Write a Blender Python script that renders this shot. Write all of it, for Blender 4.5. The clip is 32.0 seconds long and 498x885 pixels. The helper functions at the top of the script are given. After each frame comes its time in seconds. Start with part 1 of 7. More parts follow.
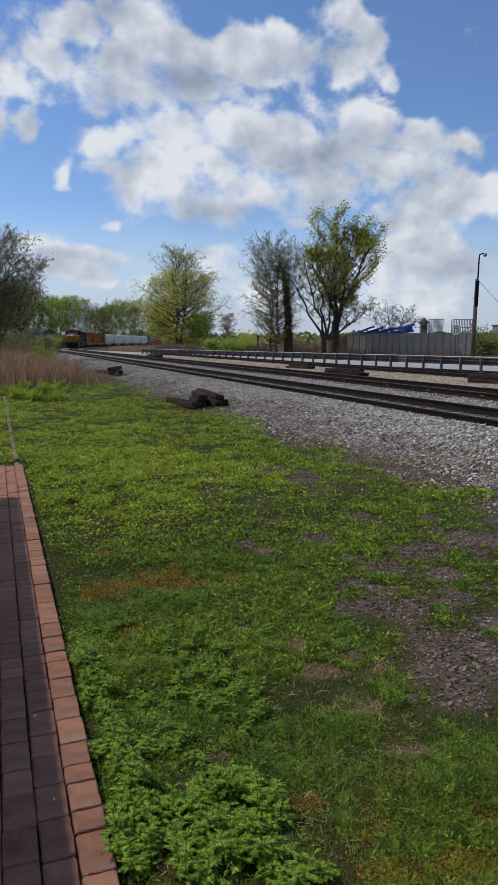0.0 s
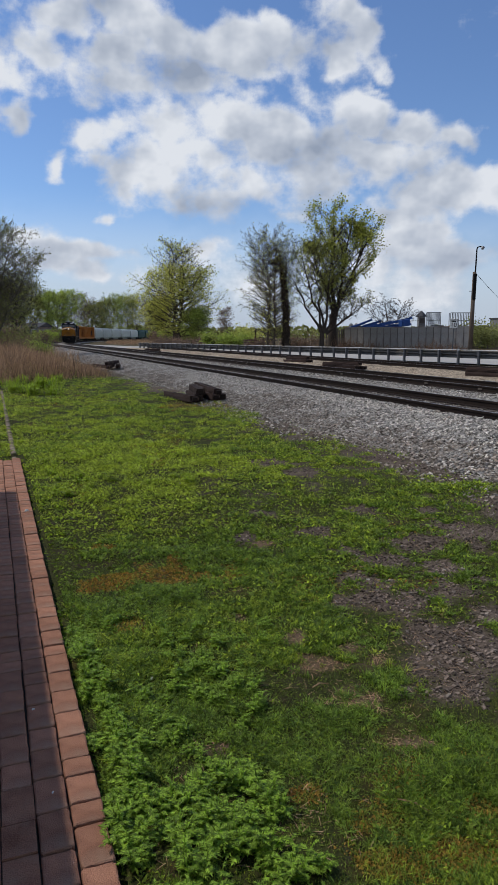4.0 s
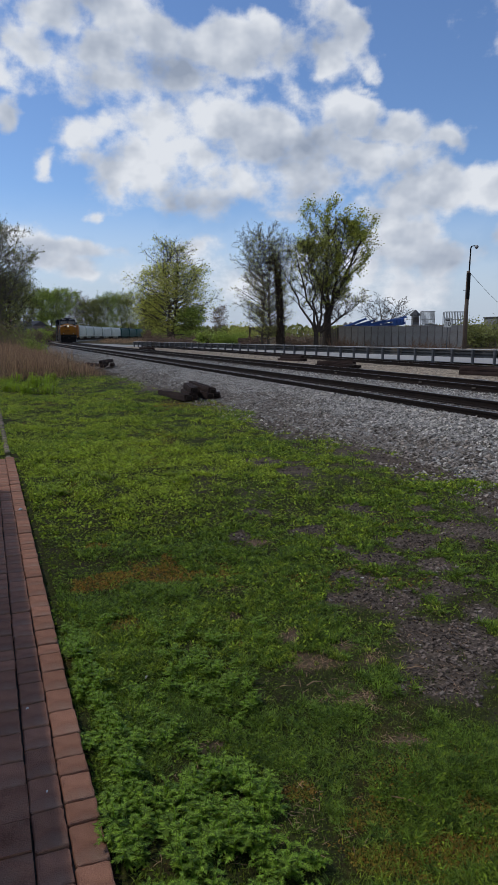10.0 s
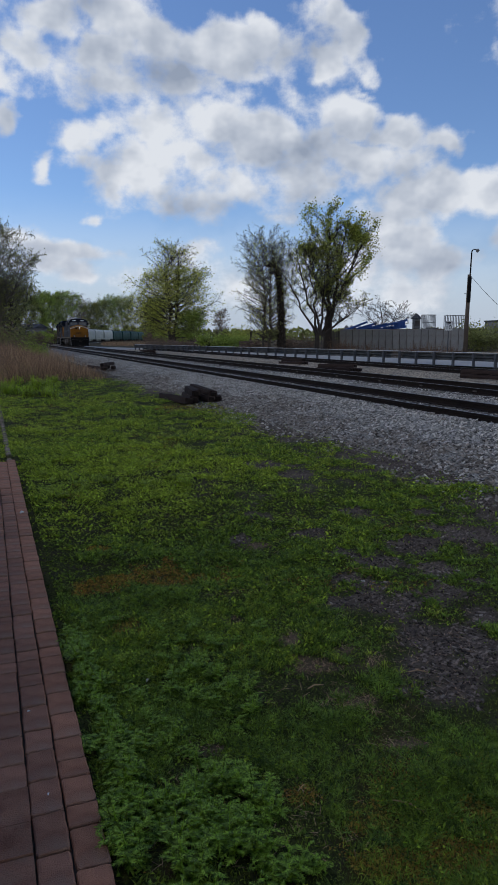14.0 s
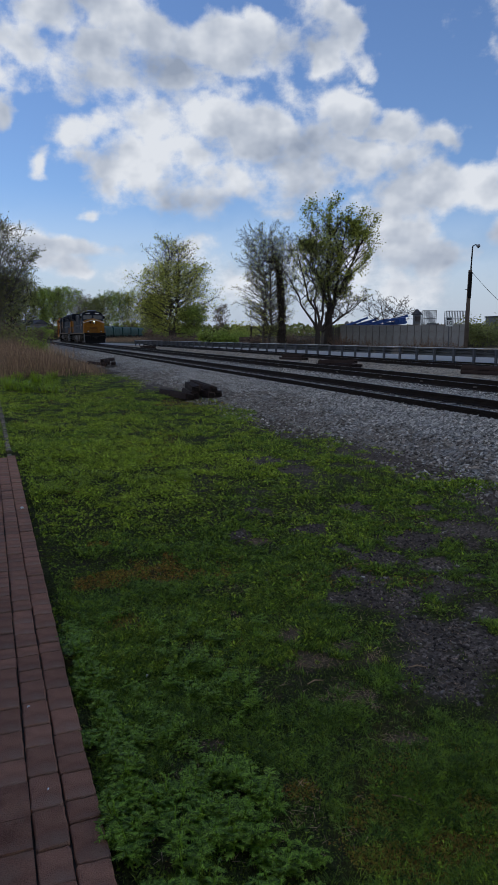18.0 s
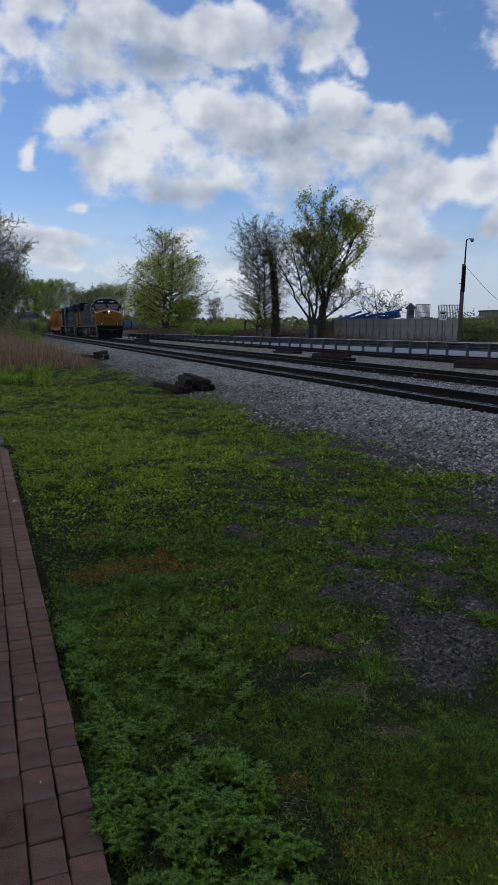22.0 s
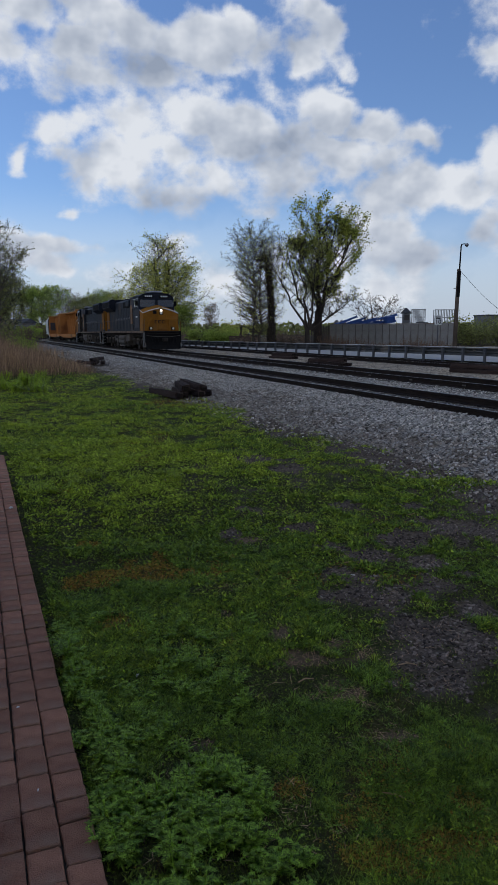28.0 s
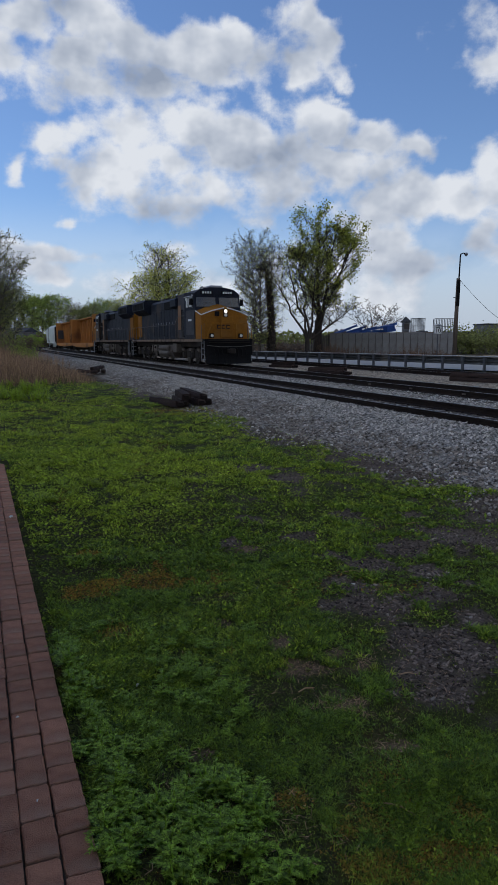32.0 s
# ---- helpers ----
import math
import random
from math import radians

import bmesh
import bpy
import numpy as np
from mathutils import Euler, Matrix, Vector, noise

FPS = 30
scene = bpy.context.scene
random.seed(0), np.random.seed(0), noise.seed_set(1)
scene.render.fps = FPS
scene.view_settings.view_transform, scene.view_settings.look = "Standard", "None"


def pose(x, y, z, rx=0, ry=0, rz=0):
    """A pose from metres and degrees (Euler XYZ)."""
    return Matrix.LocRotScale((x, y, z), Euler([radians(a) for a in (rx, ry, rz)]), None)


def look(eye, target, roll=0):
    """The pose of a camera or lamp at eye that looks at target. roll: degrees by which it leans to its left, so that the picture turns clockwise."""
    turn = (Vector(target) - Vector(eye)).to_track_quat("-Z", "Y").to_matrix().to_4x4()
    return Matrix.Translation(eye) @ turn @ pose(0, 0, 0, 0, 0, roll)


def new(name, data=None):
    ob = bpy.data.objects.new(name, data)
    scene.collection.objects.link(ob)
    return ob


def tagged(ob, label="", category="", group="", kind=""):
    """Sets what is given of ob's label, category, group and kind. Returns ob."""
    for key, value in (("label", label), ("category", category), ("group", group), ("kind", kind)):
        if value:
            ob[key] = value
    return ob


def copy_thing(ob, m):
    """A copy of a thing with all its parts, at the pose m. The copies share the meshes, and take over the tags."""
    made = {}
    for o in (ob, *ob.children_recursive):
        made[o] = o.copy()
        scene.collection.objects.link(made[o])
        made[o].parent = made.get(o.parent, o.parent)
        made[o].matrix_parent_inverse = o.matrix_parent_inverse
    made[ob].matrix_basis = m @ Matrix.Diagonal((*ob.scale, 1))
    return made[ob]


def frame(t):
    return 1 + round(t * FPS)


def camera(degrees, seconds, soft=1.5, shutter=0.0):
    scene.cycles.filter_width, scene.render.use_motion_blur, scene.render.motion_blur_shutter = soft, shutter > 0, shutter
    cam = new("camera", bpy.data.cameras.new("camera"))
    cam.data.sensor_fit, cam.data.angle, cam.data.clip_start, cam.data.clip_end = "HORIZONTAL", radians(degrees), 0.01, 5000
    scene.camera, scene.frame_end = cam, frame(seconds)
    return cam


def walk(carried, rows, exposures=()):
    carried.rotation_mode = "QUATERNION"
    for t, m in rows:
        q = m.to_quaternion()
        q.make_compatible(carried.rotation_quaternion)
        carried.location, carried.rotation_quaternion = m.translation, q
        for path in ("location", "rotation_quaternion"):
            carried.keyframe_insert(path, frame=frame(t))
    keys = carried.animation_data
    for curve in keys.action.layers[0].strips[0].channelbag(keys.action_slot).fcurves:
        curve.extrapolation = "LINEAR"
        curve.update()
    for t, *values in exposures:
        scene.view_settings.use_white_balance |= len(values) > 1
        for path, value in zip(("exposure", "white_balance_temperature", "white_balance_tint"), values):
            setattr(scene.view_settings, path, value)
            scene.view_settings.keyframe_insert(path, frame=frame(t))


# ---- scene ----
PATH = [
    (0, -0.000, -8.391, -0.000, 0.000, -0.000, 1.720), (0.5, -0.007, -8.596, -0.005, 0.000, 0.004, 1.719), (1, -0.036, -8.817, 0.025, -0.000, 0.011, 1.717), (1.5, -0.028, -8.829, -0.054, 0.001, 0.006, 1.717),
    (2, -0.064, -8.820, -0.049, -0.002, 0.008, 1.715), (2.5, -0.062, -8.832, -0.105, -0.000, 0.004, 1.718), (3, -0.074, -8.935, -0.097, -0.001, 0.010, 1.714), (3.5, -0.110, -8.912, -0.124, 0.000, 0.008, 1.715),
    (5.5, -0.512, -8.896, 0.032, 0.001, 0.003, 1.715), (6, -0.569, -9.009, 0.065, -0.000, 0.006, 1.712), (6.5, -0.610, -9.176, 0.024, 0.002, 0.003, 1.714), (7, -0.615, -9.254, -0.074, 0.004, 0.006, 1.712),
    (7.5, -0.613, -9.332, -0.106, 0.001, 0.005, 1.713), (8, -0.608, -9.326, -0.150, 0.001, 0.005, 1.712), (8.5, -0.608, -9.309, -0.157, 0.003, 0.005, 1.715), (9, -0.629, -9.275, -0.114, 0.001, 0.004, 1.714),
    (9.5, -0.656, -9.049, -0.099, -0.000, 0.004, 1.715), (10, -0.666, -9.003, -0.070, 0.001, 0.004, 1.714), (10.5, -0.673, -8.971, -0.067, 0.000, 0.002, 1.715), (11, -0.665, -8.922, -0.112, -0.001, 0.001, 1.716),
    (11.5, -0.654, -8.820, -0.030, -0.004, 0.002, 1.716), (12, -0.610, -8.849, -0.107, 0.000, 0.001, 1.715), (12.5, -0.601, -8.772, -0.048, -0.001, -0.002, 1.718), (13, -0.593, -8.676, 0.015, -0.002, -0.002, 1.717),
    (13.5, -0.597, -8.610, 0.031, -0.001, -0.003, 1.717), (14, -0.596, -8.750, 0.023, -0.002, -0.003, 1.717), (14.5, -0.578, -8.888, 0.016, -0.000, -0.002, 1.715), (16.5, -0.476, -9.132, -0.111, 0.003, 0.002, 1.714),
    (17, -0.476, -9.182, -0.104, -0.001, 0.002, 1.712), (17.5, -0.478, -9.145, -0.075, -0.001, 0.003, 1.713), (18, -0.563, -9.093, 0.011, 0.001, 0.002, 1.714), (18.5, -0.675, -9.014, 0.092, 0.000, 0.001, 1.714),
    (19, -0.780, -9.075, 0.173, 0.000, 0.002, 1.713), (19.5, -0.875, -9.180, 0.169, 0.002, 0.000, 1.713), (20, -0.946, -9.230, 0.238, 0.001, 0.008, 1.712), (20.5, -1.020, -9.452, 0.266, 0.000, 0.001, 1.715),
    (21, -1.036, -9.655, 0.242, 0.002, 0.009, 1.710), (21.5, -1.081, -9.713, 0.195, 0.003, 0.008, 1.711), (22, -1.118, -9.641, 0.209, 0.002, 0.009, 1.712), (22.5, -1.147, -9.541, 0.181, 0.001, 0.007, 1.711),
    (23, -1.207, -9.413, 0.222, 0.000, 0.002, 1.714), (23.5, -1.259, -9.343, 0.231, 0.001, 0.005, 1.713), (24, -1.294, -9.428, 0.205, 0.003, 0.004, 1.715), (24.5, -1.329, -9.420, 0.163, 0.003, 0.005, 1.712),
    (25, -1.339, -9.300, 0.176, 0.003, 0.004, 1.714), (25.5, -1.380, -9.232, 0.157, 0.001, 0.002, 1.714), (27.5, -1.411, -9.230, -0.000, 0.003, 0.006, 1.713), (28, -1.413, -9.192, -0.028, 0.002, 0.005, 1.713),
    (28.5, -1.390, -9.140, -0.088, 0.004, 0.001, 1.716), (29, -1.386, -9.114, -0.070, 0.003, 0.001, 1.715), (29.5, -1.390, -9.014, -0.084, 0.003, 0.001, 1.715), (30, -1.406, -9.022, -0.117, 0.004, 0.002, 1.715),
    (30.5, -1.420, -9.005, -0.076, 0.003, 0.001, 1.715), (31, -1.425, -8.988, -0.116, 0.003, 0.003, 1.714), (31.5, -1.428, -8.814, -0.091, 0.003, 0.001, 1.714), (32, -1.401, -8.461, -0.044, 0.002, -0.002, 1.716),
]


def camera_pose(yaw, pitch, roll, x, y, z):
    """Degrees: yaw to the left of +y, pitch up."""
    a, p = radians(yaw), radians(pitch)
    ahead = Vector((-math.sin(a) * math.cos(p), math.cos(a) * math.cos(p), math.sin(p)))
    return look((x, y, z), Vector((x, y, z)) + ahead, roll)


cam = camera(40.36, 32.0, 0.7)
walk(cam, [(row[0], camera_pose(*row[1:])) for row in PATH], [(0, 0.0), (32, 0.0)])

# ---- light ----
SUN_WAY = Vector((-0.58, 0.20, 0.79)).normalized()
world = bpy.data.worlds.new("sky")
scene.world = world
world.use_nodes = True
wn = world.node_tree.nodes
wl = world.node_tree.links
sky = wn.new("ShaderNodeTexSky")
sky.sky_type, sky.sun_disc = "NISHITA", False
sky.sun_elevation = math.asin(SUN_WAY.z)
sky.sun_rotation = math.atan2(SUN_WAY.x, SUN_WAY.y)
sky.air_density, sky.dust_density, sky.ozone_density = 1.0, 0.1, 2.2
tint = wn.new("ShaderNodeMix")
tint.data_type, tint.blend_type = "RGBA", "MULTIPLY"
tint.inputs["Factor"].default_value = 1.0
tint.inputs["B"].default_value = (0.84, 0.97, 1.19, 1)
wl.new(sky.outputs[0], tint.inputs["A"])
wl.new(tint.outputs["Result"], wn["Background"].inputs["Color"])
wn["Background"].inputs["Strength"].default_value = 0.10
sun_data = bpy.data.lights.new("sun", "SUN")
sun_data.energy, sun_data.angle, sun_data.color = 2.45, radians(0.53), (1.0, 0.95, 0.88)
sun = new("sun", sun_data)
sun.matrix_world = look((0, 0, 60), Vector((0, 0, 60)) - SUN_WAY)


# ---- materials ----
def material(name, c1, c2=None, rough=0.8, metal=0.0, size=0.2, bump=0.3, fine=0.02, dirt=None, dirt_at=0.55, obj_random=0.0, island=0.0, spec=None, translucent=0.0, depth=0.01):
    """Noise at two scales between c1 and c2, dirt of a third colour, grain as bump."""
    m = bpy.data.materials.new(name)
    m.use_nodes = True
    n, l = m.node_tree.nodes, m.node_tree.links
    b = n["Principled BSDF"]
    b.inputs["Roughness"].default_value, b.inputs["Metallic"].default_value = rough, metal
    b.inputs["Specular IOR Level"].default_value = spec if spec is not None else 0.5 if rough < 0.5 else 0.3 if rough < 0.65 else 0.1
    geo = n.new("ShaderNodeTexCoord")
    big, small = n.new("ShaderNodeTexNoise"), n.new("ShaderNodeTexNoise")
    big.inputs["Scale"].default_value, small.inputs["Scale"].default_value = 1 / size, 1 / fine
    big.inputs["Detail"].default_value, small.inputs["Detail"].default_value = 4, 3
    l.new(geo.outputs["Object"], big.inputs["Vector"])
    l.new(geo.outputs["Object"], small.inputs["Vector"])
    c2 = c2 or tuple(v * 0.72 for v in c1)
    mix = n.new("ShaderNodeMix")
    mix.data_type = "RGBA"
    ramp = n.new("ShaderNodeMapRange")
    ramp.inputs["From Min"].default_value, ramp.inputs["From Max"].default_value = 0.32, 0.68
    add = n.new("ShaderNodeMath")
    add.operation = "MULTIPLY_ADD"
    add.inputs[1].default_value, add.inputs[2].default_value = 0.45, 0.0
    l.new(small.outputs["Fac"], add.inputs[0])
    half = n.new("ShaderNodeMath")
    half.operation = "MULTIPLY_ADD"
    half.inputs[1].default_value = 0.55
    l.new(big.outputs["Fac"], half.inputs[0])
    l.new(add.outputs[0], half.inputs[2])
    l.new(half.outputs[0], ramp.inputs["Value"])
    l.new(ramp.outputs[0], mix.inputs["Factor"])
    mix.inputs["A"].default_value, mix.inputs["B"].default_value = (*c1, 1), (*c2, 1)
    out = mix.outputs["Result"]
    if dirt:
        spot = n.new("ShaderNodeTexNoise")
        spot.inputs["Scale"].default_value, spot.inputs["Detail"].default_value = 0.4 / size, 6
        l.new(geo.outputs["Object"], spot.inputs["Vector"])
        edge = n.new("ShaderNodeMapRange")
        edge.inputs["From Min"].default_value, edge.inputs["From Max"].default_value = dirt_at, dirt_at + 0.12
        l.new(spot.outputs["Fac"], edge.inputs["Value"])
        over = n.new("ShaderNodeMix")
        over.data_type = "RGBA"
        over.inputs["B"].default_value = (*dirt, 1)
        l.new(out, over.inputs["A"])
        l.new(edge.outputs[0], over.inputs["Factor"])
        out = over.outputs["Result"]
    for amount, node, socket in ((obj_random, "ShaderNodeObjectInfo", "Random"), (island, "ShaderNodeNewGeometry", "Random Per Island")):
        if amount:
            info = n.new(node)
            val = n.new("ShaderNodeMapRange")
            val.inputs["To Min"].default_value, val.inputs["To Max"].default_value = 1 - amount, 1 + amount
            l.new(info.outputs[socket], val.inputs["Value"])
            hsv = n.new("ShaderNodeHueSaturation")
            l.new(val.outputs[0], hsv.inputs["Value"])
            l.new(out, hsv.inputs["Color"])
            out = hsv.outputs["Color"]
    l.new(out, b.inputs["Base Color"])
    if bump:
        bn = n.new("ShaderNodeBump")
        bn.inputs["Strength"].default_value, bn.inputs["Distance"].default_value = bump, depth
        l.new(small.outputs["Fac"], bn.inputs["Height"])
        l.new(bn.outputs[0], b.inputs["Normal"])
    if translucent:
        t = n.new("ShaderNodeBsdfTranslucent")
        l.new(out, t.inputs["Color"])
        ms = n.new("ShaderNodeMixShader")
        ms.inputs[0].default_value = translucent
        l.new(b.outputs[0], ms.inputs[1])
        l.new(t.outputs[0], ms.inputs[2])
        l.new(ms.outputs[0], n["Material Output"].inputs["Surface"])
    return m


def glowing(name, color, strength):
    m = bpy.data.materials.new(name)
    m.use_nodes = True
    b = m.node_tree.nodes["Principled BSDF"]
    b.inputs["Base Color"].default_value = (*color, 1)
    b.inputs["Emission Color"].default_value = (*color, 1)
    b.inputs["Emission Strength"].default_value = strength
    return m


PAVER = material("paver", (0.50, 0.25, 0.155), (0.19, 0.085, 0.055), 0.9, 0, 0.12, 1.0, 0.005, dirt=(0.36, 0.22, 0.15), depth=0.006, obj_random=0.16)
JOINT = material("sandy_joint", (0.10, 0.075, 0.055), (0.05, 0.04, 0.03), 0.95, 0, 0.05, 0.5, 0.008)
STONE = material("ballast_stone", (0.64, 0.595, 0.53), (0.30, 0.27, 0.235), 0.9, 0, 0.3, 0.4, 0.02, island=0.75)
DULL_STONE = material("dirty_stone", (0.36, 0.305, 0.25), (0.17, 0.14, 0.113), 0.9, 0, 0.3, 0.4, 0.02, island=0.7)
CINDER = material("cinder_stone", (0.225, 0.175, 0.14), (0.065, 0.05, 0.04), 0.9, 0, 0.3, 0.4, 0.02, island=0.75)
RAIL = material("rail_steel", (0.026, 0.018, 0.014), (0.014, 0.01, 0.009), 0.8, 0.0, 0.4, 0.3, 0.02)
RAIL_HEAD = material("rail_head", (0.26, 0.24, 0.22), (0.17, 0.15, 0.135), 0.45, 0.6, 0.5, 0.1, 0.02)
TIE = material("tie_wood", (0.17, 0.145, 0.12), (0.075, 0.06, 0.05), 0.92, 0, 0.3, 0.6, 0.02, dirt=(0.2, 0.17, 0.14), obj_random=0.25)
# one steel in two tones: brightened as lit edges, darkened as the shaded beam
LIT_STEEL = material("lit_steel", (0.66, 0.66, 0.65), (0.52, 0.52, 0.51), 0.5, 0.2)
STEEL = material("galvanised_steel", (0.13, 0.133, 0.136), (0.075, 0.077, 0.08), 0.7, 0.0, 0.6, 0.1, 0.03, dirt=(0.30, 0.26, 0.22), dirt_at=0.62)
POST = material("post_steel", (0.115, 0.12, 0.13), (0.07, 0.073, 0.08), 0.75, 0.0, 0.4, 0.2, 0.03)
ASPHALT = material("road_concrete", (0.44, 0.42, 0.385), (0.34, 0.325, 0.30), 0.9, 0, 3.0, 0.3, 0.05)
BARK = material("bark", (0.13, 0.105, 0.085), (0.07, 0.056, 0.046), 0.95, 0, 0.5, 0.6, 0.05)
BARK_DARK = material("dark_bark", (0.075, 0.06, 0.05), (0.04, 0.032, 0.027), 0.95, 0, 0.5, 0.6, 0.05)
BARK_GREY = material("grey_bark", (0.20, 0.175, 0.15), (0.12, 0.10, 0.085), 0.95, 0, 0.5, 0.6, 0.05)
LEAF_GREEN = material("leaf_green", (0.46, 0.47, 0.07), (0.28, 0.31, 0.05), 0.6, 0, 2.0, 0, 0.3, island=0.4, translucent=0.5)
LEAF_YELLOW = material("leaf_yellow_green", (0.60, 0.59, 0.11), (0.42, 0.43, 0.08), 0.6, 0, 2.0, 0, 0.3, island=0.4, translucent=0.5)
LEAF_FRESH = material("leaf_fresh", (0.42, 0.50, 0.09), (0.27, 0.35, 0.06), 0.6, 0, 2.0, 0, 0.3, island=0.4, translucent=0.5)
LEAF_OLIVE = material("leaf_olive", (0.30, 0.31, 0.10), (0.19, 0.20, 0.065), 0.7, 0, 2.0, 0, 0.3, island=0.4, translucent=0.3)
LEAF_BUD = material("leaf_reddish_bud", (0.28, 0.19, 0.13), (0.18, 0.12, 0.085), 0.7, 0, 2.0, 0, 0.3, island=0.4, translucent=0.2)
GRASS = material("grass_blade", (0.295, 0.385, 0.041), (0.053, 0.088, 0.012), 0.5, 0, 0.13, 0, 0.05, island=0.7, translucent=0.36, spec=0.22)
MEADOW = material("meadow_blade", (0.569, 0.657, 0.069), (0.157, 0.222, 0.021), 0.5, 0, 0.2, 0, 0.05, island=0.7, translucent=0.42, spec=0.22)
CLOVER = material("clover_leaf", (0.292, 0.398, 0.036), (0.056, 0.101, 0.011), 0.5, 0, 0.16, 0, 0.05, island=0.7, translucent=0.36, spec=0.22)
MOSS = material("rusty_moss", (0.40, 0.30, 0.05), (0.36, 0.15, 0.04), 0.8, 0, 0.3, 0, 0.04, island=0.4, translucent=0.2)
WEED = material("weed_leaf", (0.326, 0.484, 0.050), (0.084, 0.162, 0.017), 0.5, 0, 0.08, 0, 0.05, island=0.7, translucent=0.34, spec=0.22)
STRAW = material("dry_reed", (0.56, 0.37, 0.22), (0.32, 0.19, 0.105), 0.85, 0, 0.6, 0, 0.05, island=0.45, translucent=0.2)
BRUSH = material("dead_brush", (0.26, 0.165, 0.11), (0.13, 0.082, 0.058), 0.9, 0, 0.8, 0, 0.1, island=0.4)
SHEET = material("corrugated_sheet", (0.33, 0.315, 0.295), (0.21, 0.195, 0.18), 0.7, 0.0, 0.8, 0.1, 0.06, dirt=(0.19, 0.135, 0.10), dirt_at=0.50, obj_random=0.08)
SHEET_DARK = material("weathered_board", (0.14, 0.12, 0.11), (0.08, 0.07, 0.065), 0.9, 0, 0.8, 0.3, 0.06, obj_random=0.2)
BLUE_STEEL = material("blue_painted_steel", (0.03, 0.10, 0.36), (0.02, 0.065, 0.25), 0.5, 0.1, 0.8, 0.1, 0.05, obj_random=0.15)
POLE_WOOD = material("pole_wood", (0.15, 0.115, 0.09), (0.09, 0.07, 0.055), 0.95, 0, 0.6, 0.4, 0.04)
BLACK = material("black_metal", (0.014, 0.013, 0.013), (0.008, 0.008, 0.008), 0.85, 0.0, 0.5, 0.1, 0.05)
GREY_METAL = material("grey_metal", (0.3, 0.3, 0.31), (0.22, 0.22, 0.23), 0.5, 0.4, 0.5, 0.1, 0.05)
SIGN_WHITE = material("sign_white", (0.75, 0.75, 0.73), (0.66, 0.66, 0.64), 0.5, 0, 0.3, 0, 0.05)
LOCO_BLUE = material("dark_blue_paint", (0.017, 0.021, 0.034), (0.009, 0.011, 0.017), 0.6, 0, 1.2, 0.08, 0.1, dirt=(0.06, 0.042, 0.03), dirt_at=0.56, spec=0.12)
LOCO_GREY = material("grimy_grey_paint", (0.075, 0.076, 0.082), (0.036, 0.036, 0.04), 0.66, 0, 0.9, 0.08, 0.1, dirt=(0.10, 0.062, 0.038), dirt_at=0.53, spec=0.12)
SILL = material("rusty_sill_paint", (0.26, 0.20, 0.15), (0.12, 0.085, 0.06), 0.8, 0, 0.7, 0.1, 0.08, dirt=(0.05, 0.035, 0.028), dirt_at=0.52)
RAIL_PAINT = material("worn_rail_paint", (0.16, 0.15, 0.14), (0.07, 0.065, 0.06), 0.7, 0, 0.6, 0.1, 0.05)
LOCO_YELLOW = material("golden_yellow_paint", (0.33, 0.135, 0.016), (0.21, 0.085, 0.012), 0.68, 0, 1.2, 0.08, 0.1, dirt=(0.26, 0.13, 0.04), dirt_at=0.63)
FADED = material("faded_orange_paint", (0.26, 0.12, 0.04), (0.16, 0.08, 0.035), 0.6, 0, 0.8, 0.1, 0.1, dirt=(0.07, 0.05, 0.035), dirt_at=0.52)
UNDER = material("grimy_underframe", (0.042, 0.035, 0.03), (0.02, 0.017, 0.015), 0.85, 0, 0.8, 0.2, 0.06, dirt=(0.06, 0.045, 0.034), dirt_at=0.58)
TANK = material("dusty_tank", (0.15, 0.128, 0.108), (0.08, 0.066, 0.054), 0.7, 0.1, 0.8, 0.1, 0.06, dirt=(0.08, 0.065, 0.055), dirt_at=0.58)
WHITE_PAINT = material("white_stripe_paint", (0.72, 0.72, 0.7), (0.6, 0.6, 0.58), 0.5, 0, 0.5, 0, 0.05)
ORANGE_CAR = material("rusty_orange_paint", (0.46, 0.20, 0.055), (0.36, 0.15, 0.042), 0.75, 0, 1.6, 0.15, 0.12, dirt=(0.20, 0.085, 0.035), dirt_at=0.60)
HOPPER_WHITE = material("hopper_pale_grey", (0.60, 0.63, 0.58), (0.50, 0.53, 0.48), 0.6, 0, 2.0, 0.1, 0.12, dirt=(0.36, 0.33, 0.29), dirt_at=0.64)
HOPPER_GREEN = material("hopper_dark_green", (0.022, 0.085, 0.075), (0.015, 0.062, 0.055), 0.6, 0, 2.0, 0.1, 0.12, dirt=(0.05, 0.07, 0.06), dirt_at=0.62)
GRAFFITI = material("dark_spray_paint", (0.07, 0.065, 0.075), (0.04, 0.04, 0.045), 0.6, 0, 0.6, 0, 0.1)
GLASS = material("cab_glass", (0.02, 0.026, 0.034), (0.014, 0.018, 0.024), 0.06, 0, 1.0, 0, 0.1, spec=0.8)
CHROME = material("wheel_steel", (0.085, 0.068, 0.055), (0.045, 0.036, 0.03), 0.6, 0.2, 0.5, 0.1, 0.05)
HEADLIGHT = glowing("lit_headlight", (1.0, 0.9, 0.7), 2.6)
DITCH = glowing("dim_ditch_light", (0.5, 0.47, 0.42), 0.15)
SIDING = material("grey_siding", (0.22, 0.22, 0.22), (0.17, 0.17, 0.17), 0.8, 0, 1.0, 0.1, 0.1)
EDGING = material("worn_edging", (0.30, 0.23, 0.17), (0.18, 0.14, 0.10), 0.95, 0, 0.15, 0.7, 0.008, dirt=(0.10, 0.11, 0.05), obj_random=0.25)
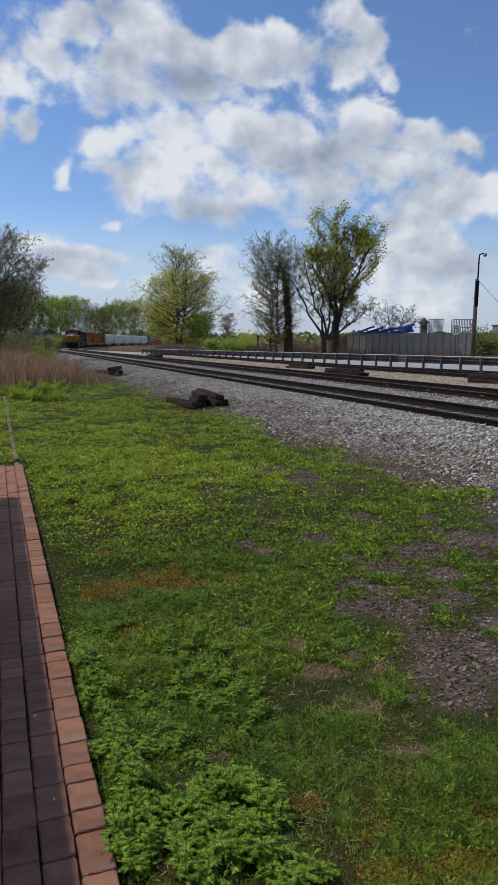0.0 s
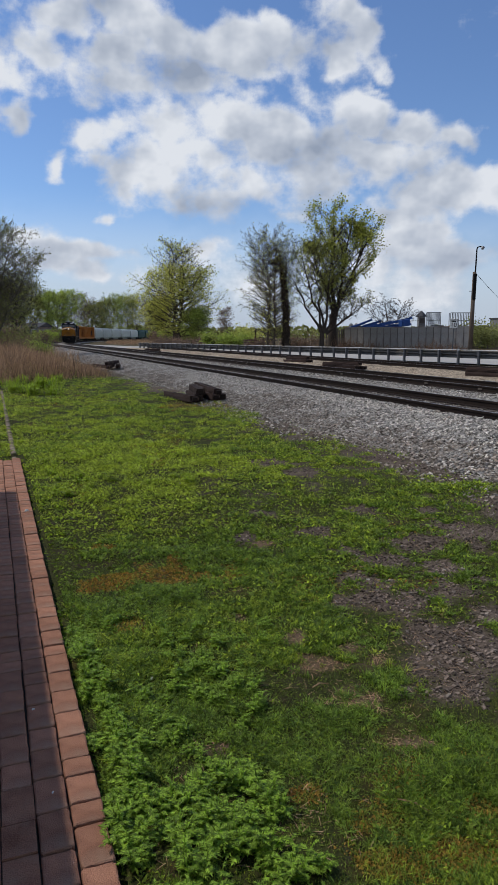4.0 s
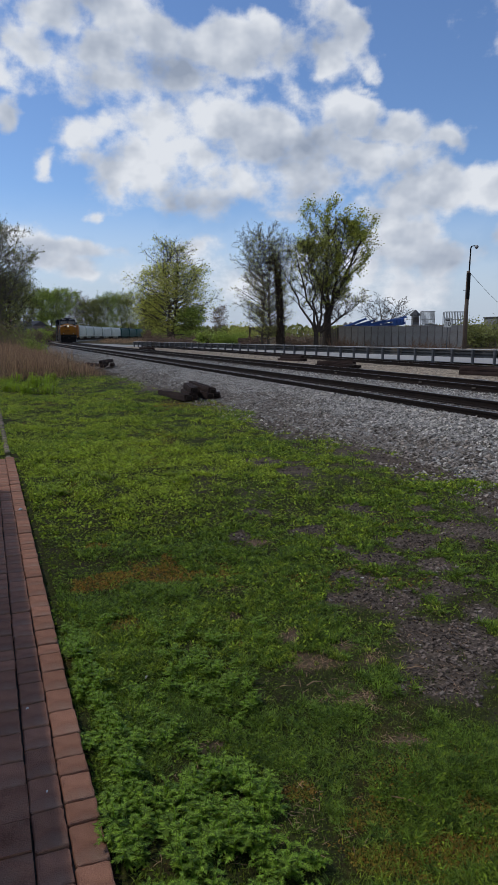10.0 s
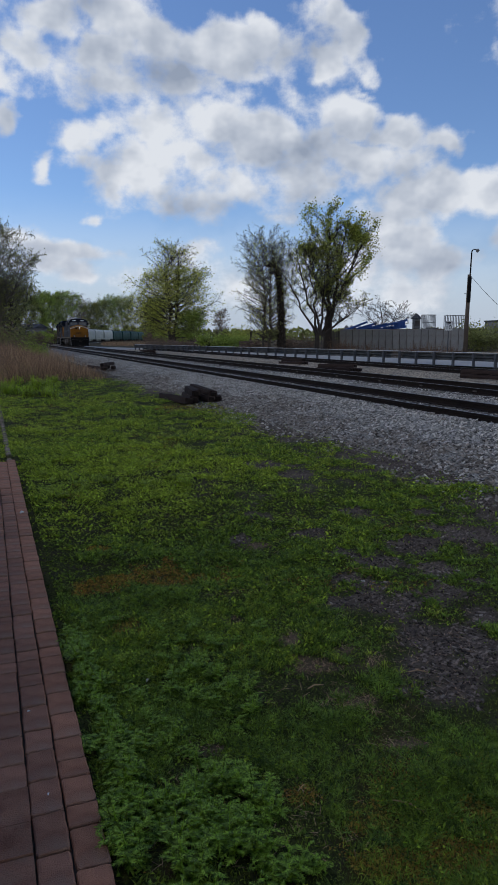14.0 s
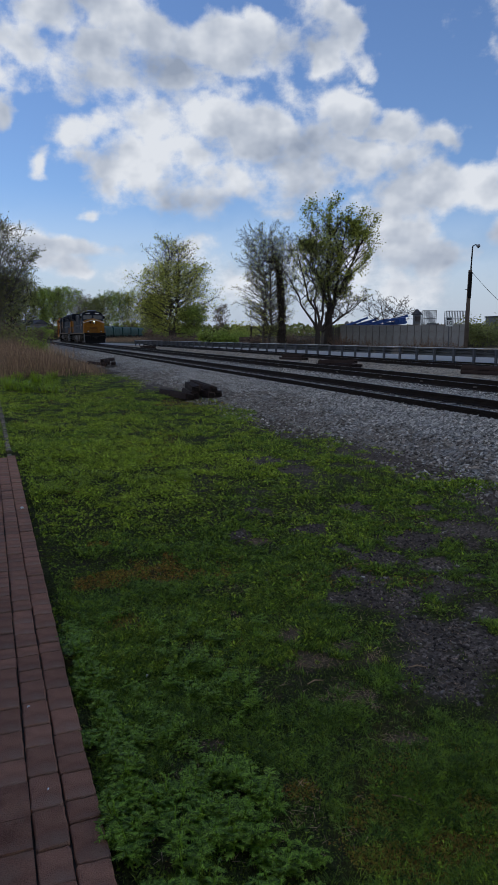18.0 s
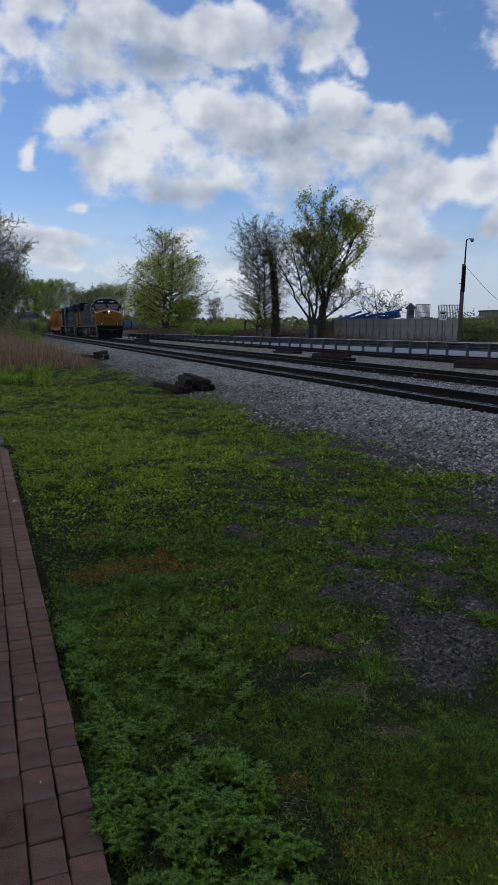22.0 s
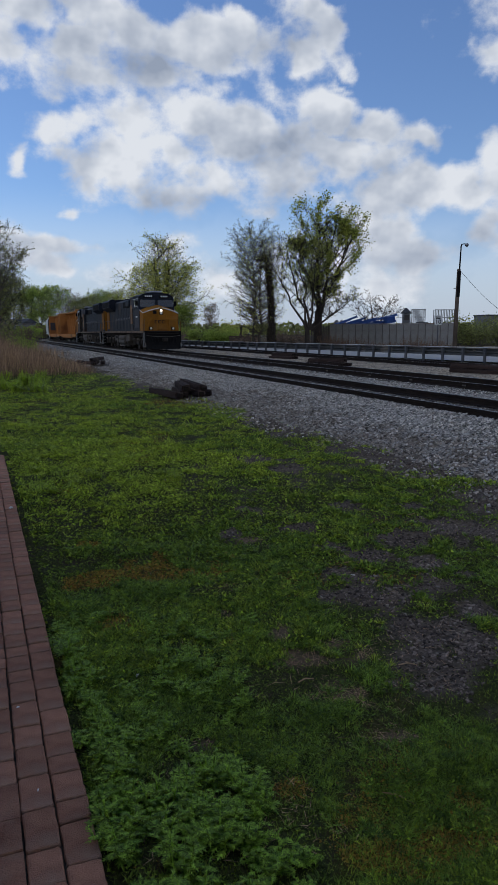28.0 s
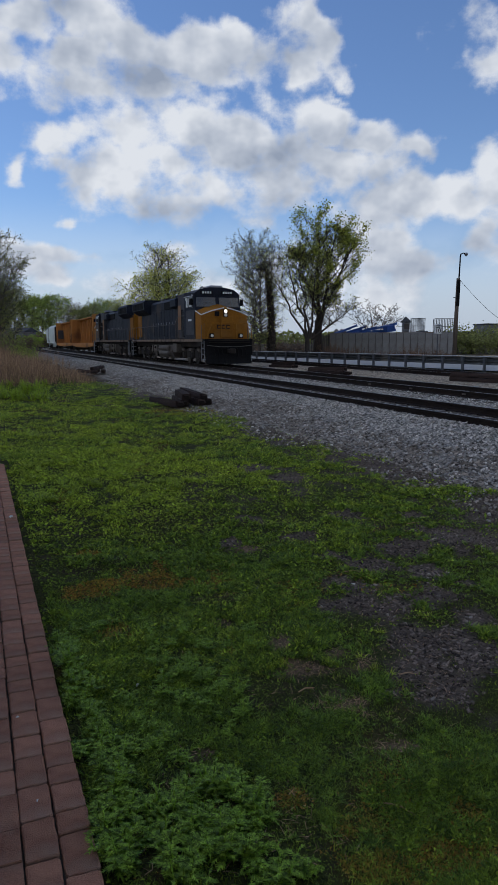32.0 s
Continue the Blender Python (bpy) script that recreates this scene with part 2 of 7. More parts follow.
LUSH = material("lush_leaf", (0.515, 0.627, 0.056), (0.175, 0.255, 0.020), 0.5, 0, 0.18, 0, 0.05, island=0.7, translucent=0.42, spec=0.22)
ROOFING = material("dark_shingles", (0.10, 0.10, 0.105), (0.06, 0.06, 0.065), 0.9, 0, 0.8, 0.3, 0.1)
PLASTER = material("brick_wall", (0.24, 0.12, 0.085), (0.16, 0.08, 0.06), 0.9, 0, 1.0, 0.1, 0.05)


# ---- mesh tools ----
class Solid:
    """Collects faces for one mesh."""

    def __init__(self):
        self.v, self.f = [], []

    def add(self, verts, faces):
        k = len(self.v)
        self.v.extend(tuple(p) for p in verts)
        self.f.extend(tuple(i + k for i in f) for f in faces)
        return self

    def box(self, c, s, ch=0.0, m=None):
        """A box with centre c and sizes s, its edges cut by ch, turned by m about its centre."""
        h = [q / 2 for q in s]
        c = Vector(c)
        if ch <= 0:
            pts = [Vector((x * h[0], y * h[1], z * h[2])) for x in (-1, 1) for y in (-1, 1) for z in (-1, 1)]
            fs = [(0, 1, 3, 2), (4, 6, 7, 5), (0, 4, 5, 1), (2, 3, 7, 6), (0, 2, 6, 4), (1, 5, 7, 3)]
        else:
            ch = min(ch, min(h) * 0.9)
            pts, idx, fs = [], {}, []
            for x in (-1, 1):
                for y in (-1, 1):
                    for z in (-1, 1):
                        for a in range(3):
                            p = [x * (h[0] - ch), y * (h[1] - ch), z * (h[2] - ch)]
                            p[a] = (x, y, z)[a] * h[a]
                            idx[(x, y, z, a)] = len(pts)
                            pts.append(Vector(p))
            for a in range(3):
                b, d = (a + 1) % 3, (a + 2) % 3
                for sg in (-1, 1):
                    def key(u, w, ax):
                        k = [0, 0, 0]
                        k[a], k[b], k[d] = sg, u, w
                        return idx[(*k, ax)]
                    fs.append([key(-1, -1, a), key(1, -1, a), key(1, 1, a), key(-1, 1, a)])
                    for w in (-1, 1):
                        k1, k2 = [0, 0, 0], [0, 0, 0]
                        k1[b], k1[d], k2[b], k2[d] = sg, w, sg, w
                        k1[a], k2[a] = -1, 1
                        fs.append([idx[(*k1, b)], idx[(*k2, b)], idx[(*k2, d)], idx[(*k1, d)]])
            for x in (-1, 1):
                for y in (-1, 1):
                    for z in (-1, 1):
                        fs.append([idx[(x, y, z, a)] for a in range(3)])
            for f in fs:
                n = (pts[f[1]] - pts[f[0]]).cross(pts[f[2]] - pts[f[0]])
                if n.dot(sum((pts[i] for i in f), Vector())) < 0:
                    f.reverse()
        return self.add([c + (m @ p if m else p) for p in pts], fs)

    def tube(self, pts, radii, sides=6, cap=True):
        """A tapered tube along points."""
        rings = []
        pts = [Vector(p) for p in pts]
        for i, p in enumerate(pts):
            d = (pts[min(i + 1, len(pts) - 1)] - pts[max(i - 1, 0)]).normalized()
            u = d.cross(Vector((0, 0, 1)) if abs(d.z) < 0.9 else Vector((1, 0, 0))).normalized()
            w = d.cross(u)
            rings.append([p + (u * math.cos(2 * math.pi * k / sides) + w * math.sin(2 * math.pi * k / sides)) * radii[i] for k in range(sides)])
        k0 = len(self.v)
        for r in rings:
            self.v.extend(tuple(q) for q in r)
        for i in range(len(pts) - 1):
            for k in range(sides):
                a, b = k0 + i * sides + k, k0 + i * sides + (k + 1) % sides
                self.f.append((a, a + sides, b + sides, b))
        if cap:
            self.f.append(tuple(k0 + k for k in range(sides)))
            self.f.append(tuple(k0 + (len(pts) - 1) * sides + k for k in reversed(range(sides))))
        return self

    def cyl(self, a, b, r, sides=16):
        return self.tube([a, b], [r, r], sides)

    def prism(self, outline, axis, lo, hi):
        """An outline of 2D points pushed along an axis ('x': points are y, z; 'y': x, z; 'z': x, y)."""
        k, n = len(self.v), len(outline)
        for t in (lo, hi):
            for p, q in outline:
                self.v.append({"x": (t, p, q), "y": (p, t, q), "z": (p, q, t)}[axis])
        self.f.append(tuple(k + i for i in range(n)))
        self.f.append(tuple(k + n + i for i in reversed(range(n))))
        for i in range(n):
            j = (i + 1) % n
            self.f.append((k + i, k + n + i, k + n + j, k + j))
        return self


def mesh_of(name, solid, mat, smooth=False):
    me = bpy.data.meshes.new(name)
    me.from_pydata(solid.v, [], solid.f)
    me.materials.append(mat)
    me.update()
    if smooth:
        me.polygons.foreach_set("use_smooth", [True] * len(me.polygons))
    return me


def fixed(solid, mat, name, smooth=False):
    """A mesh with all face normals turned outwards."""
    me = mesh_of(name, solid, mat, smooth)
    bm = bmesh.new()
    bm.from_mesh(me)
    bmesh.ops.recalc_face_normals(bm, faces=bm.faces)
    bm.to_mesh(me)
    bm.free()
    return me


def part(name, solid, mat, parent, label="", smooth=False, kind=""):
    ob = new(name, fixed(solid, mat, name, smooth) if len(solid.f) < 30000 else mesh_of(name, solid, mat, smooth))
    ob.parent = parent
    return tagged(ob, label, kind=kind)


def shared(name, me, parent, m):
    """A piece on a shared mesh."""
    ob = new(name, me)
    ob.parent = parent
    ob.matrix_basis = m
    return ob


def thing(name, m, label, category, group="", kind=""):
    ob = new(name)
    ob.empty_display_size = 0.2
    ob.matrix_basis = m
    return tagged(ob, label, category, group, kind)


def cloth_of(name, verts, faces, mat, label, category="", kind="stuff"):
    """One joined mesh from arrays."""
    me = bpy.data.meshes.new(name)
    me.from_pydata(verts, [], faces)
    me.materials.append(mat)
    me.update()
    return tagged(new(name, me), label, category, kind=kind)


# ---- the line of the tracks ----
RAIL_TOP = 0.30
LINE_X, LINE_Y, LINE_A, ARC_AT, ARC_R, ARC_TURN = 0.118, 40.0, radians(-19.75), 90.34, 444.8, radians(22.39)


def along(s, off=0.0):
    """Point and heading on the train's track, s metres beyond the reference point, off metres to the far side."""
    arc = min(max(s - ARC_AT, 0.0), ARC_R * ARC_TURN)
    first, last = min(s, ARC_AT), max(s - ARC_AT - ARC_R * ARC_TURN, 0.0)
    x, y, a = LINE_X + first * math.sin(LINE_A), LINE_Y + first * math.cos(LINE_A), LINE_A
    b = a + arc / ARC_R
    x += ARC_R * (math.cos(a) - math.cos(b)) + last * math.sin(b)
    y += ARC_R * (math.sin(b) - math.sin(a)) + last * math.cos(b)
    return x + off * math.cos(b), y - off * math.sin(b), b


NEAR_OFF, FAR_OFF = -4.3, 7.0


def side_of(x, y):
    """Metres beyond the near track's centre line (negative: on the camera's side), for the straight part."""
    return (x - LINE_X) * math.cos(LINE_A) - (y - LINE_Y) * math.sin(LINE_A) - NEAR_OFF


# ---- ground ----
def smooth(a, b, v):
    t = min(max((v - a) / (b - a), 0.0), 1.0)
    return t * t * (3 - 2 * t)


PATH_A = radians(-20.4)
PATH_E = Vector((math.sin(PATH_A), math.cos(PATH_A), 0))
PATH_W = Vector((-math.cos(PATH_A), math.sin(PATH_A), 0))
PATH_0 = Vector((-0.411, 1.94, 0))


def path_uw(x, y):
    d = Vector((x, y, 0)) - PATH_0
    return d.dot(PATH_E), d.dot(PATH_W)


# centre x, y, half widths
CINDER_PATCHES = [
    (1.05, 3.3, 0.29, 0.3), (1.38, 3.7, 0.2, 0.3), (1.05, 3.74, 0.15, 0.27), (0.93, 4.25, 0.32, 0.23), (0.85, 4.67, 0.22, 0.21), (1.4, 4.45, 0.19, 0.15), (0.85, 5.33, 0.23, 0.19), (1.1, 5.09, 0.26, 0.25), (1.49, 5.59, 0.27, 0.29), (0.6, 5.9, 0.2, 0.14),
    (2.05, 5.9, 0.3, 0.51), (1.51, 4.92, 0.21, 0.23), (1.55, 4.07, 0.14, 0.14), (0.22, 6.49, 0.17, 0.13), (0.46, 9.15, 0.43, 0.38), (0.75, 8.52, 0.33, 0.37), (0.0, 5.73, 0.1, 0.14), (1.7, 4.67, 0.16, 0.14), (1.14, 6.72, 0.17, 0.14), (1.72, 6.72, 0.23, 0.19),
]
BARE_PATCHES = [(0.4, 3.45, 0.14, 0.1), (0.57, 3.05, 0.13, 0.09), (0.73, 2.7, 0.11, 0.04), (0.26, 3.7, 0.07, 0.09), (0.76, 3.45, 0.06, 0.08), (-0.67, 3.89, 0.07, 0.08), (-0.12, 2.7, 0.05, 0.04), (-0.07, 4.02, 0.07, 0.07), (0.14, 5.56, 0.09, 0.1), (0.57, 3.63, 0.08, 0.05)]
MOSS_PATCHES = [
    (-0.47, 4.85, 0.42, 0.32), (-0.15, 4.83, 0.19, 0.31), (-0.97, 4.62, 0.22, 0.25), (-0.72, 3.85, 0.19, 0.18), (-1.24, 5.48, 0.12, 0.11), (0.45, 2.22, 0.18, 0.14), (0.44, 2.04, 0.2, 0.12),
    (0.72, 2.07, 0.24, 0.09), (0.21, 2.36, 0.06, 0.04), (-0.04, 3.63, 0.1, 0.09), (-0.22, 2.4, 0.13, 0.05), (0.86, 2.3, 0.06, 0.06), (-0.93, 3.49, 0.08, 0.13), (-1.29, 17.01, 0.85, 1.14),
]


def ramp(a, b, v):
    """smooth() for arrays."""
    t = np.clip((v - a) / (b - a), 0.0, 1.0)
    return t * t * (3 - 2 * t)


def grain(x, y, seed):
    """Lattice noise for arrays, about -0.7 to 0.7."""
    i, j = np.floor(x), np.floor(y)
    u, v = x - i, y - j
    u, v = u * u * (3 - 2 * u), v * v * (3 - 2 * v)

    def at(p, q):
        h = np.sin(p * 127.1 + q * 311.7 + seed * 74.7) * 43758.5453
        return h - np.floor(h)
    return ((at(i, j) * (1 - u) + at(i + 1, j) * u) * (1 - v) + (at(i, j + 1) * (1 - u) + at(i + 1, j + 1) * u) * v - 0.5) * 1.4


def patched(x, y, rows, fine=1.0):
    """How near points lie to the middle of the patches, with ragged edges."""
    near = np.full(x.shape, 99.0)
    for a, b, c, d in rows:
        near = np.minimum(near, ((x - a) / c) ** 2 + ((y - b) / d) ** 2)
    n = grain(x * 5.2 * fine, y * 4.4 * fine, 3.1) * 0.5 + grain(x * 15 * fine, y * 12 * fine, 7.7) * 0.5
    return ramp(0.46, 0.84, np.exp(-0.6 * near) + n * 0.85) * (near < 6)


def gravelness(x, y):
    """How far cinders show through the grass: worn patches beside the ballast and a thin edge at it."""
    o = side_of(x, y)
    n = grain(x * 1.3, y * 1.3, 3.1) * 0.6 + grain(x * 4, y * 4, 7.7) * 0.4
    edge = ramp(-5.0, -4.1, o + n * 1.6)
    spots = ramp(0.36, 0.62, grain(x * 2.4 + 9, y * 1.5, 1.7) + 0.5 * grain(x * 8, y * 6, 2)) * ramp(-8.2, -5.8, o) * ramp(4, 6, y)
    return np.minimum(1.0, np.maximum(np.maximum(edge, patched(x, y, CINDER_PATCHES)), spots * 0.55))


def bareness(x, y):
    return patched(x, y, BARE_PATCHES, 2.0) * 0.9


def mossiness(x, y):
    n = grain(x * 1.6 + 20, y * 1.3, 5.5) + 0.5 * grain(x * 5, y * 5, 4.1)
    return np.maximum(patched(x, y, MOSS_PATCHES) * 0.85, 0.5 * ramp(0.36, 0.62, n) * (1 - ramp(-6.8, -5.4, side_of(x, y))))


def ground_zs(x, y):
    o = side_of(x, y)
    z = 0.04 * grain(x * 0.7, y * 0.7, 0) + 0.03 * grain(x * 3.2, y * 3.2, 4) - 0.02
    dx, dy = x - PATH_0.x, y - PATH_0.y
    u, w = dx * PATH_E.x + dy * PATH_E.y, dx * PATH_W.x + dy * PATH_W.y
    z = np.where((w > -0.06) & (u < 8.4), -0.05, z)
    z = np.where(o > -4.2, z * 0.3 - 0.06 * ramp(-4.2, -3.4, o), z)
    z = z + np.where(y > 70, ramp(7, 22, -o - 1.5) * ramp(75, 130, y) * 3.2, 0.0)
    return z + 0.35 * ramp(24, 40, o)


def ground_z(x, y):
    return float(ground_zs(np.array([x], float), np.array([y], float))[0])


def spread(fine, near, far, growth):
    """Coordinates that are fine in the middle and wide at the ends."""
    lo, hi = near
    mid = list(np.arange(lo, hi + 1e-6, fine))
    step, out = fine, []
    v = hi
    while v < far:
        step *= growth
        v += step
        out.append(v)
    step, back = fine, []
    v = lo
    while v > -far:
        step *= growth
        v -= step
        back.append(v)
    return back[::-1] + mid + out


gx, gy = spread(0.1, (-3.5, 3.5), 2600, 1.13), spread(0.09, (1, 8), 2600, 1.13)
nx = len(gx)
gxx, gyy = (q.ravel() for q in np.meshgrid(np.array(gx), np.array(gy)))
gv = np.stack([gxx, gyy, ground_zs(gxx, gyy)], 1).tolist()
gf = [(j * nx + i, j * nx + i + 1, (j + 1) * nx + i + 1, (j + 1) * nx + i) for j in range(len(gy) - 1) for i in range(nx - 1)]


def ground_material():
    m = bpy.data.materials.new("grassy_ground")
    m.use_nodes = True
    n, l = m.node_tree.nodes, m.node_tree.links
    b = n["Principled BSDF"]
    b.inputs["Roughness"].default_value = 0.95
    b.inputs["Specular IOR Level"].default_value = 0.05
    co = n.new("ShaderNodeTexCoord")

    def tex(scale, detail=5):
        t = n.new("ShaderNodeTexNoise")
        t.inputs["Scale"].default_value, t.inputs["Detail"].default_value = scale, detail
        l.new(co.outputs["Object"], t.inputs["Vector"])
        return t

    def mix(a, b2, fac):
        x = n.new("ShaderNodeMix")
        x.data_type = "RGBA"
        for s, v in (("A", a), ("B", b2)):
            if isinstance(v, tuple):
                x.inputs[s].default_value = (*v, 1)
            else:
                l.new(v, x.inputs[s])
        l.new(fac, x.inputs["Factor"])
        return x.outputs["Result"]

    def band(src, lo, hi):
        r = n.new("ShaderNodeMapRange")
        r.inputs["From Min"].default_value, r.inputs["From Max"].default_value = lo, hi
        l.new(src, r.inputs["Value"])
        return r.outputs[0]

    fine, mid, big = tex(60, 4), tex(7), tex(0.35)
    grass = mix((0.016, 0.018, 0.008), (0.075, 0.082, 0.022), band(fine.outputs["Fac"], 0.35, 0.7))
    grass = mix(grass, (0.05, 0.038, 0.024), band(mid.outputs["Fac"], 0.52, 0.68))
    grass = mix(grass, (0.045, 0.06, 0.016), band(big.outputs["Fac"], 0.45, 0.75))
    cell = n.new("ShaderNodeTexVoronoi")
    cell.inputs["Scale"].default_value = 34
    l.new(co.outputs["Object"], cell.inputs["Vector"])
    grit = n.new("ShaderNodeHueSaturation")
    grit.inputs["Saturation"].default_value = 0.0
    l.new(cell.outputs["Color"], grit.inputs["Color"])
    cinder = mix((0.035, 0.026, 0.02), (0.15, 0.115, 0.088), grit.outputs["Color"])
    cinder = mix(cinder, (0.09, 0.07, 0.05), band(mid.outputs["Fac"], 0.5, 0.7))
    at_g, at_m = n.new("ShaderNodeAttribute"), n.new("ShaderNodeAttribute")
    at_g.attribute_name, at_m.attribute_name = "gravel", "moss"
    grass = mix(grass, (0.09, 0.06, 0.022), at_m.outputs["Fac"])
    at_b = n.new("ShaderNodeAttribute")
    at_b.attribute_name = "bare"
    grass = mix(grass, (0.17, 0.115, 0.075), at_b.outputs["Fac"])
    l.new(mix(grass, cinder, at_g.outputs["Fac"]), b.inputs["Base Color"])
    bump = n.new("ShaderNodeBump")
    bump.inputs["Strength"].default_value, bump.inputs["Distance"].default_value = 0.8, 0.02
    l.new(fine.outputs["Fac"], bump.inputs["Height"])
    l.new(bump.outputs[0], b.inputs["Normal"])
    return m


ground = cloth_of("ground", gv, gf, ground_material(), "grassy ground with moss and bare cinder patches", "ground", "structure")
for layer, rule in (("gravel", gravelness), ("moss", mossiness), ("bare", bareness)):
    at = ground.data.attributes.new(layer, "FLOAT", "POINT")
    here = (abs(gxx) < 12) & (gyy > -1) & (gyy < 40)
    at.data.foreach_set("value", np.where(here, rule(gxx, gyy), np.where(side_of(gxx, gyy) > 8, 0.25, 0.0)))
ground.data.polygons.foreach_set("use_smooth", [True] * len(gf))


# ---- ballast ----
def ballast_material(name, dark, pale, earth, size):
    m = bpy.data.materials.new(name)
    m.use_nodes = True
    n, l = m.node_tree.nodes, m.node_tree.links
    b = n["Principled BSDF"]
    b.inputs["Roughness"].default_value = 0.9
    b.inputs["Specular IOR Level"].default_value = 0.1
    co = n.new("ShaderNodeTexCoord")
    cell, edge = n.new("ShaderNodeTexVoronoi"), n.new("ShaderNodeTexVoronoi")
    edge.feature = "DISTANCE_TO_EDGE"
    for v in (cell, edge):
        v.inputs["Scale"].default_value = size
        l.new(co.outputs["Object"], v.inputs["Vector"])
    grey = n.new("ShaderNodeHueSaturation")
    grey.inputs["Saturation"].default_value = 0.05
    l.new(cell.outputs["Color"], grey.inputs["Color"])
    ramp = n.new("ShaderNodeValToRGB")
    ramp.color_ramp.elements[0].color, ramp.color_ramp.elements[0].position = (*dark, 1), 0.2
    ramp.color_ramp.elements[1].color, ramp.color_ramp.elements[1].position = (*pale, 1), 0.8
    l.new(grey.outputs[0], ramp.inputs[0])
    big = n.new("ShaderNodeTexNoise")
    big.inputs["Scale"].default_value, big.inputs["Detail"].default_value = 0.8, 5
    l.new(co.outputs["Object"], big.inputs["Vector"])
    rng = n.new("ShaderNodeMapRange")
    rng.inputs["From Min"].default_value, rng.inputs["From Max"].default_value, rng.inputs["To Max"].default_value = 0.5, 0.72, 0.55
    l.new(big.outputs["Fac"], rng.inputs["Value"])
    dirt = n.new("ShaderNodeMix")
    dirt.data_type = "RGBA"
    dirt.inputs["B"].default_value = (*earth, 1)
    l.new(ramp.outputs[0], dirt.inputs["A"])
    l.new(rng.outputs[0], dirt.inputs["Factor"])
    # shade between the stones is painted: the colour darkens at cell edges
    gap_shade = n.new("ShaderNodeMapRange")
    gap_shade.inputs["From Max"].default_value = 0.18
    gap_shade.inputs["To Min"].default_value = 0.25
    l.new(edge.outputs["Distance"], gap_shade.inputs["Value"])
    mul = n.new("ShaderNodeMix")
    mul.data_type, mul.blend_type = "RGBA", "MULTIPLY"
    mul.inputs["Factor"].default_value = 1.0
    l.new(dirt.outputs["Result"], mul.inputs["A"])
    l.new(gap_shade.outputs[0], mul.inputs["B"])
    l.new(mul.outputs["Result"], b.inputs["Base Color"])
    bump = n.new("ShaderNodeBump")
    bump.inputs["Strength"].default_value, bump.inputs["Distance"].default_value = 1.0, 0.09
    l.new(edge.outputs["Distance"], bump.inputs["Height"])
    l.new(bump.outputs[0], b.inputs["Normal"])
    return m


BALLAST = ballast_material("ballast", (0.05, 0.042, 0.034), (0.58, 0.53, 0.46), (0.16, 0.12, 0.085), 22)
TAN_BED = ballast_material("tan_gravel", (0.07, 0.05, 0.035), (0.60, 0.48, 0.34), (0.20, 0.14, 0.09), 7)
TOP_OFF = (-5.75, 8.6)


def ballast_z(o):
    """Height of the bed at o metres beyond the train's track."""
    if o < TOP_OFF[0]:
        return 0.15 - 0.175 * smooth(0, 2.5, TOP_OFF[0] - o)
    if o > TOP_OFF[1]:
        return 0.11 - 0.12 * smooth(0, 1.8, o - TOP_OFF[1])
    # the shoulder is heaped against the near rail
    if -4.95 < o < -3.65:
        return 0.102
    return 0.115 + 0.05 * smooth(-5.0, -5.12, o) * smooth(TOP_OFF[0] - 0.1, TOP_OFF[0] + 0.4, o)


def ballast_bed():
    stations = list(np.arange(-46, 10, 0.3)) + list(np.arange(10, 90, 1.5)) + list(np.arange(90, 340, 5))
    offs = list(np.arange(-8.4, -5.2, 0.2)) + [-5.12, -5.0, -4.94, -4.5, -4.1, -3.66, -3.5] + list(np.arange(-3.1, 10.6, 0.45))
    v, f = [], []
    for s in stations:
        for o in offs:
            x, y, a = along(s, o)
            rough = 0.03 * noise.noise((x * 2.2, y * 2.2, 8)) + 0.02 * noise.noise((x * 6, y * 6, 2))
            far = smooth(45, 75, s) if o > 2.6 else 0.0
            v.append((x, y, ballast_z(o) + rough * (1 if o < -5.2 else 0.4) - 0.25 * far))
    k = len(offs)
    for i in range(len(stations) - 1):
        for j in range(k - 1):
            a = i * k + j
            f.append((a, a + 1, a + k + 1, a + k))
    return cloth_of("ballast_bed", v, f, BALLAST, "pale grey crushed stone ballast under the tracks", "ballast", "structure")


ballast_bed()


def stone_mesh_arrays(places, lo, hi, rng):
    """Rough stones of 20 faces at the places."""
    bm = bmesh.new()
    bmesh.ops.create_cube(bm, size=1.5)
    bmesh.ops.triangulate(bm, faces=bm.faces)
    base = np.array([p.co[:] for p in bm.verts])
    tri = np.array([[p.index for p in q.verts] for q in bm.faces])
    bm.free()
    n, k = len(places), len(base)
    size = rng.uniform(lo, hi, (n, 1, 1)) * np.stack([rng.uniform(0.7, 1.3, n), rng.uniform(0.6, 1.1, n), rng.uniform(0.35, 0.7, n)], 1)[:, None, :]
    ang = rng.uniform(0, 6.28, n)
    p = base[None] * (1 + rng.uniform(-0.28, 0.28, (n, k, 1))) * size
    c, s = np.cos(ang)[:, None], np.sin(ang)[:, None]
    x, y = p[..., 0] * c - p[..., 1] * s, p[..., 0] * s + p[..., 1] * c
    tilt = rng.uniform(-0.75, 0.75, (n, 1))
    p = np.stack([x, y, p[..., 2] + x * tilt], -1) + np.asarray(places)[:, None, :]
    faces = tri[None] + (np.arange(n) * k)[:, None, None]
    return p.reshape(-1, 3).tolist(), faces.reshape(-1, 3).tolist()


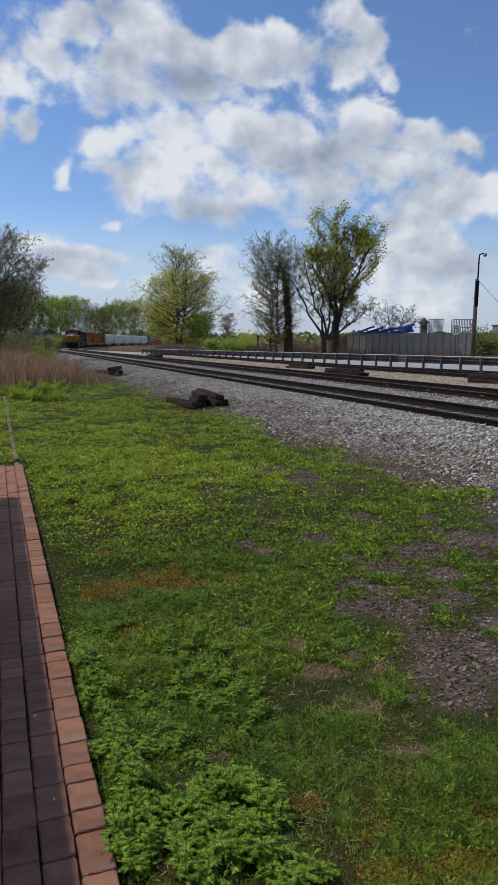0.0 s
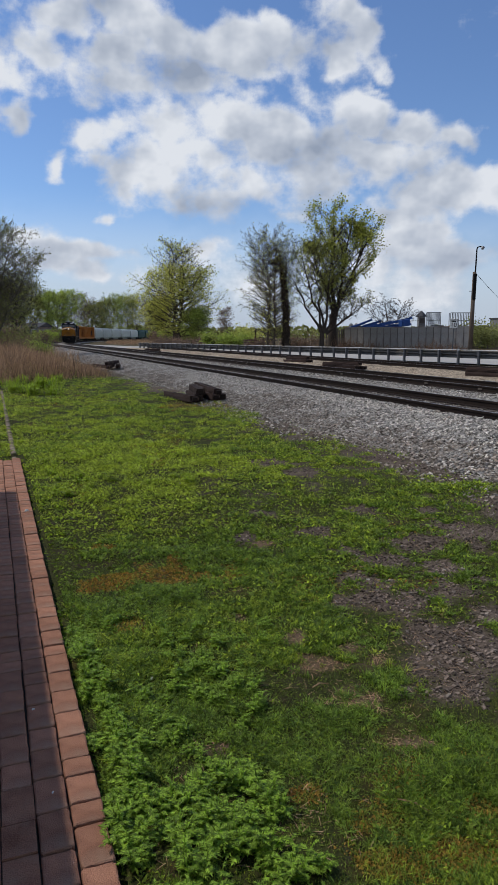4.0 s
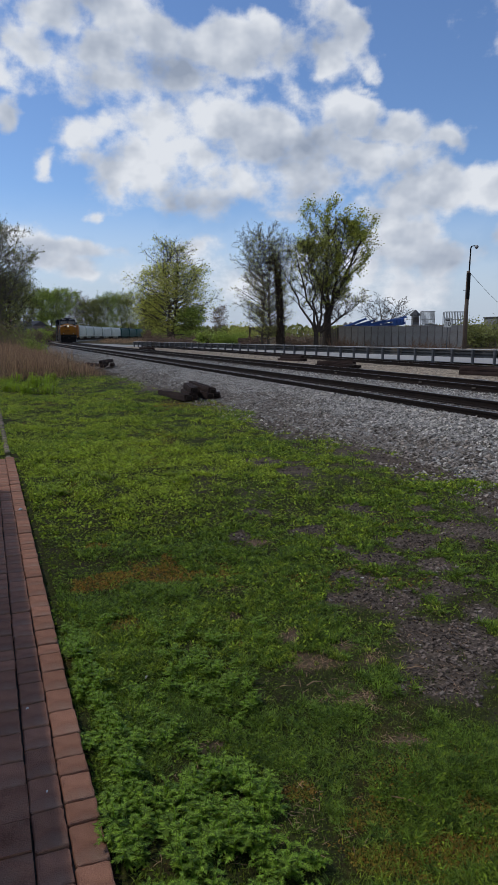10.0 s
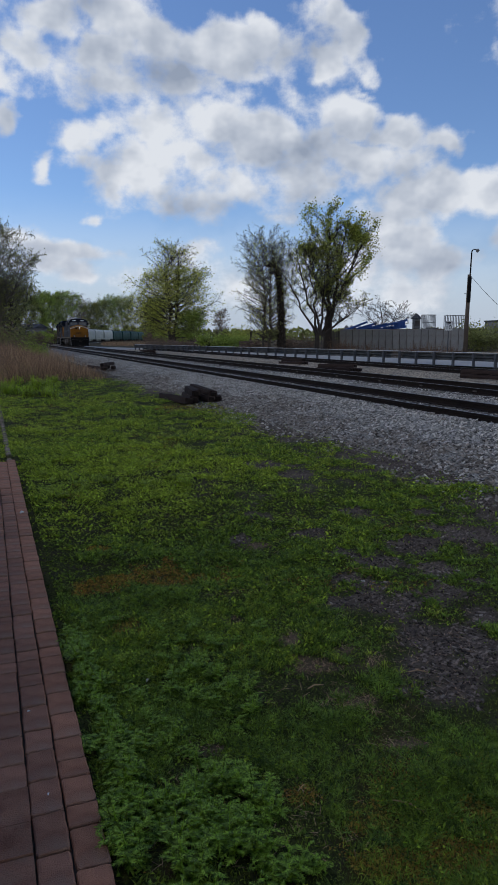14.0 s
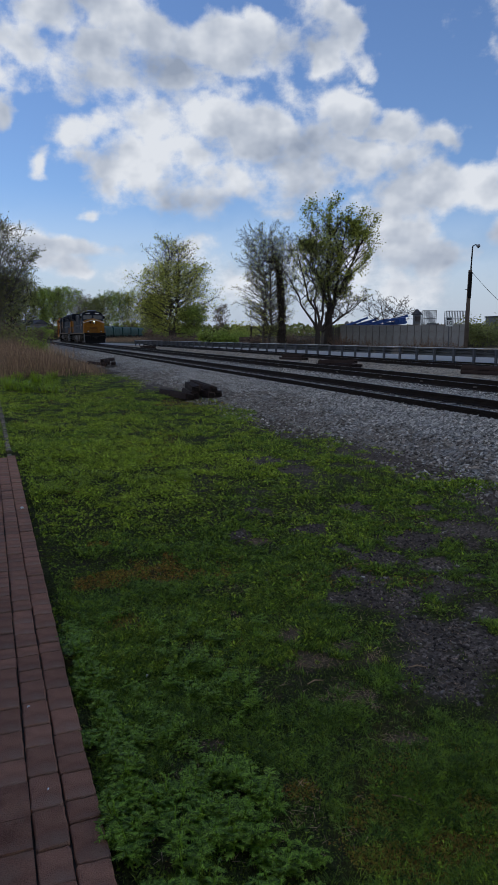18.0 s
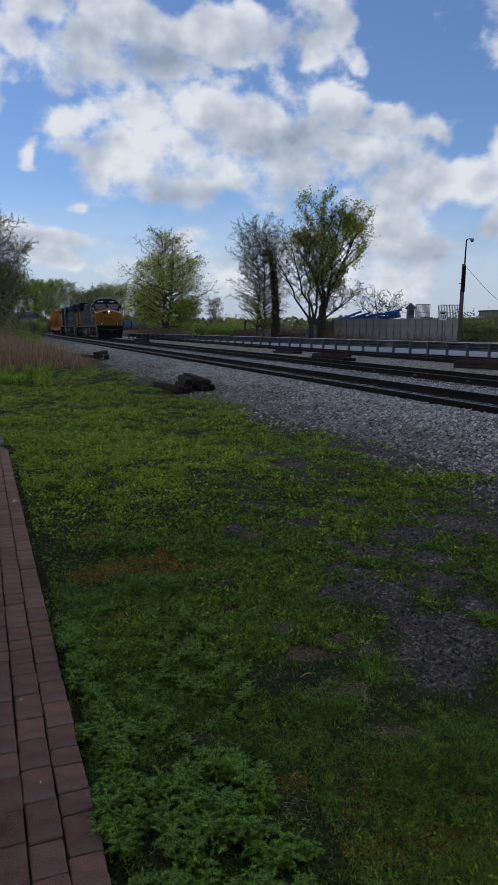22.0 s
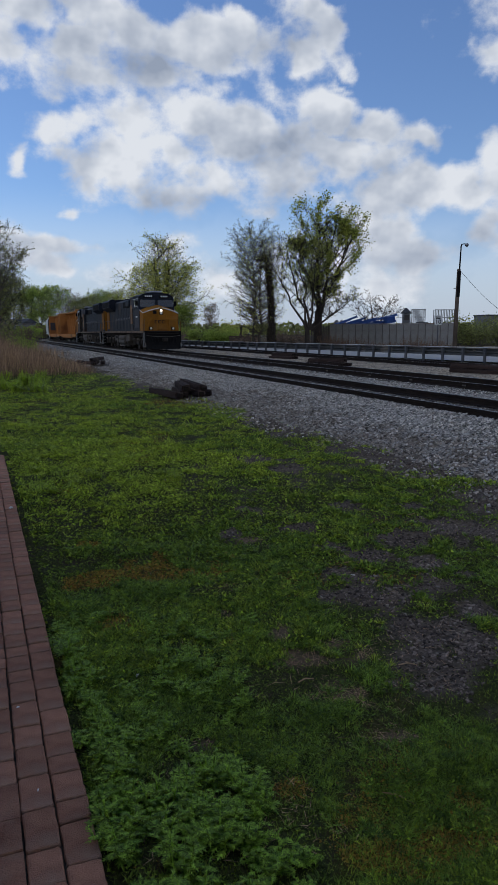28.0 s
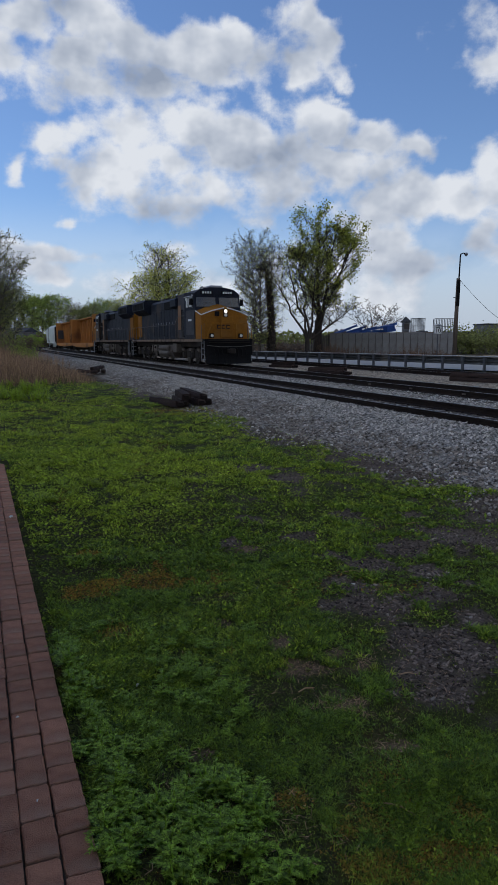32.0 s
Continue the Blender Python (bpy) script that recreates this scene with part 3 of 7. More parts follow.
def scatter_ballast():
    rng = np.random.default_rng(5)
    n = 150000
    st = np.where(rng.random(n) < 0.7, rng.uniform(-34, -8, n), rng.uniform(-12, 28, n))
    o = np.where(rng.random(n) < 0.74, rng.uniform(-9.3, -5.0, n), rng.uniform(-5.0, 0.2, n))
    x = LINE_X + st * math.sin(LINE_A) + o * math.cos(LINE_A)
    y = LINE_Y + st * math.cos(LINE_A) - o * math.sin(LINE_A)
    keep = (y > 4) & (x < 0.42 * y + 0.3) & (abs(abs(o) - 0.7525) > 0.1) & (abs(o + 5.05) > 0.06) & (abs(o + 3.55) > 0.1)
    keep &= (o > -8.0) | (rng.random(n) > 0.2 + 0.65 * (-8.0 - o))
    x, y, o = x[keep][:64000], y[keep][:64000], o[keep][:64000]
    table = np.linspace(-9.5, 0.5, 400)
    z = np.interp(o, table, [ballast_z(q) for q in table]) + 0.008
    dirty = ramp(-6.3, -7.5, o + 0.9 * grain(x * 0.8, y * 0.8, 3) + 0.5 * grain(x * 3, y * 3, 5))
    brown = rng.random(len(o)) < 0.08 + 0.7 * dirty
    for pick, mat, label in ((~brown, STONE, "loose pale grey ballast stones"), (brown, DULL_STONE, "dull brown dirty ballast stones")):
        v, f = stone_mesh_arrays(np.stack([x, y, z], 1)[pick], 0.012, 0.031, rng)
        cloth_of("ballast_stones", v, f, mat, label, "stones")


scatter_ballast()


# ---- tracks ----
RAIL_SHAPE = [(-0.075, 0), (0.075, 0), (0.075, 0.014), (0.014, 0.03), (0.01, 0.12), (0.036, 0.132), (0.036, 0.164), (0.026, 0.172), (-0.026, 0.172), (-0.036, 0.164), (-0.036, 0.132), (-0.01, 0.12), (-0.014, 0.03), (-0.075, 0.014)]


def rail_mesh(off, lo, hi):
    stations = [lo] + [s for s in np.arange(-40, 341, 8) if lo < s < hi] + [hi]
    v, f, k = [], [], len(RAIL_SHAPE)
    for s in stations:
        x, y, a = along(s, off)
        for p, z in RAIL_SHAPE:
            v.append((x + p * math.cos(a), y - p * math.sin(a), RAIL_TOP - 0.172 + z))
    for i in range(len(stations) - 1):
        for j in range(k):
            b = i * k + j
            c = i * k + (j + 1) % k
            f.append((b, c, c + k, b + k))
    me = bpy.data.meshes.new("rail")
    me.from_pydata(v, [], f)
    me.materials.append(RAIL)
    me.materials.append(RAIL_HEAD)
    for i, p in enumerate(me.polygons):
        p.material_index = 1 if i % k in (7,) else 0
    me.update()
    return me


def railway_track(off, lo, hi, label, ties_hi, spikes):
    base = thing("railway_track", Matrix(), label, "railway track", "tracks", "structure")
    for side in (-0.7525, 0.7525):
        ob = new("rail", rail_mesh(off + side, lo, hi))
        ob.parent = base
    tie_me = fixed(Solid().box((0, 0, -0.09), (2.6, 0.225, 0.18), 0.012), TIE, "tie")
    plate_me = fixed(Solid().box((0, 0, 0), (0.34, 0.19, 0.016), 0.003), RAIL, "tie_plate")
    rest = Solid()
    rng = random.Random(int(off * 10))
    s = lo + 0.3
    while s < hi:
        x, y, a = along(s, off)
        m = pose(x, y, RAIL_TOP - 0.172 + rng.uniform(-0.004, 0.006), 0, 0, -math.degrees(a) + rng.uniform(-1.5, 1.5))
        if s < ties_hi:
            shared("tie", tie_me, base, m)
            if spikes:
                for side in (-0.7525, 0.7525):
                    shared("tie_plate", plate_me, base, m @ pose(side, 0, 0.004))
        else:
            rest.box(m.translation - Vector((0, 0, 0.09)), (2.6, 0.225, 0.18), 0, m.to_3x3())
        s += rng.uniform(0.5, 0.56)
    if off == 0:
        clip = fixed(Solid().box((0, 0, 0), (0.02, 0.16, 0.05), 0.005), TANK, "rail_anchor")
        for k in range(12):
            x, y, a = along(-26 + k * 3.4 + rng.uniform(-1.5, 1.5), off - 0.7525 - 0.03)
            shared("rail_anchor", clip, base, pose(x, y, RAIL_TOP - 0.09, 0, 0, -math.degrees(a)))
    if rest.f:
        part("far_ties", rest, TIE, base, kind="stuff")
    return base


railway_track(NEAR_OFF, -40, 330, "dark steel rails on weathered ties in pale ballast", 20, True)
railway_track(0, -40, 330, "steel rails on dark ties carrying the freight train", 20, False)
railway_track(FAR_OFF, -40, 60, "rusty siding rails beside the guardrail", 10, False)


# ---- paved walk ----
def paver_mesh(length, seed):
    """A paver with a worn, uneven outline and rounded top edges."""
    rng = random.Random(seed)
    a, b = 0.0565, length / 2 - 0.0032
    side = [(-1, q) for q in (-0.9, -0.45, 0.1, 0.55, 0.92)] + [(q, 1) for q in (-0.85, -0.1, 0.5, 0.86)]
    ring = [(x * a, y * b) for x, y in side + [(-x, -y) for x, y in side]]
    ring = [(x + rng.uniform(-0.0022, 0.0018), y + rng.uniform(-0.0025, 0.002)) for x, y in ring]
    n, s = len(ring), Solid()
    for inset, z in ((0.0, -0.06), (0.0, -0.007), (0.0022, -0.002), (0.007, 0.0)):
        for x, y in ring:
            s.v.append((x - math.copysign(min(inset, abs(x)), x), y - math.copysign(min(inset, abs(y)), y), z + (rng.uniform(-0.0012, 0.0008) if z > -0.05 else 0)))
    for k in range(3):
        s.f += [(k * n + i, k * n + (i + 1) % n, (k + 1) * n + (i + 1) % n, (k + 1) * n + i) for i in range(n)]
    s.f.append(tuple(range(3 * n, 4 * n)))
    return fixed(s, PAVER, "paver")


def paved_walk():
    base = thing("pavement", Matrix(), "red brick paver walk beside the grass", "pavement", kind="structure")
    rng = random.Random(3)
    bed = Solid()
    c = PATH_0 + PATH_E * 2.0 + PATH_W * 1.15
    rot = Matrix.Rotation(-PATH_A, 3, "Z")
    bed.box((c.x, c.y, -0.06), (2.27, 12.0, 0.1), 0, rot)
    meshes = {q: [paver_mesh(q, 10 * k + i) for i in range(6)] for k, q in enumerate((0.203, 0.165, 0.12))}
    joined = Solid()
    for col in range(19):
        u = -4.0 + rng.uniform(0, 0.15)
        w = 0.058 + col * 0.1185
        while u < 7.95:
            q = rng.choice((0.203, 0.203, 0.203, 0.165, 0.12))
            p = PATH_0 + PATH_E * (u + q / 2) + PATH_W * (w + rng.uniform(-0.002, 0.002))
            z = 0.012 + rng.uniform(-0.004, 0.004)
            if col < 8 and -0.9 < u and w < 0.15 + 0.1 * (u + 0.9):
                m = pose(p.x, p.y, z, rng.uniform(-0.8, 0.8), rng.uniform(-0.8, 0.8), -math.degrees(PATH_A) + rng.uniform(-1, 1))
                shared("paver", rng.choice(meshes[q]), base, m)
            else:
                joined.box((p.x, p.y, z - 0.03), (0.1135, q - 0.006, 0.06), 0, rot)
            u += q
    part("bed", bed, JOINT, base, "sand between the pavers")
    part("pavers_beyond", joined, PAVER, base, kind="stuff")
    edging = thing("garden_edging", Matrix(), "narrow row of worn edging bricks in the grass", "edging", kind="structure")
    me = fixed(Solid().box((0, 0, -0.04), (0.075, 0.19, 0.09), 0.014), EDGING, "edging_brick")
    for i in range(66):
        p = PATH_0 + PATH_E * (8.1 + i * 0.2) + PATH_W * 0.075
        shared("edging_brick", me, edging, pose(p.x, p.y, ground_z(p.x, p.y) + 0.03, rng.uniform(-3, 3), rng.uniform(-4, 4), -math.degrees(PATH_A) + rng.uniform(-2, 2)))


# ---- road and guardrail ----
GUARD_A = Vector((21.6, 26.0, 0))
GUARD_B = Vector((-15.3, 96.0, 0))


def road():
    e = (GUARD_B - GUARD_A).normalized()
    n = Vector((e.y, -e.x, 0))
    v, f = [], []
    for i in range(-6, 40):
        for j in range(9):
            p = GUARD_A + e * i * 4 + n * (0.5 + j * 0.95)
            v.append((p.x, p.y, 0.055 - 0.002 * (j - 4) ** 2))
    for i in range(45):
        for j in range(8):
            a = i * 9 + j
            f.append((a, a + 9, a + 10, a + 1))
    cloth_of("road", v, f, ASPHALT, "pale worn road behind the guardrail", "road", "structure")


def guardrail():
    base = thing("guardrail", Matrix(), "galvanised steel guardrail with dark posts along the road", "guardrail")
    e = (GUARD_B - GUARD_A).normalized()
    n = Vector((e.y, -e.x, 0))
    length = (GUARD_B - GUARD_A).length
    turn = math.degrees(math.atan2(-e.x, e.y))
    post_me = fixed(Solid().box((0, 0, 0.36), (0.16, 0.12, 0.86), 0.01).box((0, 0.0, 0.62), (0.19, 0.15, 0.3), 0.01), POST, "post")
    count = int(length / 1.66)
    for i in range(count + 1):
        p = GUARD_A + e * (i * 1.66)
        shared("post", post_me, base, pose(p.x, p.y, 0.05, random.uniform(-1, 1), random.uniform(-1, 1), turn))
    shape = []
    for front in (1, -1):
        ridge = [(0.0, 0.32), (0.0, 0.38), (0.10, 0.42), (0.10, 0.47), (0.0, 0.52), (0.0, 0.57), (0.10, 0.61), (0.10, 0.66), (0.0, 0.71), (0.0, 0.76)]
        shape += [(o + 0.006 * front, z) for o, z in ridge[::front]]
    step = length / 10
    for i in range(10):
        s = Solid()
        a, b = GUARD_A + e * (i * step - 0.1), GUARD_A + e * ((i + 1) * step + 0.1)
        k = len(shape)
        for p in (a, b):
            for o, z in shape:
                q = p + n * (0.175 + o + 0.003 * (i % 2))
                s.v.append((q.x, q.y, 0.05 + z))
        for j in range(k):
            s.f.append((j, (j + 1) % k, k + (j + 1) % k, k + j))
        part("beam", s, STEEL, base, smooth=False)
    # the beam's lit upper lip, its brightness put into the steel colour
    cap = fixed(Solid().box((0, 0, 0), (0.13, 1.655, 0.035), 0.005), LIT_STEEL, "top_rail")
    for i in range(count):
        p, q = GUARD_A + e * (i * 1.66), GUARD_A + e * ((i + 1) * 1.66)
        shared("top_rail", cap, base, pose((p.x + q.x) / 2, (p.y + q.y) / 2, 0.05 + 0.81, 0, 0, turn))


road()
guardrail()


def siding_gravel():
    v, f = [], []
    stations, offs = list(np.arange(-44, 60, 0.8)), list(np.arange(2.3, 10.2, 0.4))
    for st in stations:
        for o in offs:
            x, y, a = along(st, o)
            end = min(1.0, (o - 2.3) / 0.6, (10.1 - o) / 0.6)
            v.append((x, y, ballast_z(o) - 0.04 + 0.06 * max(0.0, end) + 0.03 * noise.noise((x * 1.7, y * 1.7, 3))))
    k = len(offs)
    f = [(i * k + j, i * k + j + 1, (i + 1) * k + j + 1, (i + 1) * k + j) for i in range(len(stations) - 1) for j in range(k - 1)]
    cloth_of("siding_gravel", v, f, TAN_BED, "tan gravel and dirt round the siding", "gravel", "structure")


siding_gravel()


# ---- station building beside the walk, which shades the pavers ----
def station():
    corner = Vector((-4.78, 8.2, 0)) + PATH_W * 0.095
    base = thing("building", Matrix(), "plain station building with a low eave beside the walk", "building", kind="structure")
    rot = Matrix.Rotation(-PATH_A, 3, "Z")

    def at_uw(u, w, z):
        p = corner - PATH_E * u + PATH_W * w
        return (p.x, p.y, z)
    part("roof", Solid().box(at_uw(9, 3.5, 3.08), (7.0, 18.0, 0.16), 0.01, rot), ROOFING, base)
    # unseen wall, set close to keep low sky light off the pavers
    part("wall", Solid().box(at_uw(9, 3.75, 1.5), (5.9, 16.0, 3.0), 0.01, rot), PLASTER, base)


station()


# ---- sky with drifting clouds ----
def cloud_material():
    m = bpy.data.materials.new("cumulus")
    m.use_nodes = True
    n, l = m.node_tree.nodes, m.node_tree.links
    n.remove(n["Principled BSDF"])
    co = n.new("ShaderNodeTexCoord")

    def math2(op, a, b=None, c=None, clamp=False):
        x = n.new("ShaderNodeMath")
        x.operation, x.use_clamp = op, clamp
        for i, v in enumerate((a, b, c)):
            if v is None:
                continue
            if isinstance(v, (int, float)):
                x.inputs[i].default_value = v
            else:
                l.new(v, x.inputs[i])
        return x.outputs[0]

    uv = n.new("ShaderNodeSeparateXYZ")
    l.new(co.outputs["UV"], uv.inputs[0])
    v = uv.outputs[1]

    def noise2(scale, detail, rough, src):
        x = n.new("ShaderNodeTexNoise")
        x.noise_dimensions = "2D"
        x.inputs["Scale"].default_value, x.inputs["Detail"].default_value, x.inputs["Roughness"].default_value = scale, detail, rough
        l.new(src, x.inputs["Vector"])
        return x.outputs["Fac"]

    # wider than high, so that the grain is round on the sky
    wide = n.new("ShaderNodeVectorMath")
    wide.operation = "MULTIPLY"
    wide.inputs[1].default_value = (1.25, 1.0, 1.0)
    l.new(co.outputs["UV"], wide.inputs[0])
    moved = n.new("ShaderNodeVectorMath")
    moved.inputs[1].default_value = (-0.014, 0.022, 0.0)
    l.new(wide.outputs[0], moved.inputs[0])
    here, lit = noise2(10.0, 10, 0.6, wide.outputs[0]), noise2(9.0, 4, 0.5, moved.outputs[0])
    soft_here = noise2(9.0, 4, 0.5, wide.outputs[0])
    broad = noise2(4.2, 3, 0.5, wide.outputs[0])
    held = {}
    for name in ("bank", "shade_spot"):
        held[name] = n.new("ShaderNodeAttribute")
        held[name].attribute_name = name
    total, under = held["bank"].outputs["Fac"], held["shade_spot"].outputs["Fac"]
    dens = math2("MULTIPLY_ADD", math2("SUBTRACT", here, 0.5), 1.7, total)
    cover = n.new("ShaderNodeMapRange")
    cover.interpolation_type = "SMOOTHSTEP"
    cover.inputs["From Min"].default_value, cover.inputs["From Max"].default_value = 0.30, 0.80
    l.new(dens, cover.inputs["Value"])
    # haze towards the horizon
    haze = n.new("ShaderNodeMapRange")
    haze.interpolation_type = "SMOOTHSTEP"
    haze.inputs["From Min"].default_value, haze.inputs["From Max"].default_value, haze.inputs["To Min"].default_value, haze.inputs["To Max"].default_value = 0.02, 0.25, 0.9, 0.0
    l.new(v, haze.inputs["Value"])
    alpha = math2("SUBTRACT", 1.0, math2("MULTIPLY", math2("SUBTRACT", 1.0, cover.outputs[0]), math2("SUBTRACT", 1.0, haze.outputs[0])), clamp=True)
    shade = n.new("ShaderNodeValToRGB")
    shade.color_ramp.elements[0].position, shade.color_ramp.elements[1].position = 0.0, 1.0
    shade.color_ramp.elements[0].color, shade.color_ramp.elements[1].color = (0.29, 0.345, 0.45, 1), (0.73, 0.765, 0.825, 1)
    mid = shade.color_ramp.elements.new(0.55)
    mid.color = (0.50, 0.55, 0.64, 1)
    # sunlit rims and grey shade are painted into the glow colour
    rim = math2("MULTIPLY", math2("SUBTRACT", soft_here, lit), 2.3)
    mixv = math2("ADD", math2("MULTIPLY_ADD", broad, 0.7, 0.40), rim)
    # thin edges are painted brighter, as if lit through
    mixv = math2("ADD", mixv, math2("MULTIPLY", math2("SUBTRACT", 0.85, dens, clamp=True), 0.45))
    mixv = math2("MULTIPLY_ADD", under, -0.55, mixv)
    mixv = math2("MULTIPLY_ADD", haze.outputs[0], 0.35, mixv)
    l.new(mixv, shade.inputs[0])
    veil = n.new("ShaderNodeMix")
    veil.data_type = "RGBA"
    veil.inputs["B"].default_value = (0.42, 0.49, 0.62, 1)
    l.new(math2("MULTIPLY", math2("SUBTRACT", 1.0, cover.outputs[0]), haze.outputs[0]), veil.inputs["Factor"])
    l.new(shade.outputs[0], veil.inputs["A"])
    em = n.new("ShaderNodeEmission")
    em.inputs["Strength"].default_value = 1.0
    l.new(veil.outputs["Result"], em.inputs["Color"])
    tr = n.new("ShaderNodeBsdfTransparent")
    ms = n.new("ShaderNodeMixShader")
    l.new(alpha, ms.inputs[0])
    l.new(tr.outputs[0], ms.inputs[1])
    l.new(em.outputs[0], ms.inputs[2])
    l.new(ms.outputs[0], n["Material Output"].inputs["Surface"])
    m.cycles.emission_sampling = "NONE"
    return m


HIGH_BANK = [
    (0.395, 0.474, 0.052, 0.036, 0, 1), (0.347, 0.456, 0.032, 0.03, 20, 0.95), (0.322, 0.411, 0.032, 0.035, 10, 0.9), (0.438, 0.443, 0.055, 0.041, 15, 1), (0.494, 0.441, 0.044, 0.033, 15, 1),
    (0.533, 0.44, 0.027, 0.031, -10, 0.95), (0.389, 0.411, 0.061, 0.042, 0, 0.9), (0.361, 0.376, 0.038, 0.025, 0, 0.75), (0.561, 0.37, 0.033, 0.024, 25, 0.75), (0.522, 0.401, 0.039, 0.029, 20, 0.8),
    (0.29, 0.379, 0.021, 0.02, 30, 0.62),
]
MID_BANK = [
    (0.400, 0.372, 0.050, 0.030, 0, 0.8), (0.455, 0.385, 0.050, 0.028, 10, 0.85), (0.500, 0.372, 0.040, 0.024, 15, 0.8), (0.350, 0.385, 0.03, 0.03, 0, 0.75),
    (0.365, 0.32, 0.039, 0.034, -20, 0.95), (0.415, 0.335, 0.05, 0.042, 0, 1), (0.477, 0.345, 0.051, 0.036, 5, 1), (0.528, 0.325, 0.045, 0.042, 10, 1), (0.437, 0.277, 0.068, 0.048, 5, 1),
    (0.505, 0.261, 0.068, 0.048, 0, 1), (0.568, 0.277, 0.05, 0.055, 10, 0.95), (0.465, 0.228, 0.052, 0.029, 0, 0.85), (0.545, 0.22, 0.046, 0.025, 0, 0.7), (0.59, 0.315, 0.028, 0.031, 0, 0.8),
    (0.602, 0.243, 0.044, 0.036, 0, 0.85),
]
RIGHT_BANK = [
    (0.625, 0.352, 0.03, 0.028, 15, 1), (0.663, 0.329, 0.032, 0.03, 15, 1), (0.698, 0.305, 0.022, 0.024, 25, 0.9), (0.645, 0.281, 0.054, 0.039, 10, 1), (0.7, 0.24, 0.047, 0.036, 15, 1),
    (0.737, 0.237, 0.03, 0.035, 0, 1), (0.658, 0.215, 0.048, 0.025, 0, 0.85), (0.604, 0.488, 0.023, 0.025, -20, 0.95), (0.628, 0.459, 0.021, 0.033, -35, 0.85), (0.602, 0.433, 0.023, 0.021, 40, 0.8),
    (0.65, 0.422, 0.021, 0.015, 10, 0.7), (0.638, 0.395, 0.012, 0.007, 0, 0.5),
]
LOW_BANK = [
    (0.268, 0.376, 0.025, 0.032, 20, 0.9), (0.273, 0.333, 0.014, 0.026, 0, 0.7), (0.322, 0.268, 0.014, 0.017, 0, 0.72), (0.37, 0.196, 0.01, 0.009, 20, 0.68), (0.294, 0.169, 0.021, 0.017, 15, 0.85),
    (0.345, 0.153, 0.056, 0.014, 9, 0.85), (0.312, 0.13, 0.072, 0.019, 0, 0.75), (0.353, 0.114, 0.022, 0.012, 0, 0.8), (0.459, 0.151, 0.026, 0.021, 0, 0.7), (0.435, 0.116, 0.07, 0.032, 0, 0.72),
    (0.67, 0.165, 0.032, 0.028, 0, 0.95), (0.703, 0.138, 0.037, 0.033, 10, 0.95), (0.643, 0.123, 0.044, 0.039, 0, 0.85),
]
WIDE_BANK = [
    (0.683, 0.087, 0.059, 0.031, 0, 0.85), (0.523, 0.098, 0.058, 0.035, 0, 0.66), (0.569, 0.142, 0.034, 0.035, 0, 0.6), (0.769, 0.166, 0.034, 0.048, 0, 0.9), (0.79, 0.257, 0.042, 0.045, 0, 0.9),
    (0.231, 0.327, 0.03, 0.05, 0, 0.8), (0.224, 0.396, 0.039, 0.053, 0, 0.8), (0.799, 0.391, 0.036, 0.04, 0, 0.7), (0.208, 0.125, 0.056, 0.04, 0, 0.8),
]
# grey shade painted on the clouds, which darkens their glow colour
SHADE_SPOTS = [
    (0.381, 0.418, 0.027, 0.038, 20, 0.8), (0.438, 0.392, 0.033, 0.033, 30, 0.9), (0.422, 0.442, 0.017, 0.028, 0, 0.5), (0.508, 0.325, 0.034, 0.027, 20, 0.7), (0.556, 0.297, 0.039, 0.025, 15, 0.8),
    (0.499, 0.216, 0.063, 0.023, 0, 0.7), (0.585, 0.227, 0.045, 0.025, 0, 0.7), (0.646, 0.244, 0.033, 0.021, 10, 0.5), (0.696, 0.209, 0.047, 0.021, 10, 0.7), (0.685, 0.117, 0.043, 0.026, 0, 0.8),
    ]
CLOUDS = HIGH_BANK + MID_BANK + RIGHT_BANK + LOW_BANK + WIDE_BANK


def bank_field(rows, u, v):
    """Joined soft ellipses: centre u, v, half width, half height, lean in degrees, weight."""
    total = np.zeros(u.shape)
    for cu, cv, ru, rv, lean, weight in rows:
        c, q = math.cos(radians(lean)), math.sin(radians(lean))
        du, dv = u - cu, v - cv
        g = weight * np.exp(-0.72 * (((du * c - dv * q) / ru) ** 2 + ((dv * c + du * q) / rv) ** 2))
        h = np.maximum(0.15 - abs(total - g), 0) / 0.15
        total = np.maximum(total, g) + h**3 * 0.15 / 6
    return total


def billow(u, v, seed):
    return sum(grain(u * 20 * 2**k, v * 14 * 2**k, seed + k) * 0.55**k for k in range(4)) * 0.5


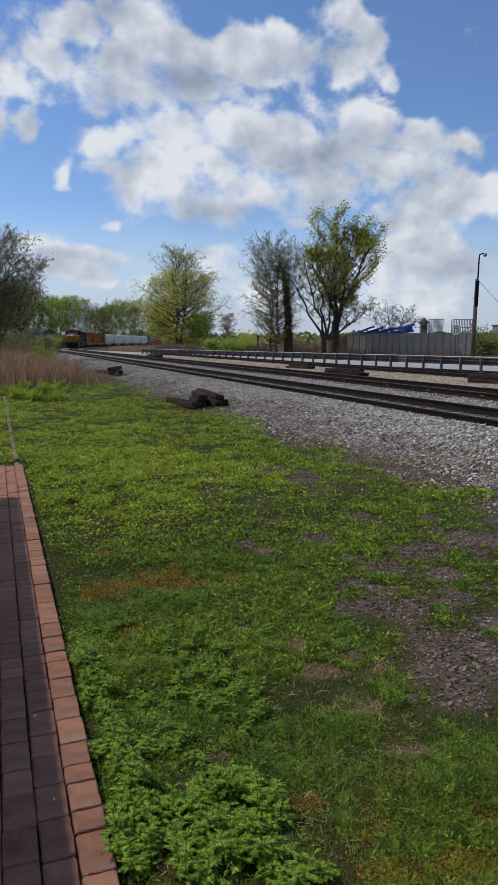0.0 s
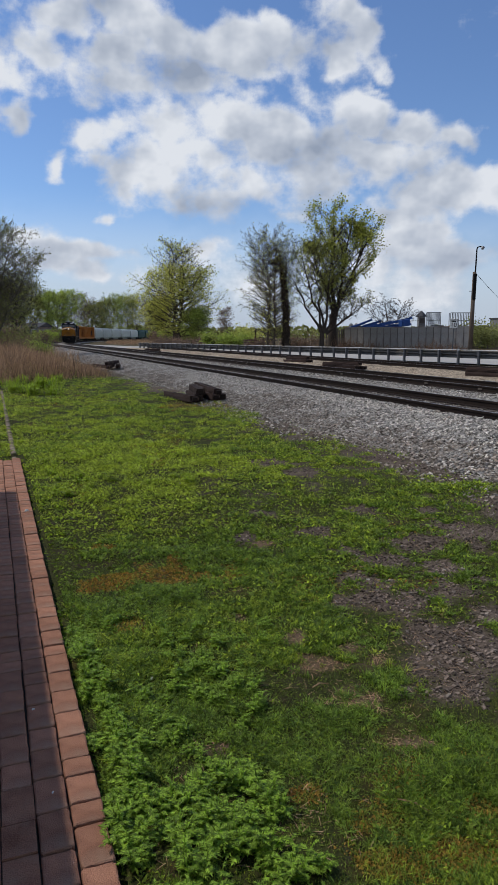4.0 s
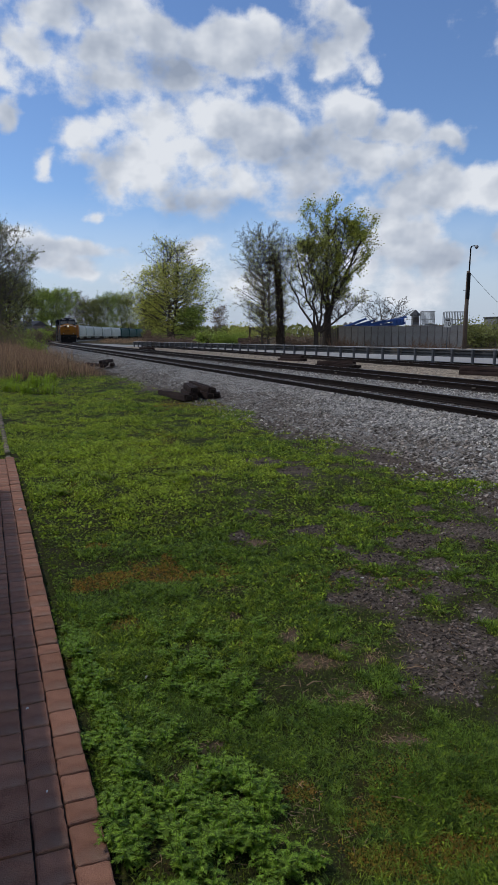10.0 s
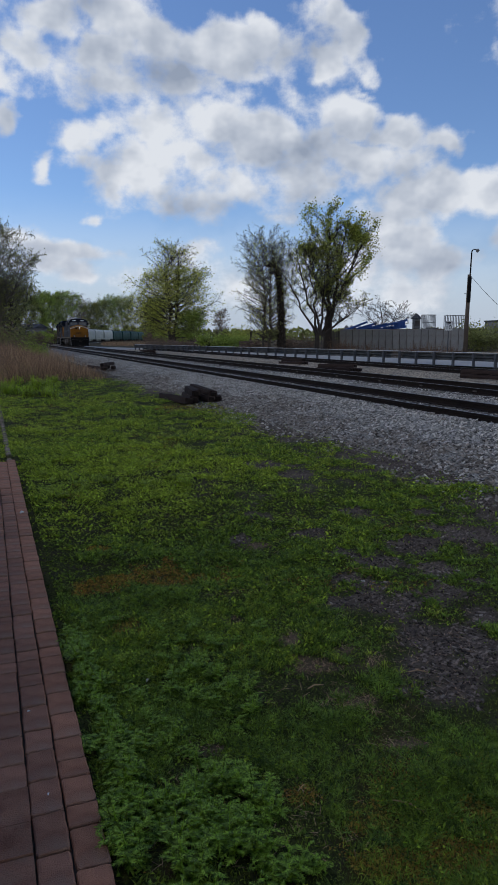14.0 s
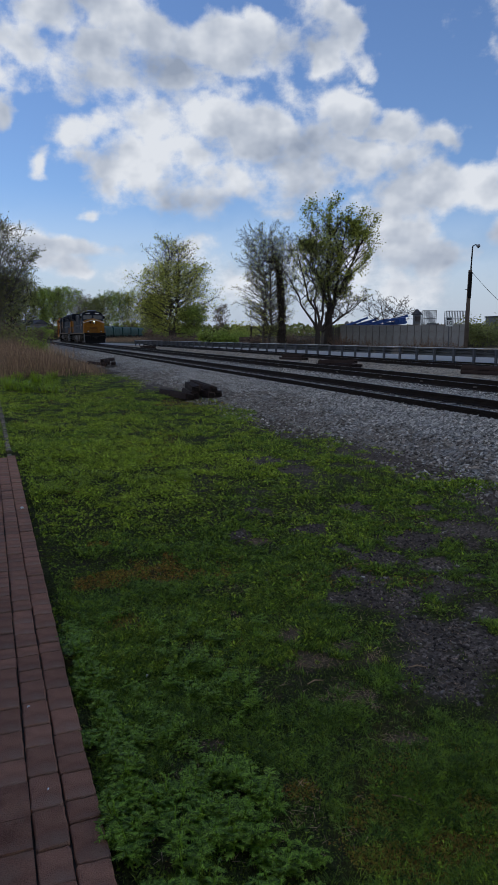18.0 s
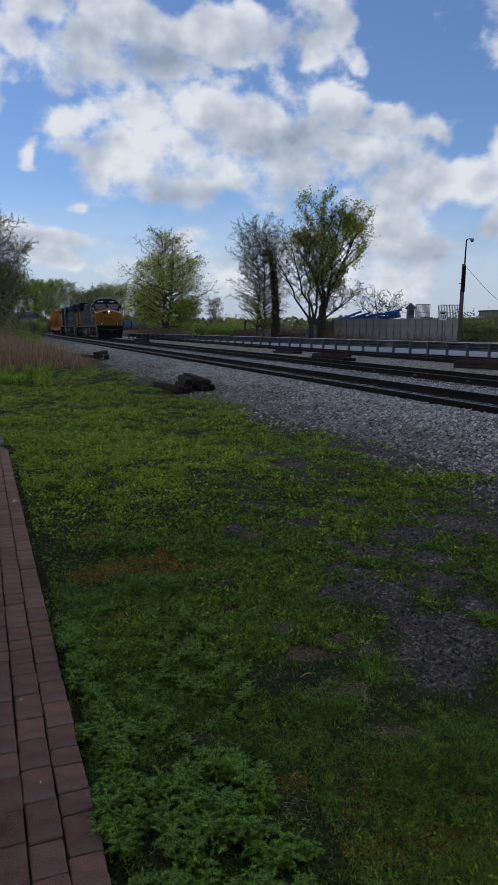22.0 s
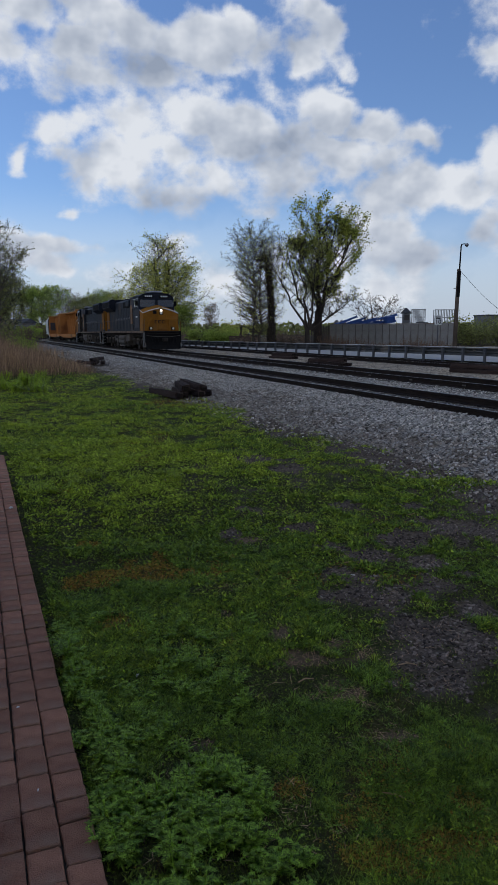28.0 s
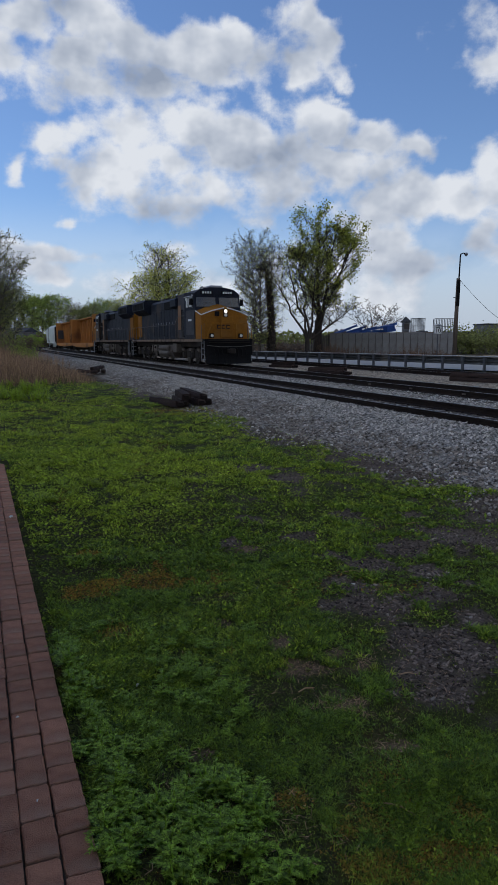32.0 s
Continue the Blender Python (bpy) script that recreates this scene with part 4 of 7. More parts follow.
def cloud_bank():
    """A curved sheet of cloud far off; u: 0 to 1 over 80 degrees of bearing, v: 0 to 1 over 50 degrees of height."""
    r = 2400
    bearings = np.concatenate([np.arange(-180, -30, 5), np.arange(-30, 30, 0.2), np.arange(30, 180.1, 5)])
    heights = np.arange(-1, 42.01, 0.25)
    b, e = (q.ravel() for q in np.meshgrid(bearings, heights))
    u, v = (b + 40) / 80, (e + 1) / 51
    rb, re = np.radians(b), np.radians(e)
    verts = np.stack([r * np.sin(rb) * np.cos(re), r * np.cos(rb) * np.cos(re), r * np.sin(re)], 1)
    nu = len(bearings)
    a = (np.arange(len(heights) - 1)[:, None] * nu + np.arange(nu - 1)[None]).ravel()
    faces = np.stack([a, a + 1, a + nu + 1, a + nu], 1)
    ob = cloth_of("backdrop", verts.tolist(), faces.tolist(), cloud_material(), "white cumulus clouds drifting over a blue sky", "clouds", "structure")
    layer = ob.data.uv_layers.new(name="UVMap")
    layer.data.foreach_set("uv", np.stack([u, v], 1)[faces.ravel()].ravel())
    # ragged outlines, calmer towards the horizon
    calm = 0.014 + 0.05 * ramp(0.15, 0.28, v)
    su, sv = u + 0.045 * billow(u, v, 3), v + calm * billow(u, v, 23)
    # beyond the view the sky goes on half clouded
    beyond = ramp(0.36, 0.6, abs(u - 0.5)) * 1.25 * (0.5 + 0.35 * grain(u * 6, v * 4, 8))
    for name, values in (("bank", np.maximum(bank_field(CLOUDS, su, sv), beyond)), ("shade_spot", bank_field(SHADE_SPOTS, su, sv))):
        at = ob.data.attributes.new(name, "FLOAT", "POINT")
        at.data.foreach_set("value", values)
    return ob


clouds = cloud_bank()


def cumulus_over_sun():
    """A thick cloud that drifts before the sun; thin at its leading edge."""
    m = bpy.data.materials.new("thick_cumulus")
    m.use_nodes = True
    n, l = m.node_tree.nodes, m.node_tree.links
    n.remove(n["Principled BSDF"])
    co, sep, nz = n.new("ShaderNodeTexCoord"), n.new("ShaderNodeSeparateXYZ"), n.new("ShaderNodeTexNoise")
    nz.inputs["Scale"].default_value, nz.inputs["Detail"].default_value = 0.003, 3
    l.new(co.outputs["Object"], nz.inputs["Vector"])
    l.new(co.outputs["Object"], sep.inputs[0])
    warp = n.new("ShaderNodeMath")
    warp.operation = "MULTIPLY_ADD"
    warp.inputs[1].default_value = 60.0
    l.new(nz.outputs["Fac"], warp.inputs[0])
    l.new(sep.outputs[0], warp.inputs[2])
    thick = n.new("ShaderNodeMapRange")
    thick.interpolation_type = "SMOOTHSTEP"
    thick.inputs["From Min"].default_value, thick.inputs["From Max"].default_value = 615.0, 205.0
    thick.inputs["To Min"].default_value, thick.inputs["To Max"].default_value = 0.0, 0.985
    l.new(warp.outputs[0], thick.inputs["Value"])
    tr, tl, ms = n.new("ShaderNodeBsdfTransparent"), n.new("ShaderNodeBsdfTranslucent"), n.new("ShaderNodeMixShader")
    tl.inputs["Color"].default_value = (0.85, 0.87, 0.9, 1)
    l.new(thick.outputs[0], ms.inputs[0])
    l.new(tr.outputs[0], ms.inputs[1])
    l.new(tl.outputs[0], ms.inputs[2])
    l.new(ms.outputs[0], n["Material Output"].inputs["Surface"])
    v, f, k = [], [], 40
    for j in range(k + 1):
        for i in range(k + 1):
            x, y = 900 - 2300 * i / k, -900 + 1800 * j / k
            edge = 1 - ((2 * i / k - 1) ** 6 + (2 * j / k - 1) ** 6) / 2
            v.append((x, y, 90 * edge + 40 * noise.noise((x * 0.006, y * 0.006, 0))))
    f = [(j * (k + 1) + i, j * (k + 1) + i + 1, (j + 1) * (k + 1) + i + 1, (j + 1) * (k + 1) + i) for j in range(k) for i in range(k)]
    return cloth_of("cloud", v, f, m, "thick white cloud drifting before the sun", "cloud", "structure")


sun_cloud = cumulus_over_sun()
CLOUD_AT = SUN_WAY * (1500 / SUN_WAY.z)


# ---- the freight train ----
LOCO_LEN, BEAM_LEN, HOP_LEN = 22.3, 22.6, 17.94


def wheelset(parent, x, r=0.51):
    s = Solid()
    s.cyl((0, -0.76, 0), (0, 0.76, 0), 0.09, 8)
    for side in (-1, 1):
        s.tube([(0, side * 0.69, 0), (0, side * 0.725, 0), (0, side * 0.73, 0), (0, side * 0.83, 0)], [r + 0.03, r + 0.03, r, r - 0.01], 20)
        s.cyl((0, side * 0.83, 0), (0, side * 0.86, 0), 0.16, 10)
        for k in range(3):
            c, q = math.cos(k * 2.1), math.sin(k * 2.1)
            s.box((c * 0.3, side * 0.835, q * 0.3), (0.1, 0.02, 0.1))
    ob = part("wheelset", s, CHROME, parent)
    ob.location = (x, 0, r)
    return ob


def bogie(parent, x, axles, base, loco):
    """Side frames, springs and axle boxes of a bogie."""
    s = Solid()
    half = base * (axles - 1) / 2
    for side in (-1, 1):
        y = side * 1.05
        if loco:
            s.prism([(x - half - 0.7, 0.62), (x - half - 0.6, 0.95), (x + half + 0.6, 0.95), (x + half + 0.7, 0.62), (x + half + 0.3, 0.5), (x + half - 0.4, 0.42), (x - half + 0.4, 0.42), (x - half - 0.3, 0.5)], "y", y - 0.09, y + 0.09)
            for k in range(axles):
                ax = x - half + k * base
                s.box((ax, y + side * 0.1, 0.55), (0.42, 0.2, 0.42), 0.05)
                for q in (-0.38, 0.38):
                    s.cyl((ax + q, y + side * 0.08, 0.42), (ax + q, y + side * 0.08, 0.95), 0.1, 8)
            s.cyl((x - half * 0.4, y + side * 0.12, 0.8), (x + half * 0.4, y + side * 0.12, 1.0), 0.07, 8)
        else:
            s.prism([(x - half - 0.35, 0.5), (x - half - 0.3, 0.72), (x - 0.4, 0.85), (x + 0.4, 0.85), (x + half + 0.3, 0.72), (x + half + 0.35, 0.5), (x + half - 0.1, 0.42), (x + 0.35, 0.24), (x - 0.35, 0.24), (x - half + 0.1, 0.42)], "y", y - 0.08, y + 0.08)
            for q in (-0.15, 0.15):
                s.cyl((x + q, y + side * 0.1, 0.3), (x + q, y + side * 0.1, 0.7), 0.09, 8)
            for k in range(axles):
                s.cyl((x - half + k * base, y, 0.47), (x - half + k * base, y + side * 0.16, 0.47), 0.13, 10)
    part("bogie_frame", s, UNDER, parent, "grimy steel bogie side frames")
    return [wheelset(parent, x - half + k * base, 0.53 if loco else 0.46) for k in range(axles)]


def rails_of(parent, name, points, r, mat, label=""):
    s = Solid()
    for a, b in points:
        s.cyl(a, b, r, 6)
    return part(name, s, mat, parent, label)


def locomotive(label):
    base = thing("locomotive", Matrix(), label, "locomotive", "freight train")
    wheels = bogie(base, 7.0, 3, 1.85, True) + bogie(base, -7.0, 3, 1.85, True)
    # frame, sill and pilot
    part("frame", Solid().box((0, 0, 1.32), (21.0, 2.2, 0.5), 0.03).box((0, 0, 1.52), (20.9, 3.04, 0.12), 0.02), UNDER, base)
    part("sill_stripe", Solid().box((0, -1.535, 1.5), (20.6, 0.02, 0.15)).box((0, 1.535, 1.5), (20.6, 0.02, 0.15)), SILL, base, "pale rusty sill edge")
    for end, name in ((1, "pilot"), (-1, "rear_pilot")):
        s = Solid()
        s.prism([(10.45 * end, 0.62), (10.75 * end, 0.62), (10.75 * end, 1.58), (10.45 * end, 1.58)], "y", -1.5, 1.5)
        for k in range(8):
            y0, y1 = -1.4 + 0.35 * k, -1.4 + 0.35 * (k + 1)
            bow = 0.26 * (1 - (abs(y0 + y1) / 2.8) ** 2)
            s.prism([(10.55 * end, 0.14), ((10.86 + bow) * end, 0.12), ((10.76 + bow * 0.5) * end, 0.42), ((10.72 + bow * 0.2) * end, 0.7), (10.55 * end, 0.7)], "y", y0 + 0.006, y1 - 0.006)
        part(name, s, BLACK, base, "black steel pilot plate and plough")
        part("coupler", Solid().box((11.0 * end, 0, 0.88), (0.6, 0.28, 0.26), 0.05).box((11.24 * end, 0.06, 0.88), (0.2, 0.34, 0.3), 0.05), UNDER, base)
        for y in (-1.0, -0.75, -0.5, 0.5, 0.75, 1.0):
            part("brake_hose", Solid().tube([(10.76 * end, y, 1.05), (10.95 * end, y, 0.95), (10.98 * end, y * 0.97, 0.6)], [0.03, 0.03, 0.035], 6), BLACK, base)
        part("uncoupling_lever", Solid().tube([(10.82 * end, -1.4, 1.2), (10.84 * end, -0.5, 1.12), (10.84 * end, 0.5, 1.12), (10.82 * end, 1.4, 1.2)], [0.022] * 4, 6), RAIL_PAINT, base)
        part("anticlimber", Solid().box((10.84 * end, 0, 1.5), (0.2, 2.5, 0.06), 0.01).box((10.84 * end, 0, 1.38), (0.2, 2.5, 0.05), 0.01), UNDER, base)
        for side in (-1, 1):
            steps = Solid()
            for k in range(4):
                steps.box((10.35 * end, side * 1.38, 0.35 + k * 0.33), (0.5, 0.3, 0.035))
            steps.box((10.08 * end, side * 1.5, 0.85), (0.04, 0.05, 1.2)).box((10.62 * end, side * 1.5, 0.85), (0.04, 0.05, 1.2))
            part("step_well", steps, GREY_METAL, base)
    # nose: full-width yellow front under a chevron
    ring = [(-1.47, 1.58), (-1.47, 3.0), (-0.9, 3.22), (0, 3.44), (0.9, 3.22), (1.47, 3.0), (1.47, 1.58)]
    nose = Solid()
    nose.v = [(9.98 + 0.14 * (1 - abs(y) / 1.47), y, z) for y, z in ring] + [(8.7, y, z + (0.28 if z > 2 else 0)) for y, z in ring]
    nose.f = [tuple(range(7)), tuple(range(13, 6, -1))] + [(i, (i + 1) % 7, 7 + (i + 1) % 7, 7 + i) for i in range(7)]
    part("nose", nose, LOCO_YELLOW, base, "golden yellow nose")
    stripe = Solid()
    for side in (-1, 1):
        stripe.tube([(10.13, side * 0.1, 3.43), (10.06, side * 0.9, 3.23), (9.99, side * 1.475, 3.01)], [0.035] * 3, 4)
        stripe.tube([(9.98, side * 1.475, 3.01), (8.75, side * 1.475, 3.29)], [0.035] * 2, 4)
    part("nose_stripe", stripe, WHITE_PAINT, base, "white chevron stripe")
    part("nose_door", Solid().box((10.12, 0.1, 2.3), (0.04, 0.75, 1.25), 0.015), LOCO_YELLOW, base)
    part("side_window_plate", Solid().box((10.10, -0.52, 3.08), (0.05, 0.3, 0.28), 0.02), BLACK, base)
    logo = Solid()
    for y in (-0.46, -0.16, 0.14):
        logo.box((10.16, y + 0.02, 2.4), (0.014, 0.22, 0.05)).box((10.16, y + 0.02, 2.22), (0.014, 0.22, 0.05)).box((10.16, y - 0.07, 2.31), (0.014, 0.05, 0.2))
    part("emblem", logo, LOCO_BLUE, base, "dark blue emblem bars")
    housing = part("headlight_housing", Solid().box((10.13, 0, 3.12), (0.10, 0.26, 0.5), 0.03), BLACK, base)
    for z in (3.23, 3.01):
        part("headlight", Solid().cyl((10.18, 0, z), (10.215, 0, z), 0.095, 14), HEADLIGHT if z > 3.1 else DITCH, housing)
    for y in (-0.9, 0.95):
        box = part("ditch_light", Solid().box((10.2, y, 1.78), (0.16, 0.26, 0.26), 0.02), BLACK, base)
        part("ditch_lens", Solid().cyl((10.28, y, 1.78), (10.30, y, 1.78), 0.09, 12), DITCH, box)
    rails_of(base, "front_handrail", [((10.62, -1.35, 1.6), (10.62, -1.05, 2.5)), ((10.62, -1.05, 2.5), (10.62, 1.25, 2.5)), ((10.62, 1.3, 1.6), (10.62, 1.25, 2.5)), ((10.62, -0.45, 1.6), (10.62, -0.45, 2.5)), ((10.62, 0.5, 1.6), (10.62, 0.5, 2.5))], 0.03, LOCO_YELLOW)
    # cab
    cab = Solid()
    cab.prism([(6.35, 1.58), (8.75, 1.58), (8.75, 3.3), (8.48, 4.25), (8.4, 4.4), (6.35, 4.5)], "y", -1.49, 1.49)
    part("cab", cab, LOCO_BLUE, base, "dark blue cab")
    roof = Solid()
    roof.prism([(-1.5, 4.2), (-1.42, 4.4), (-1.1, 4.62), (-0.5, 4.74), (0.5, 4.74), (1.1, 4.62), (1.42, 4.4), (1.5, 4.2)], "x", 6.3, 8.52)
    part("cab_roof", roof, LOCO_BLUE, base)
    part("roof_unit", Solid().box((7.3, 0.2, 4.82), (1.1, 0.9, 0.2), 0.08), GREY_METAL, base)
    part("horn", Solid().cyl((6.7, -0.5, 4.82), (7.15, -0.5, 4.86), 0.06, 8).cyl((6.7, -0.3, 4.82), (7.05, -0.3, 4.86), 0.05, 8), GREY_METAL, base)
    tilt = Matrix.Rotation(-math.atan2(0.27, 0.95), 3, "Y")
    for y in (-0.74, 0.74):
        glass = part("windshield", Solid().box((8.64, y, 3.83), (0.05, 1.26, 0.64), 0.02, tilt), GLASS, base)
        board = part("number_board", Solid().box((8.54, y * 0.9, 4.42), (0.08, 0.78, 0.2), 0.02), BLACK, base)
        bars = Solid()
        for k in range(4):
            bars.box((8.585, y * 0.9 - 0.24 + k * 0.16, 4.42), (0.008, 0.1, 0.13))
        part("number_bars", bars, WHITE_PAINT, board, "pale number bars")
        wip = Solid()
        wip.cyl((8.72, y - 0.3, 3.55), (8.66, y + 0.1, 3.85), 0.012, 4)
        part("wiper", wip, BLACK, glass)
    for side in (-1, 1):
        for x in (6.95, 7.75):
            part("side_window", Solid().box((x, side * 1.505, 3.85), (0.62, 0.03, 0.62), 0.02), GLASS, base)
        part("window_trim", Solid().box((8.25, side * 1.53, 3.9), (0.1, 0.06, 0.8), 0.01), GREY_METAL, base)
        part("cab_side_panel", Solid().box((7.55, side * 1.507, 2.6), (2.2, 0.02, 1.5), 0.005), LOCO_GREY, base, "grimy grey cab side")
        part("cab_door", Solid().box((6.62, side * 1.515, 2.9), (0.42, 0.03, 2.2), 0.01), LOCO_BLUE, base)
        # pale strip added for the sky's reflection along the roof edge
        part("cab_gutter", Solid().box((7.4, side * 1.5, 4.22), (2.1, 0.05, 0.04), 0.01), LIT_STEEL, base, "pale strip painted as sky reflected on the roof edge")
        part("mirror", Solid().box((8.45, side * 1.66, 3.85), (0.05, 0.22, 0.4), 0.02), BLACK, base)
        part("cab_lettering", Solid().box((7.7, side * 1.52, 2.75), (0.7, 0.01, 0.12)), WHITE_PAINT, base, "pale lettering bar")
    # auxiliary cab, hood and radiator
    part("auxiliary_cab", Solid().box((5.2, 0, 3.05), (2.3, 2.6, 2.94), 0.06), LOCO_GREY, base)
    for side in (-1, 1):
        part("faded_panel", Solid().box((4.55, side * 1.31, 3.0), (0.75, 0.03, 1.6), 0.01), FADED, base)
        for k in range(4):
            part("hood_door", Solid().box((5.95 - k * 0.28, side * 1.315, 2.6), (0.05, 0.03, 1.8)), BLACK, base)
    hood = Solid()
    hood.prism([(-0.95, 1.58), (-0.95, 4.3), (-0.75, 4.5), (0.75, 4.5), (0.95, 4.3), (0.95, 1.58)], "x", -10.1, 4.1)
    part("engine_hood", hood, LOCO_BLUE, base, "dark blue engine hood")
    for side in (-1, 1):
        for k in range(11):
            x = 3.6 - k * 0.82
            door = part("hood_door", Solid().box((x, side * 0.965, 2.75), (0.76, 0.03, 1.9), 0.012), LOCO_BLUE, base)
            part("door_latch", Solid().box((x + 0.3, side * 0.99, 2.75), (0.05, 0.03, 0.16)), GREY_METAL, door)
        part("intake_screen", Solid().box((1.0, side * 0.985, 4.0), (3.6, 0.05, 0.55), 0.01), BLACK, base)
        part("blower_duct", Solid().box((2.9, side * 1.1, 4.05), (1.6, 0.5, 0.6), 0.08), LOCO_BLUE, base)
    radiator = Solid()
    radiator.prism([(-0.95, 3.55), (-1.52, 3.95), (-1.52, 4.55), (-1.35, 4.72), (1.35, 4.72), (1.52, 4.55), (1.52, 3.95), (0.95, 3.55)], "x", -9.9, -5.4)
    part("radiator", radiator, LOCO_BLUE, base, "overhanging radiator wing")
    for side in (-1, 1):
        for k in range(3):
            part("radiator_grille", Solid().box((-6.4 - k * 1.35, side * 1.53, 4.25), (1.2, 0.03, 0.5), 0.01), BLACK, base)
        part("rear_yellow_panel", Solid().box((-9.4, side * 0.975, 2.8), (1.3, 0.04, 2.0), 0.01), LOCO_YELLOW, base)
    part("hood_end", Solid().box((-10.13, 0, 2.9), (0.05, 1.86, 2.5), 0.01), LOCO_YELLOW, base)
    part("rear_headlight", Solid().box((-10.18, 0, 4.1), (0.08, 0.24, 0.45), 0.02), BLACK, base)
    part("exhaust_stack", Solid().box((-3.2, 0, 4.6), (1.4, 0.7, 0.24), 0.04), UNDER, base)
    part("dynamic_brake_hatch", Solid().box((2.6, 0, 4.56), (2.4, 1.5, 0.2), 0.05), LOCO_BLUE, base)
    # walkway rails, one side each
    for side in (-1, 1):
        y = side * 1.48
        segs = [((x, y, 1.58), (x, y, 2.58)) for x in np.arange(-10.3, 4.4, 1.6)]
        segs += [((-10.3, y, 2.58), (3.9, y, 2.58)), ((3.9, y, 2.58), (4.4, y * 0.93, 3.1)), ((4.4, y * 0.93, 3.1), (6.3, y * 0.93, 3.1))]
        segs += [((10.55, y, 1.58), (10.55, y, 2.5)), ((10.0, y, 1.58), (10.0, y, 2.4))]
        rails_of(base, "handrail", segs, 0.018, RAIL_PAINT, "worn grey handrail")
        for end in (-1, 1):
            rails_of(base, "grab_rail", [((10.62 * end, y, 0.5), (10.62 * end, y, 2.4))], 0.02, LOCO_YELLOW)
    # tank and reservoirs
    tank = Solid()
    tank.prism([(-1.45, 0.75), (-1.25, 0.3), (1.25, 0.3), (1.45, 0.75), (1.4, 1.2), (-1.4, 1.2)], "x", -3.2, 3.0)
    part("fuel_tank", tank, TANK, base, "dusty grey fuel tank")
    for side in (-1, 1):
        for z in (0.98, 0.62):
            part("air_reservoir", Solid().tube([(-0.4, side * 1.42, z), (-0.3, side * 1.42, z), (2.3, side * 1.42, z), (2.4, side * 1.42, z)], [0.12, 0.2, 0.2, 0.12], 14), TANK, base, "dusty cylindrical air reservoir")
        for x in (-2.6, -1.2):
            part("tank_strap", Solid().box((x, side * 1.40, 0.78), (0.09, 0.14, 0.8), 0.01), UNDER, base)
        part("tank_filler", Solid().cyl((-1.9, side * 1.40, 1.0), (-1.9, side * 1.52, 1.02), 0.09, 10), UNDER, base)
        part("sand_box", Solid().box((9.35, side * 1.25, 1.28), (0.9, 0.42, 0.34), 0.03), UNDER, base)
        for x in (5.2, 7.0, 8.8, -5.2, -7.0, -8.8):
            part("brake_cylinder", Solid().cyl((x - 0.28, side * 1.2, 0.92), (x + 0.2, side * 1.22, 0.84), 0.1, 10), TANK, base)
        part("battery_box", Solid().box((3.6, side * 1.2, 1.0), (1.0, 0.5, 0.6), 0.03), TANK, base)
    return base, wheels


def centerbeam_car():
    base = thing("centerbeam_flatcar", Matrix(), "empty rusty orange centerbeam lumber flatcar", "rail car", "freight train")
    L = BEAM_LEN
    wheels = bogie(base, L / 2 - 3.0, 2, 1.78, False) + bogie(base, -L / 2 + 3.0, 2, 1.78, False)
    part("deck", Solid().box((0, 0, 1.16), (L - 1.0, 2.84, 0.16), 0.02).box((0, 0, 0.95), (L - 1.4, 0.7, 0.4), 0.03), ORANGE_CAR, base)
    sides = Solid()
    for side in (-1, 1):
        sides.prism([(-L / 2 + 0.6, 1.2), (L / 2 - 0.6, 1.2), (L / 2 - 0.6, 0.95), (5.0, 0.7), (-5.0, 0.7), (-L / 2 + 0.6, 0.95)], "y", side * 1.42 - 0.04, side * 1.42 + 0.04)
    part("side_sill", sides, ORANGE_CAR, base)
    for end in (-1, 1):
        x = end * (L / 2 - 0.75)
        part("bulkhead", Solid().box((x, 0, 2.96), (0.3, 2.82, 3.44), 0.03), ORANGE_CAR, base, "orange end bulkhead")
        for y in (-1.2, -0.6, 0, 0.6, 1.2):
            part("bulkhead_rib", Solid().box((x + end * 0.2, y, 2.96), (0.12, 0.12, 3.4), 0.02).box((x - end * 0.18, y, 2.96), (0.06, 0.1, 3.3), 0.01), ORANGE_CAR, base)
        part("coupler", Solid().box((end * (L / 2 - 0.25), 0, 0.88), (0.6, 0.28, 0.26), 0.05), UNDER, base)
        part("end_ladder", Solid().box((x + end * 0.2, -1.46, 2.2), (0.4, 0.04, 0.04)).box((x + end * 0.2, -1.46, 1.7), (0.4, 0.04, 0.04)).box((x, -1.46, 2.0), (0.04, 0.04, 1.4)), UNDER, base)
    # the open partition down the middle
    n = 15
    for k in range(n + 1):
        x = -L / 2 + 1.0 + k * (L - 2.0) / n
        part("center_post", Solid().box((x, 0, 2.9), (0.16, 0.42, 3.4), 0.02), ORANGE_CAR, base)
    part("top_chord", Solid().box((0, 0, 4.6), (L - 1.2, 0.9, 0.18), 0.03), ORANGE_CAR, base)
    part("center_web", Solid().box((0, 0, 3.1), (L - 1.6, 0.06, 2.9)), ORANGE_CAR, base, "rusty orange partition web")
    diag = Solid()
    for k in range(n):
        x0, x1 = -L / 2 + 1.0 + k * (L - 2.0) / n, -L / 2 + 1.0 + (k + 1) * (L - 2.0) / n
        diag.cyl((x0, -0.15, 1.3 if k % 2 else 4.4), (x1, -0.15, 4.4 if k % 2 else 1.3), 0.05, 6)
        diag.cyl((x0, 0.15, 1.3 if k % 2 else 4.4), (x1, 0.15, 4.4 if k % 2 else 1.3), 0.05, 6)
    part("bracing", diag, ORANGE_CAR, base)
    return base, wheels


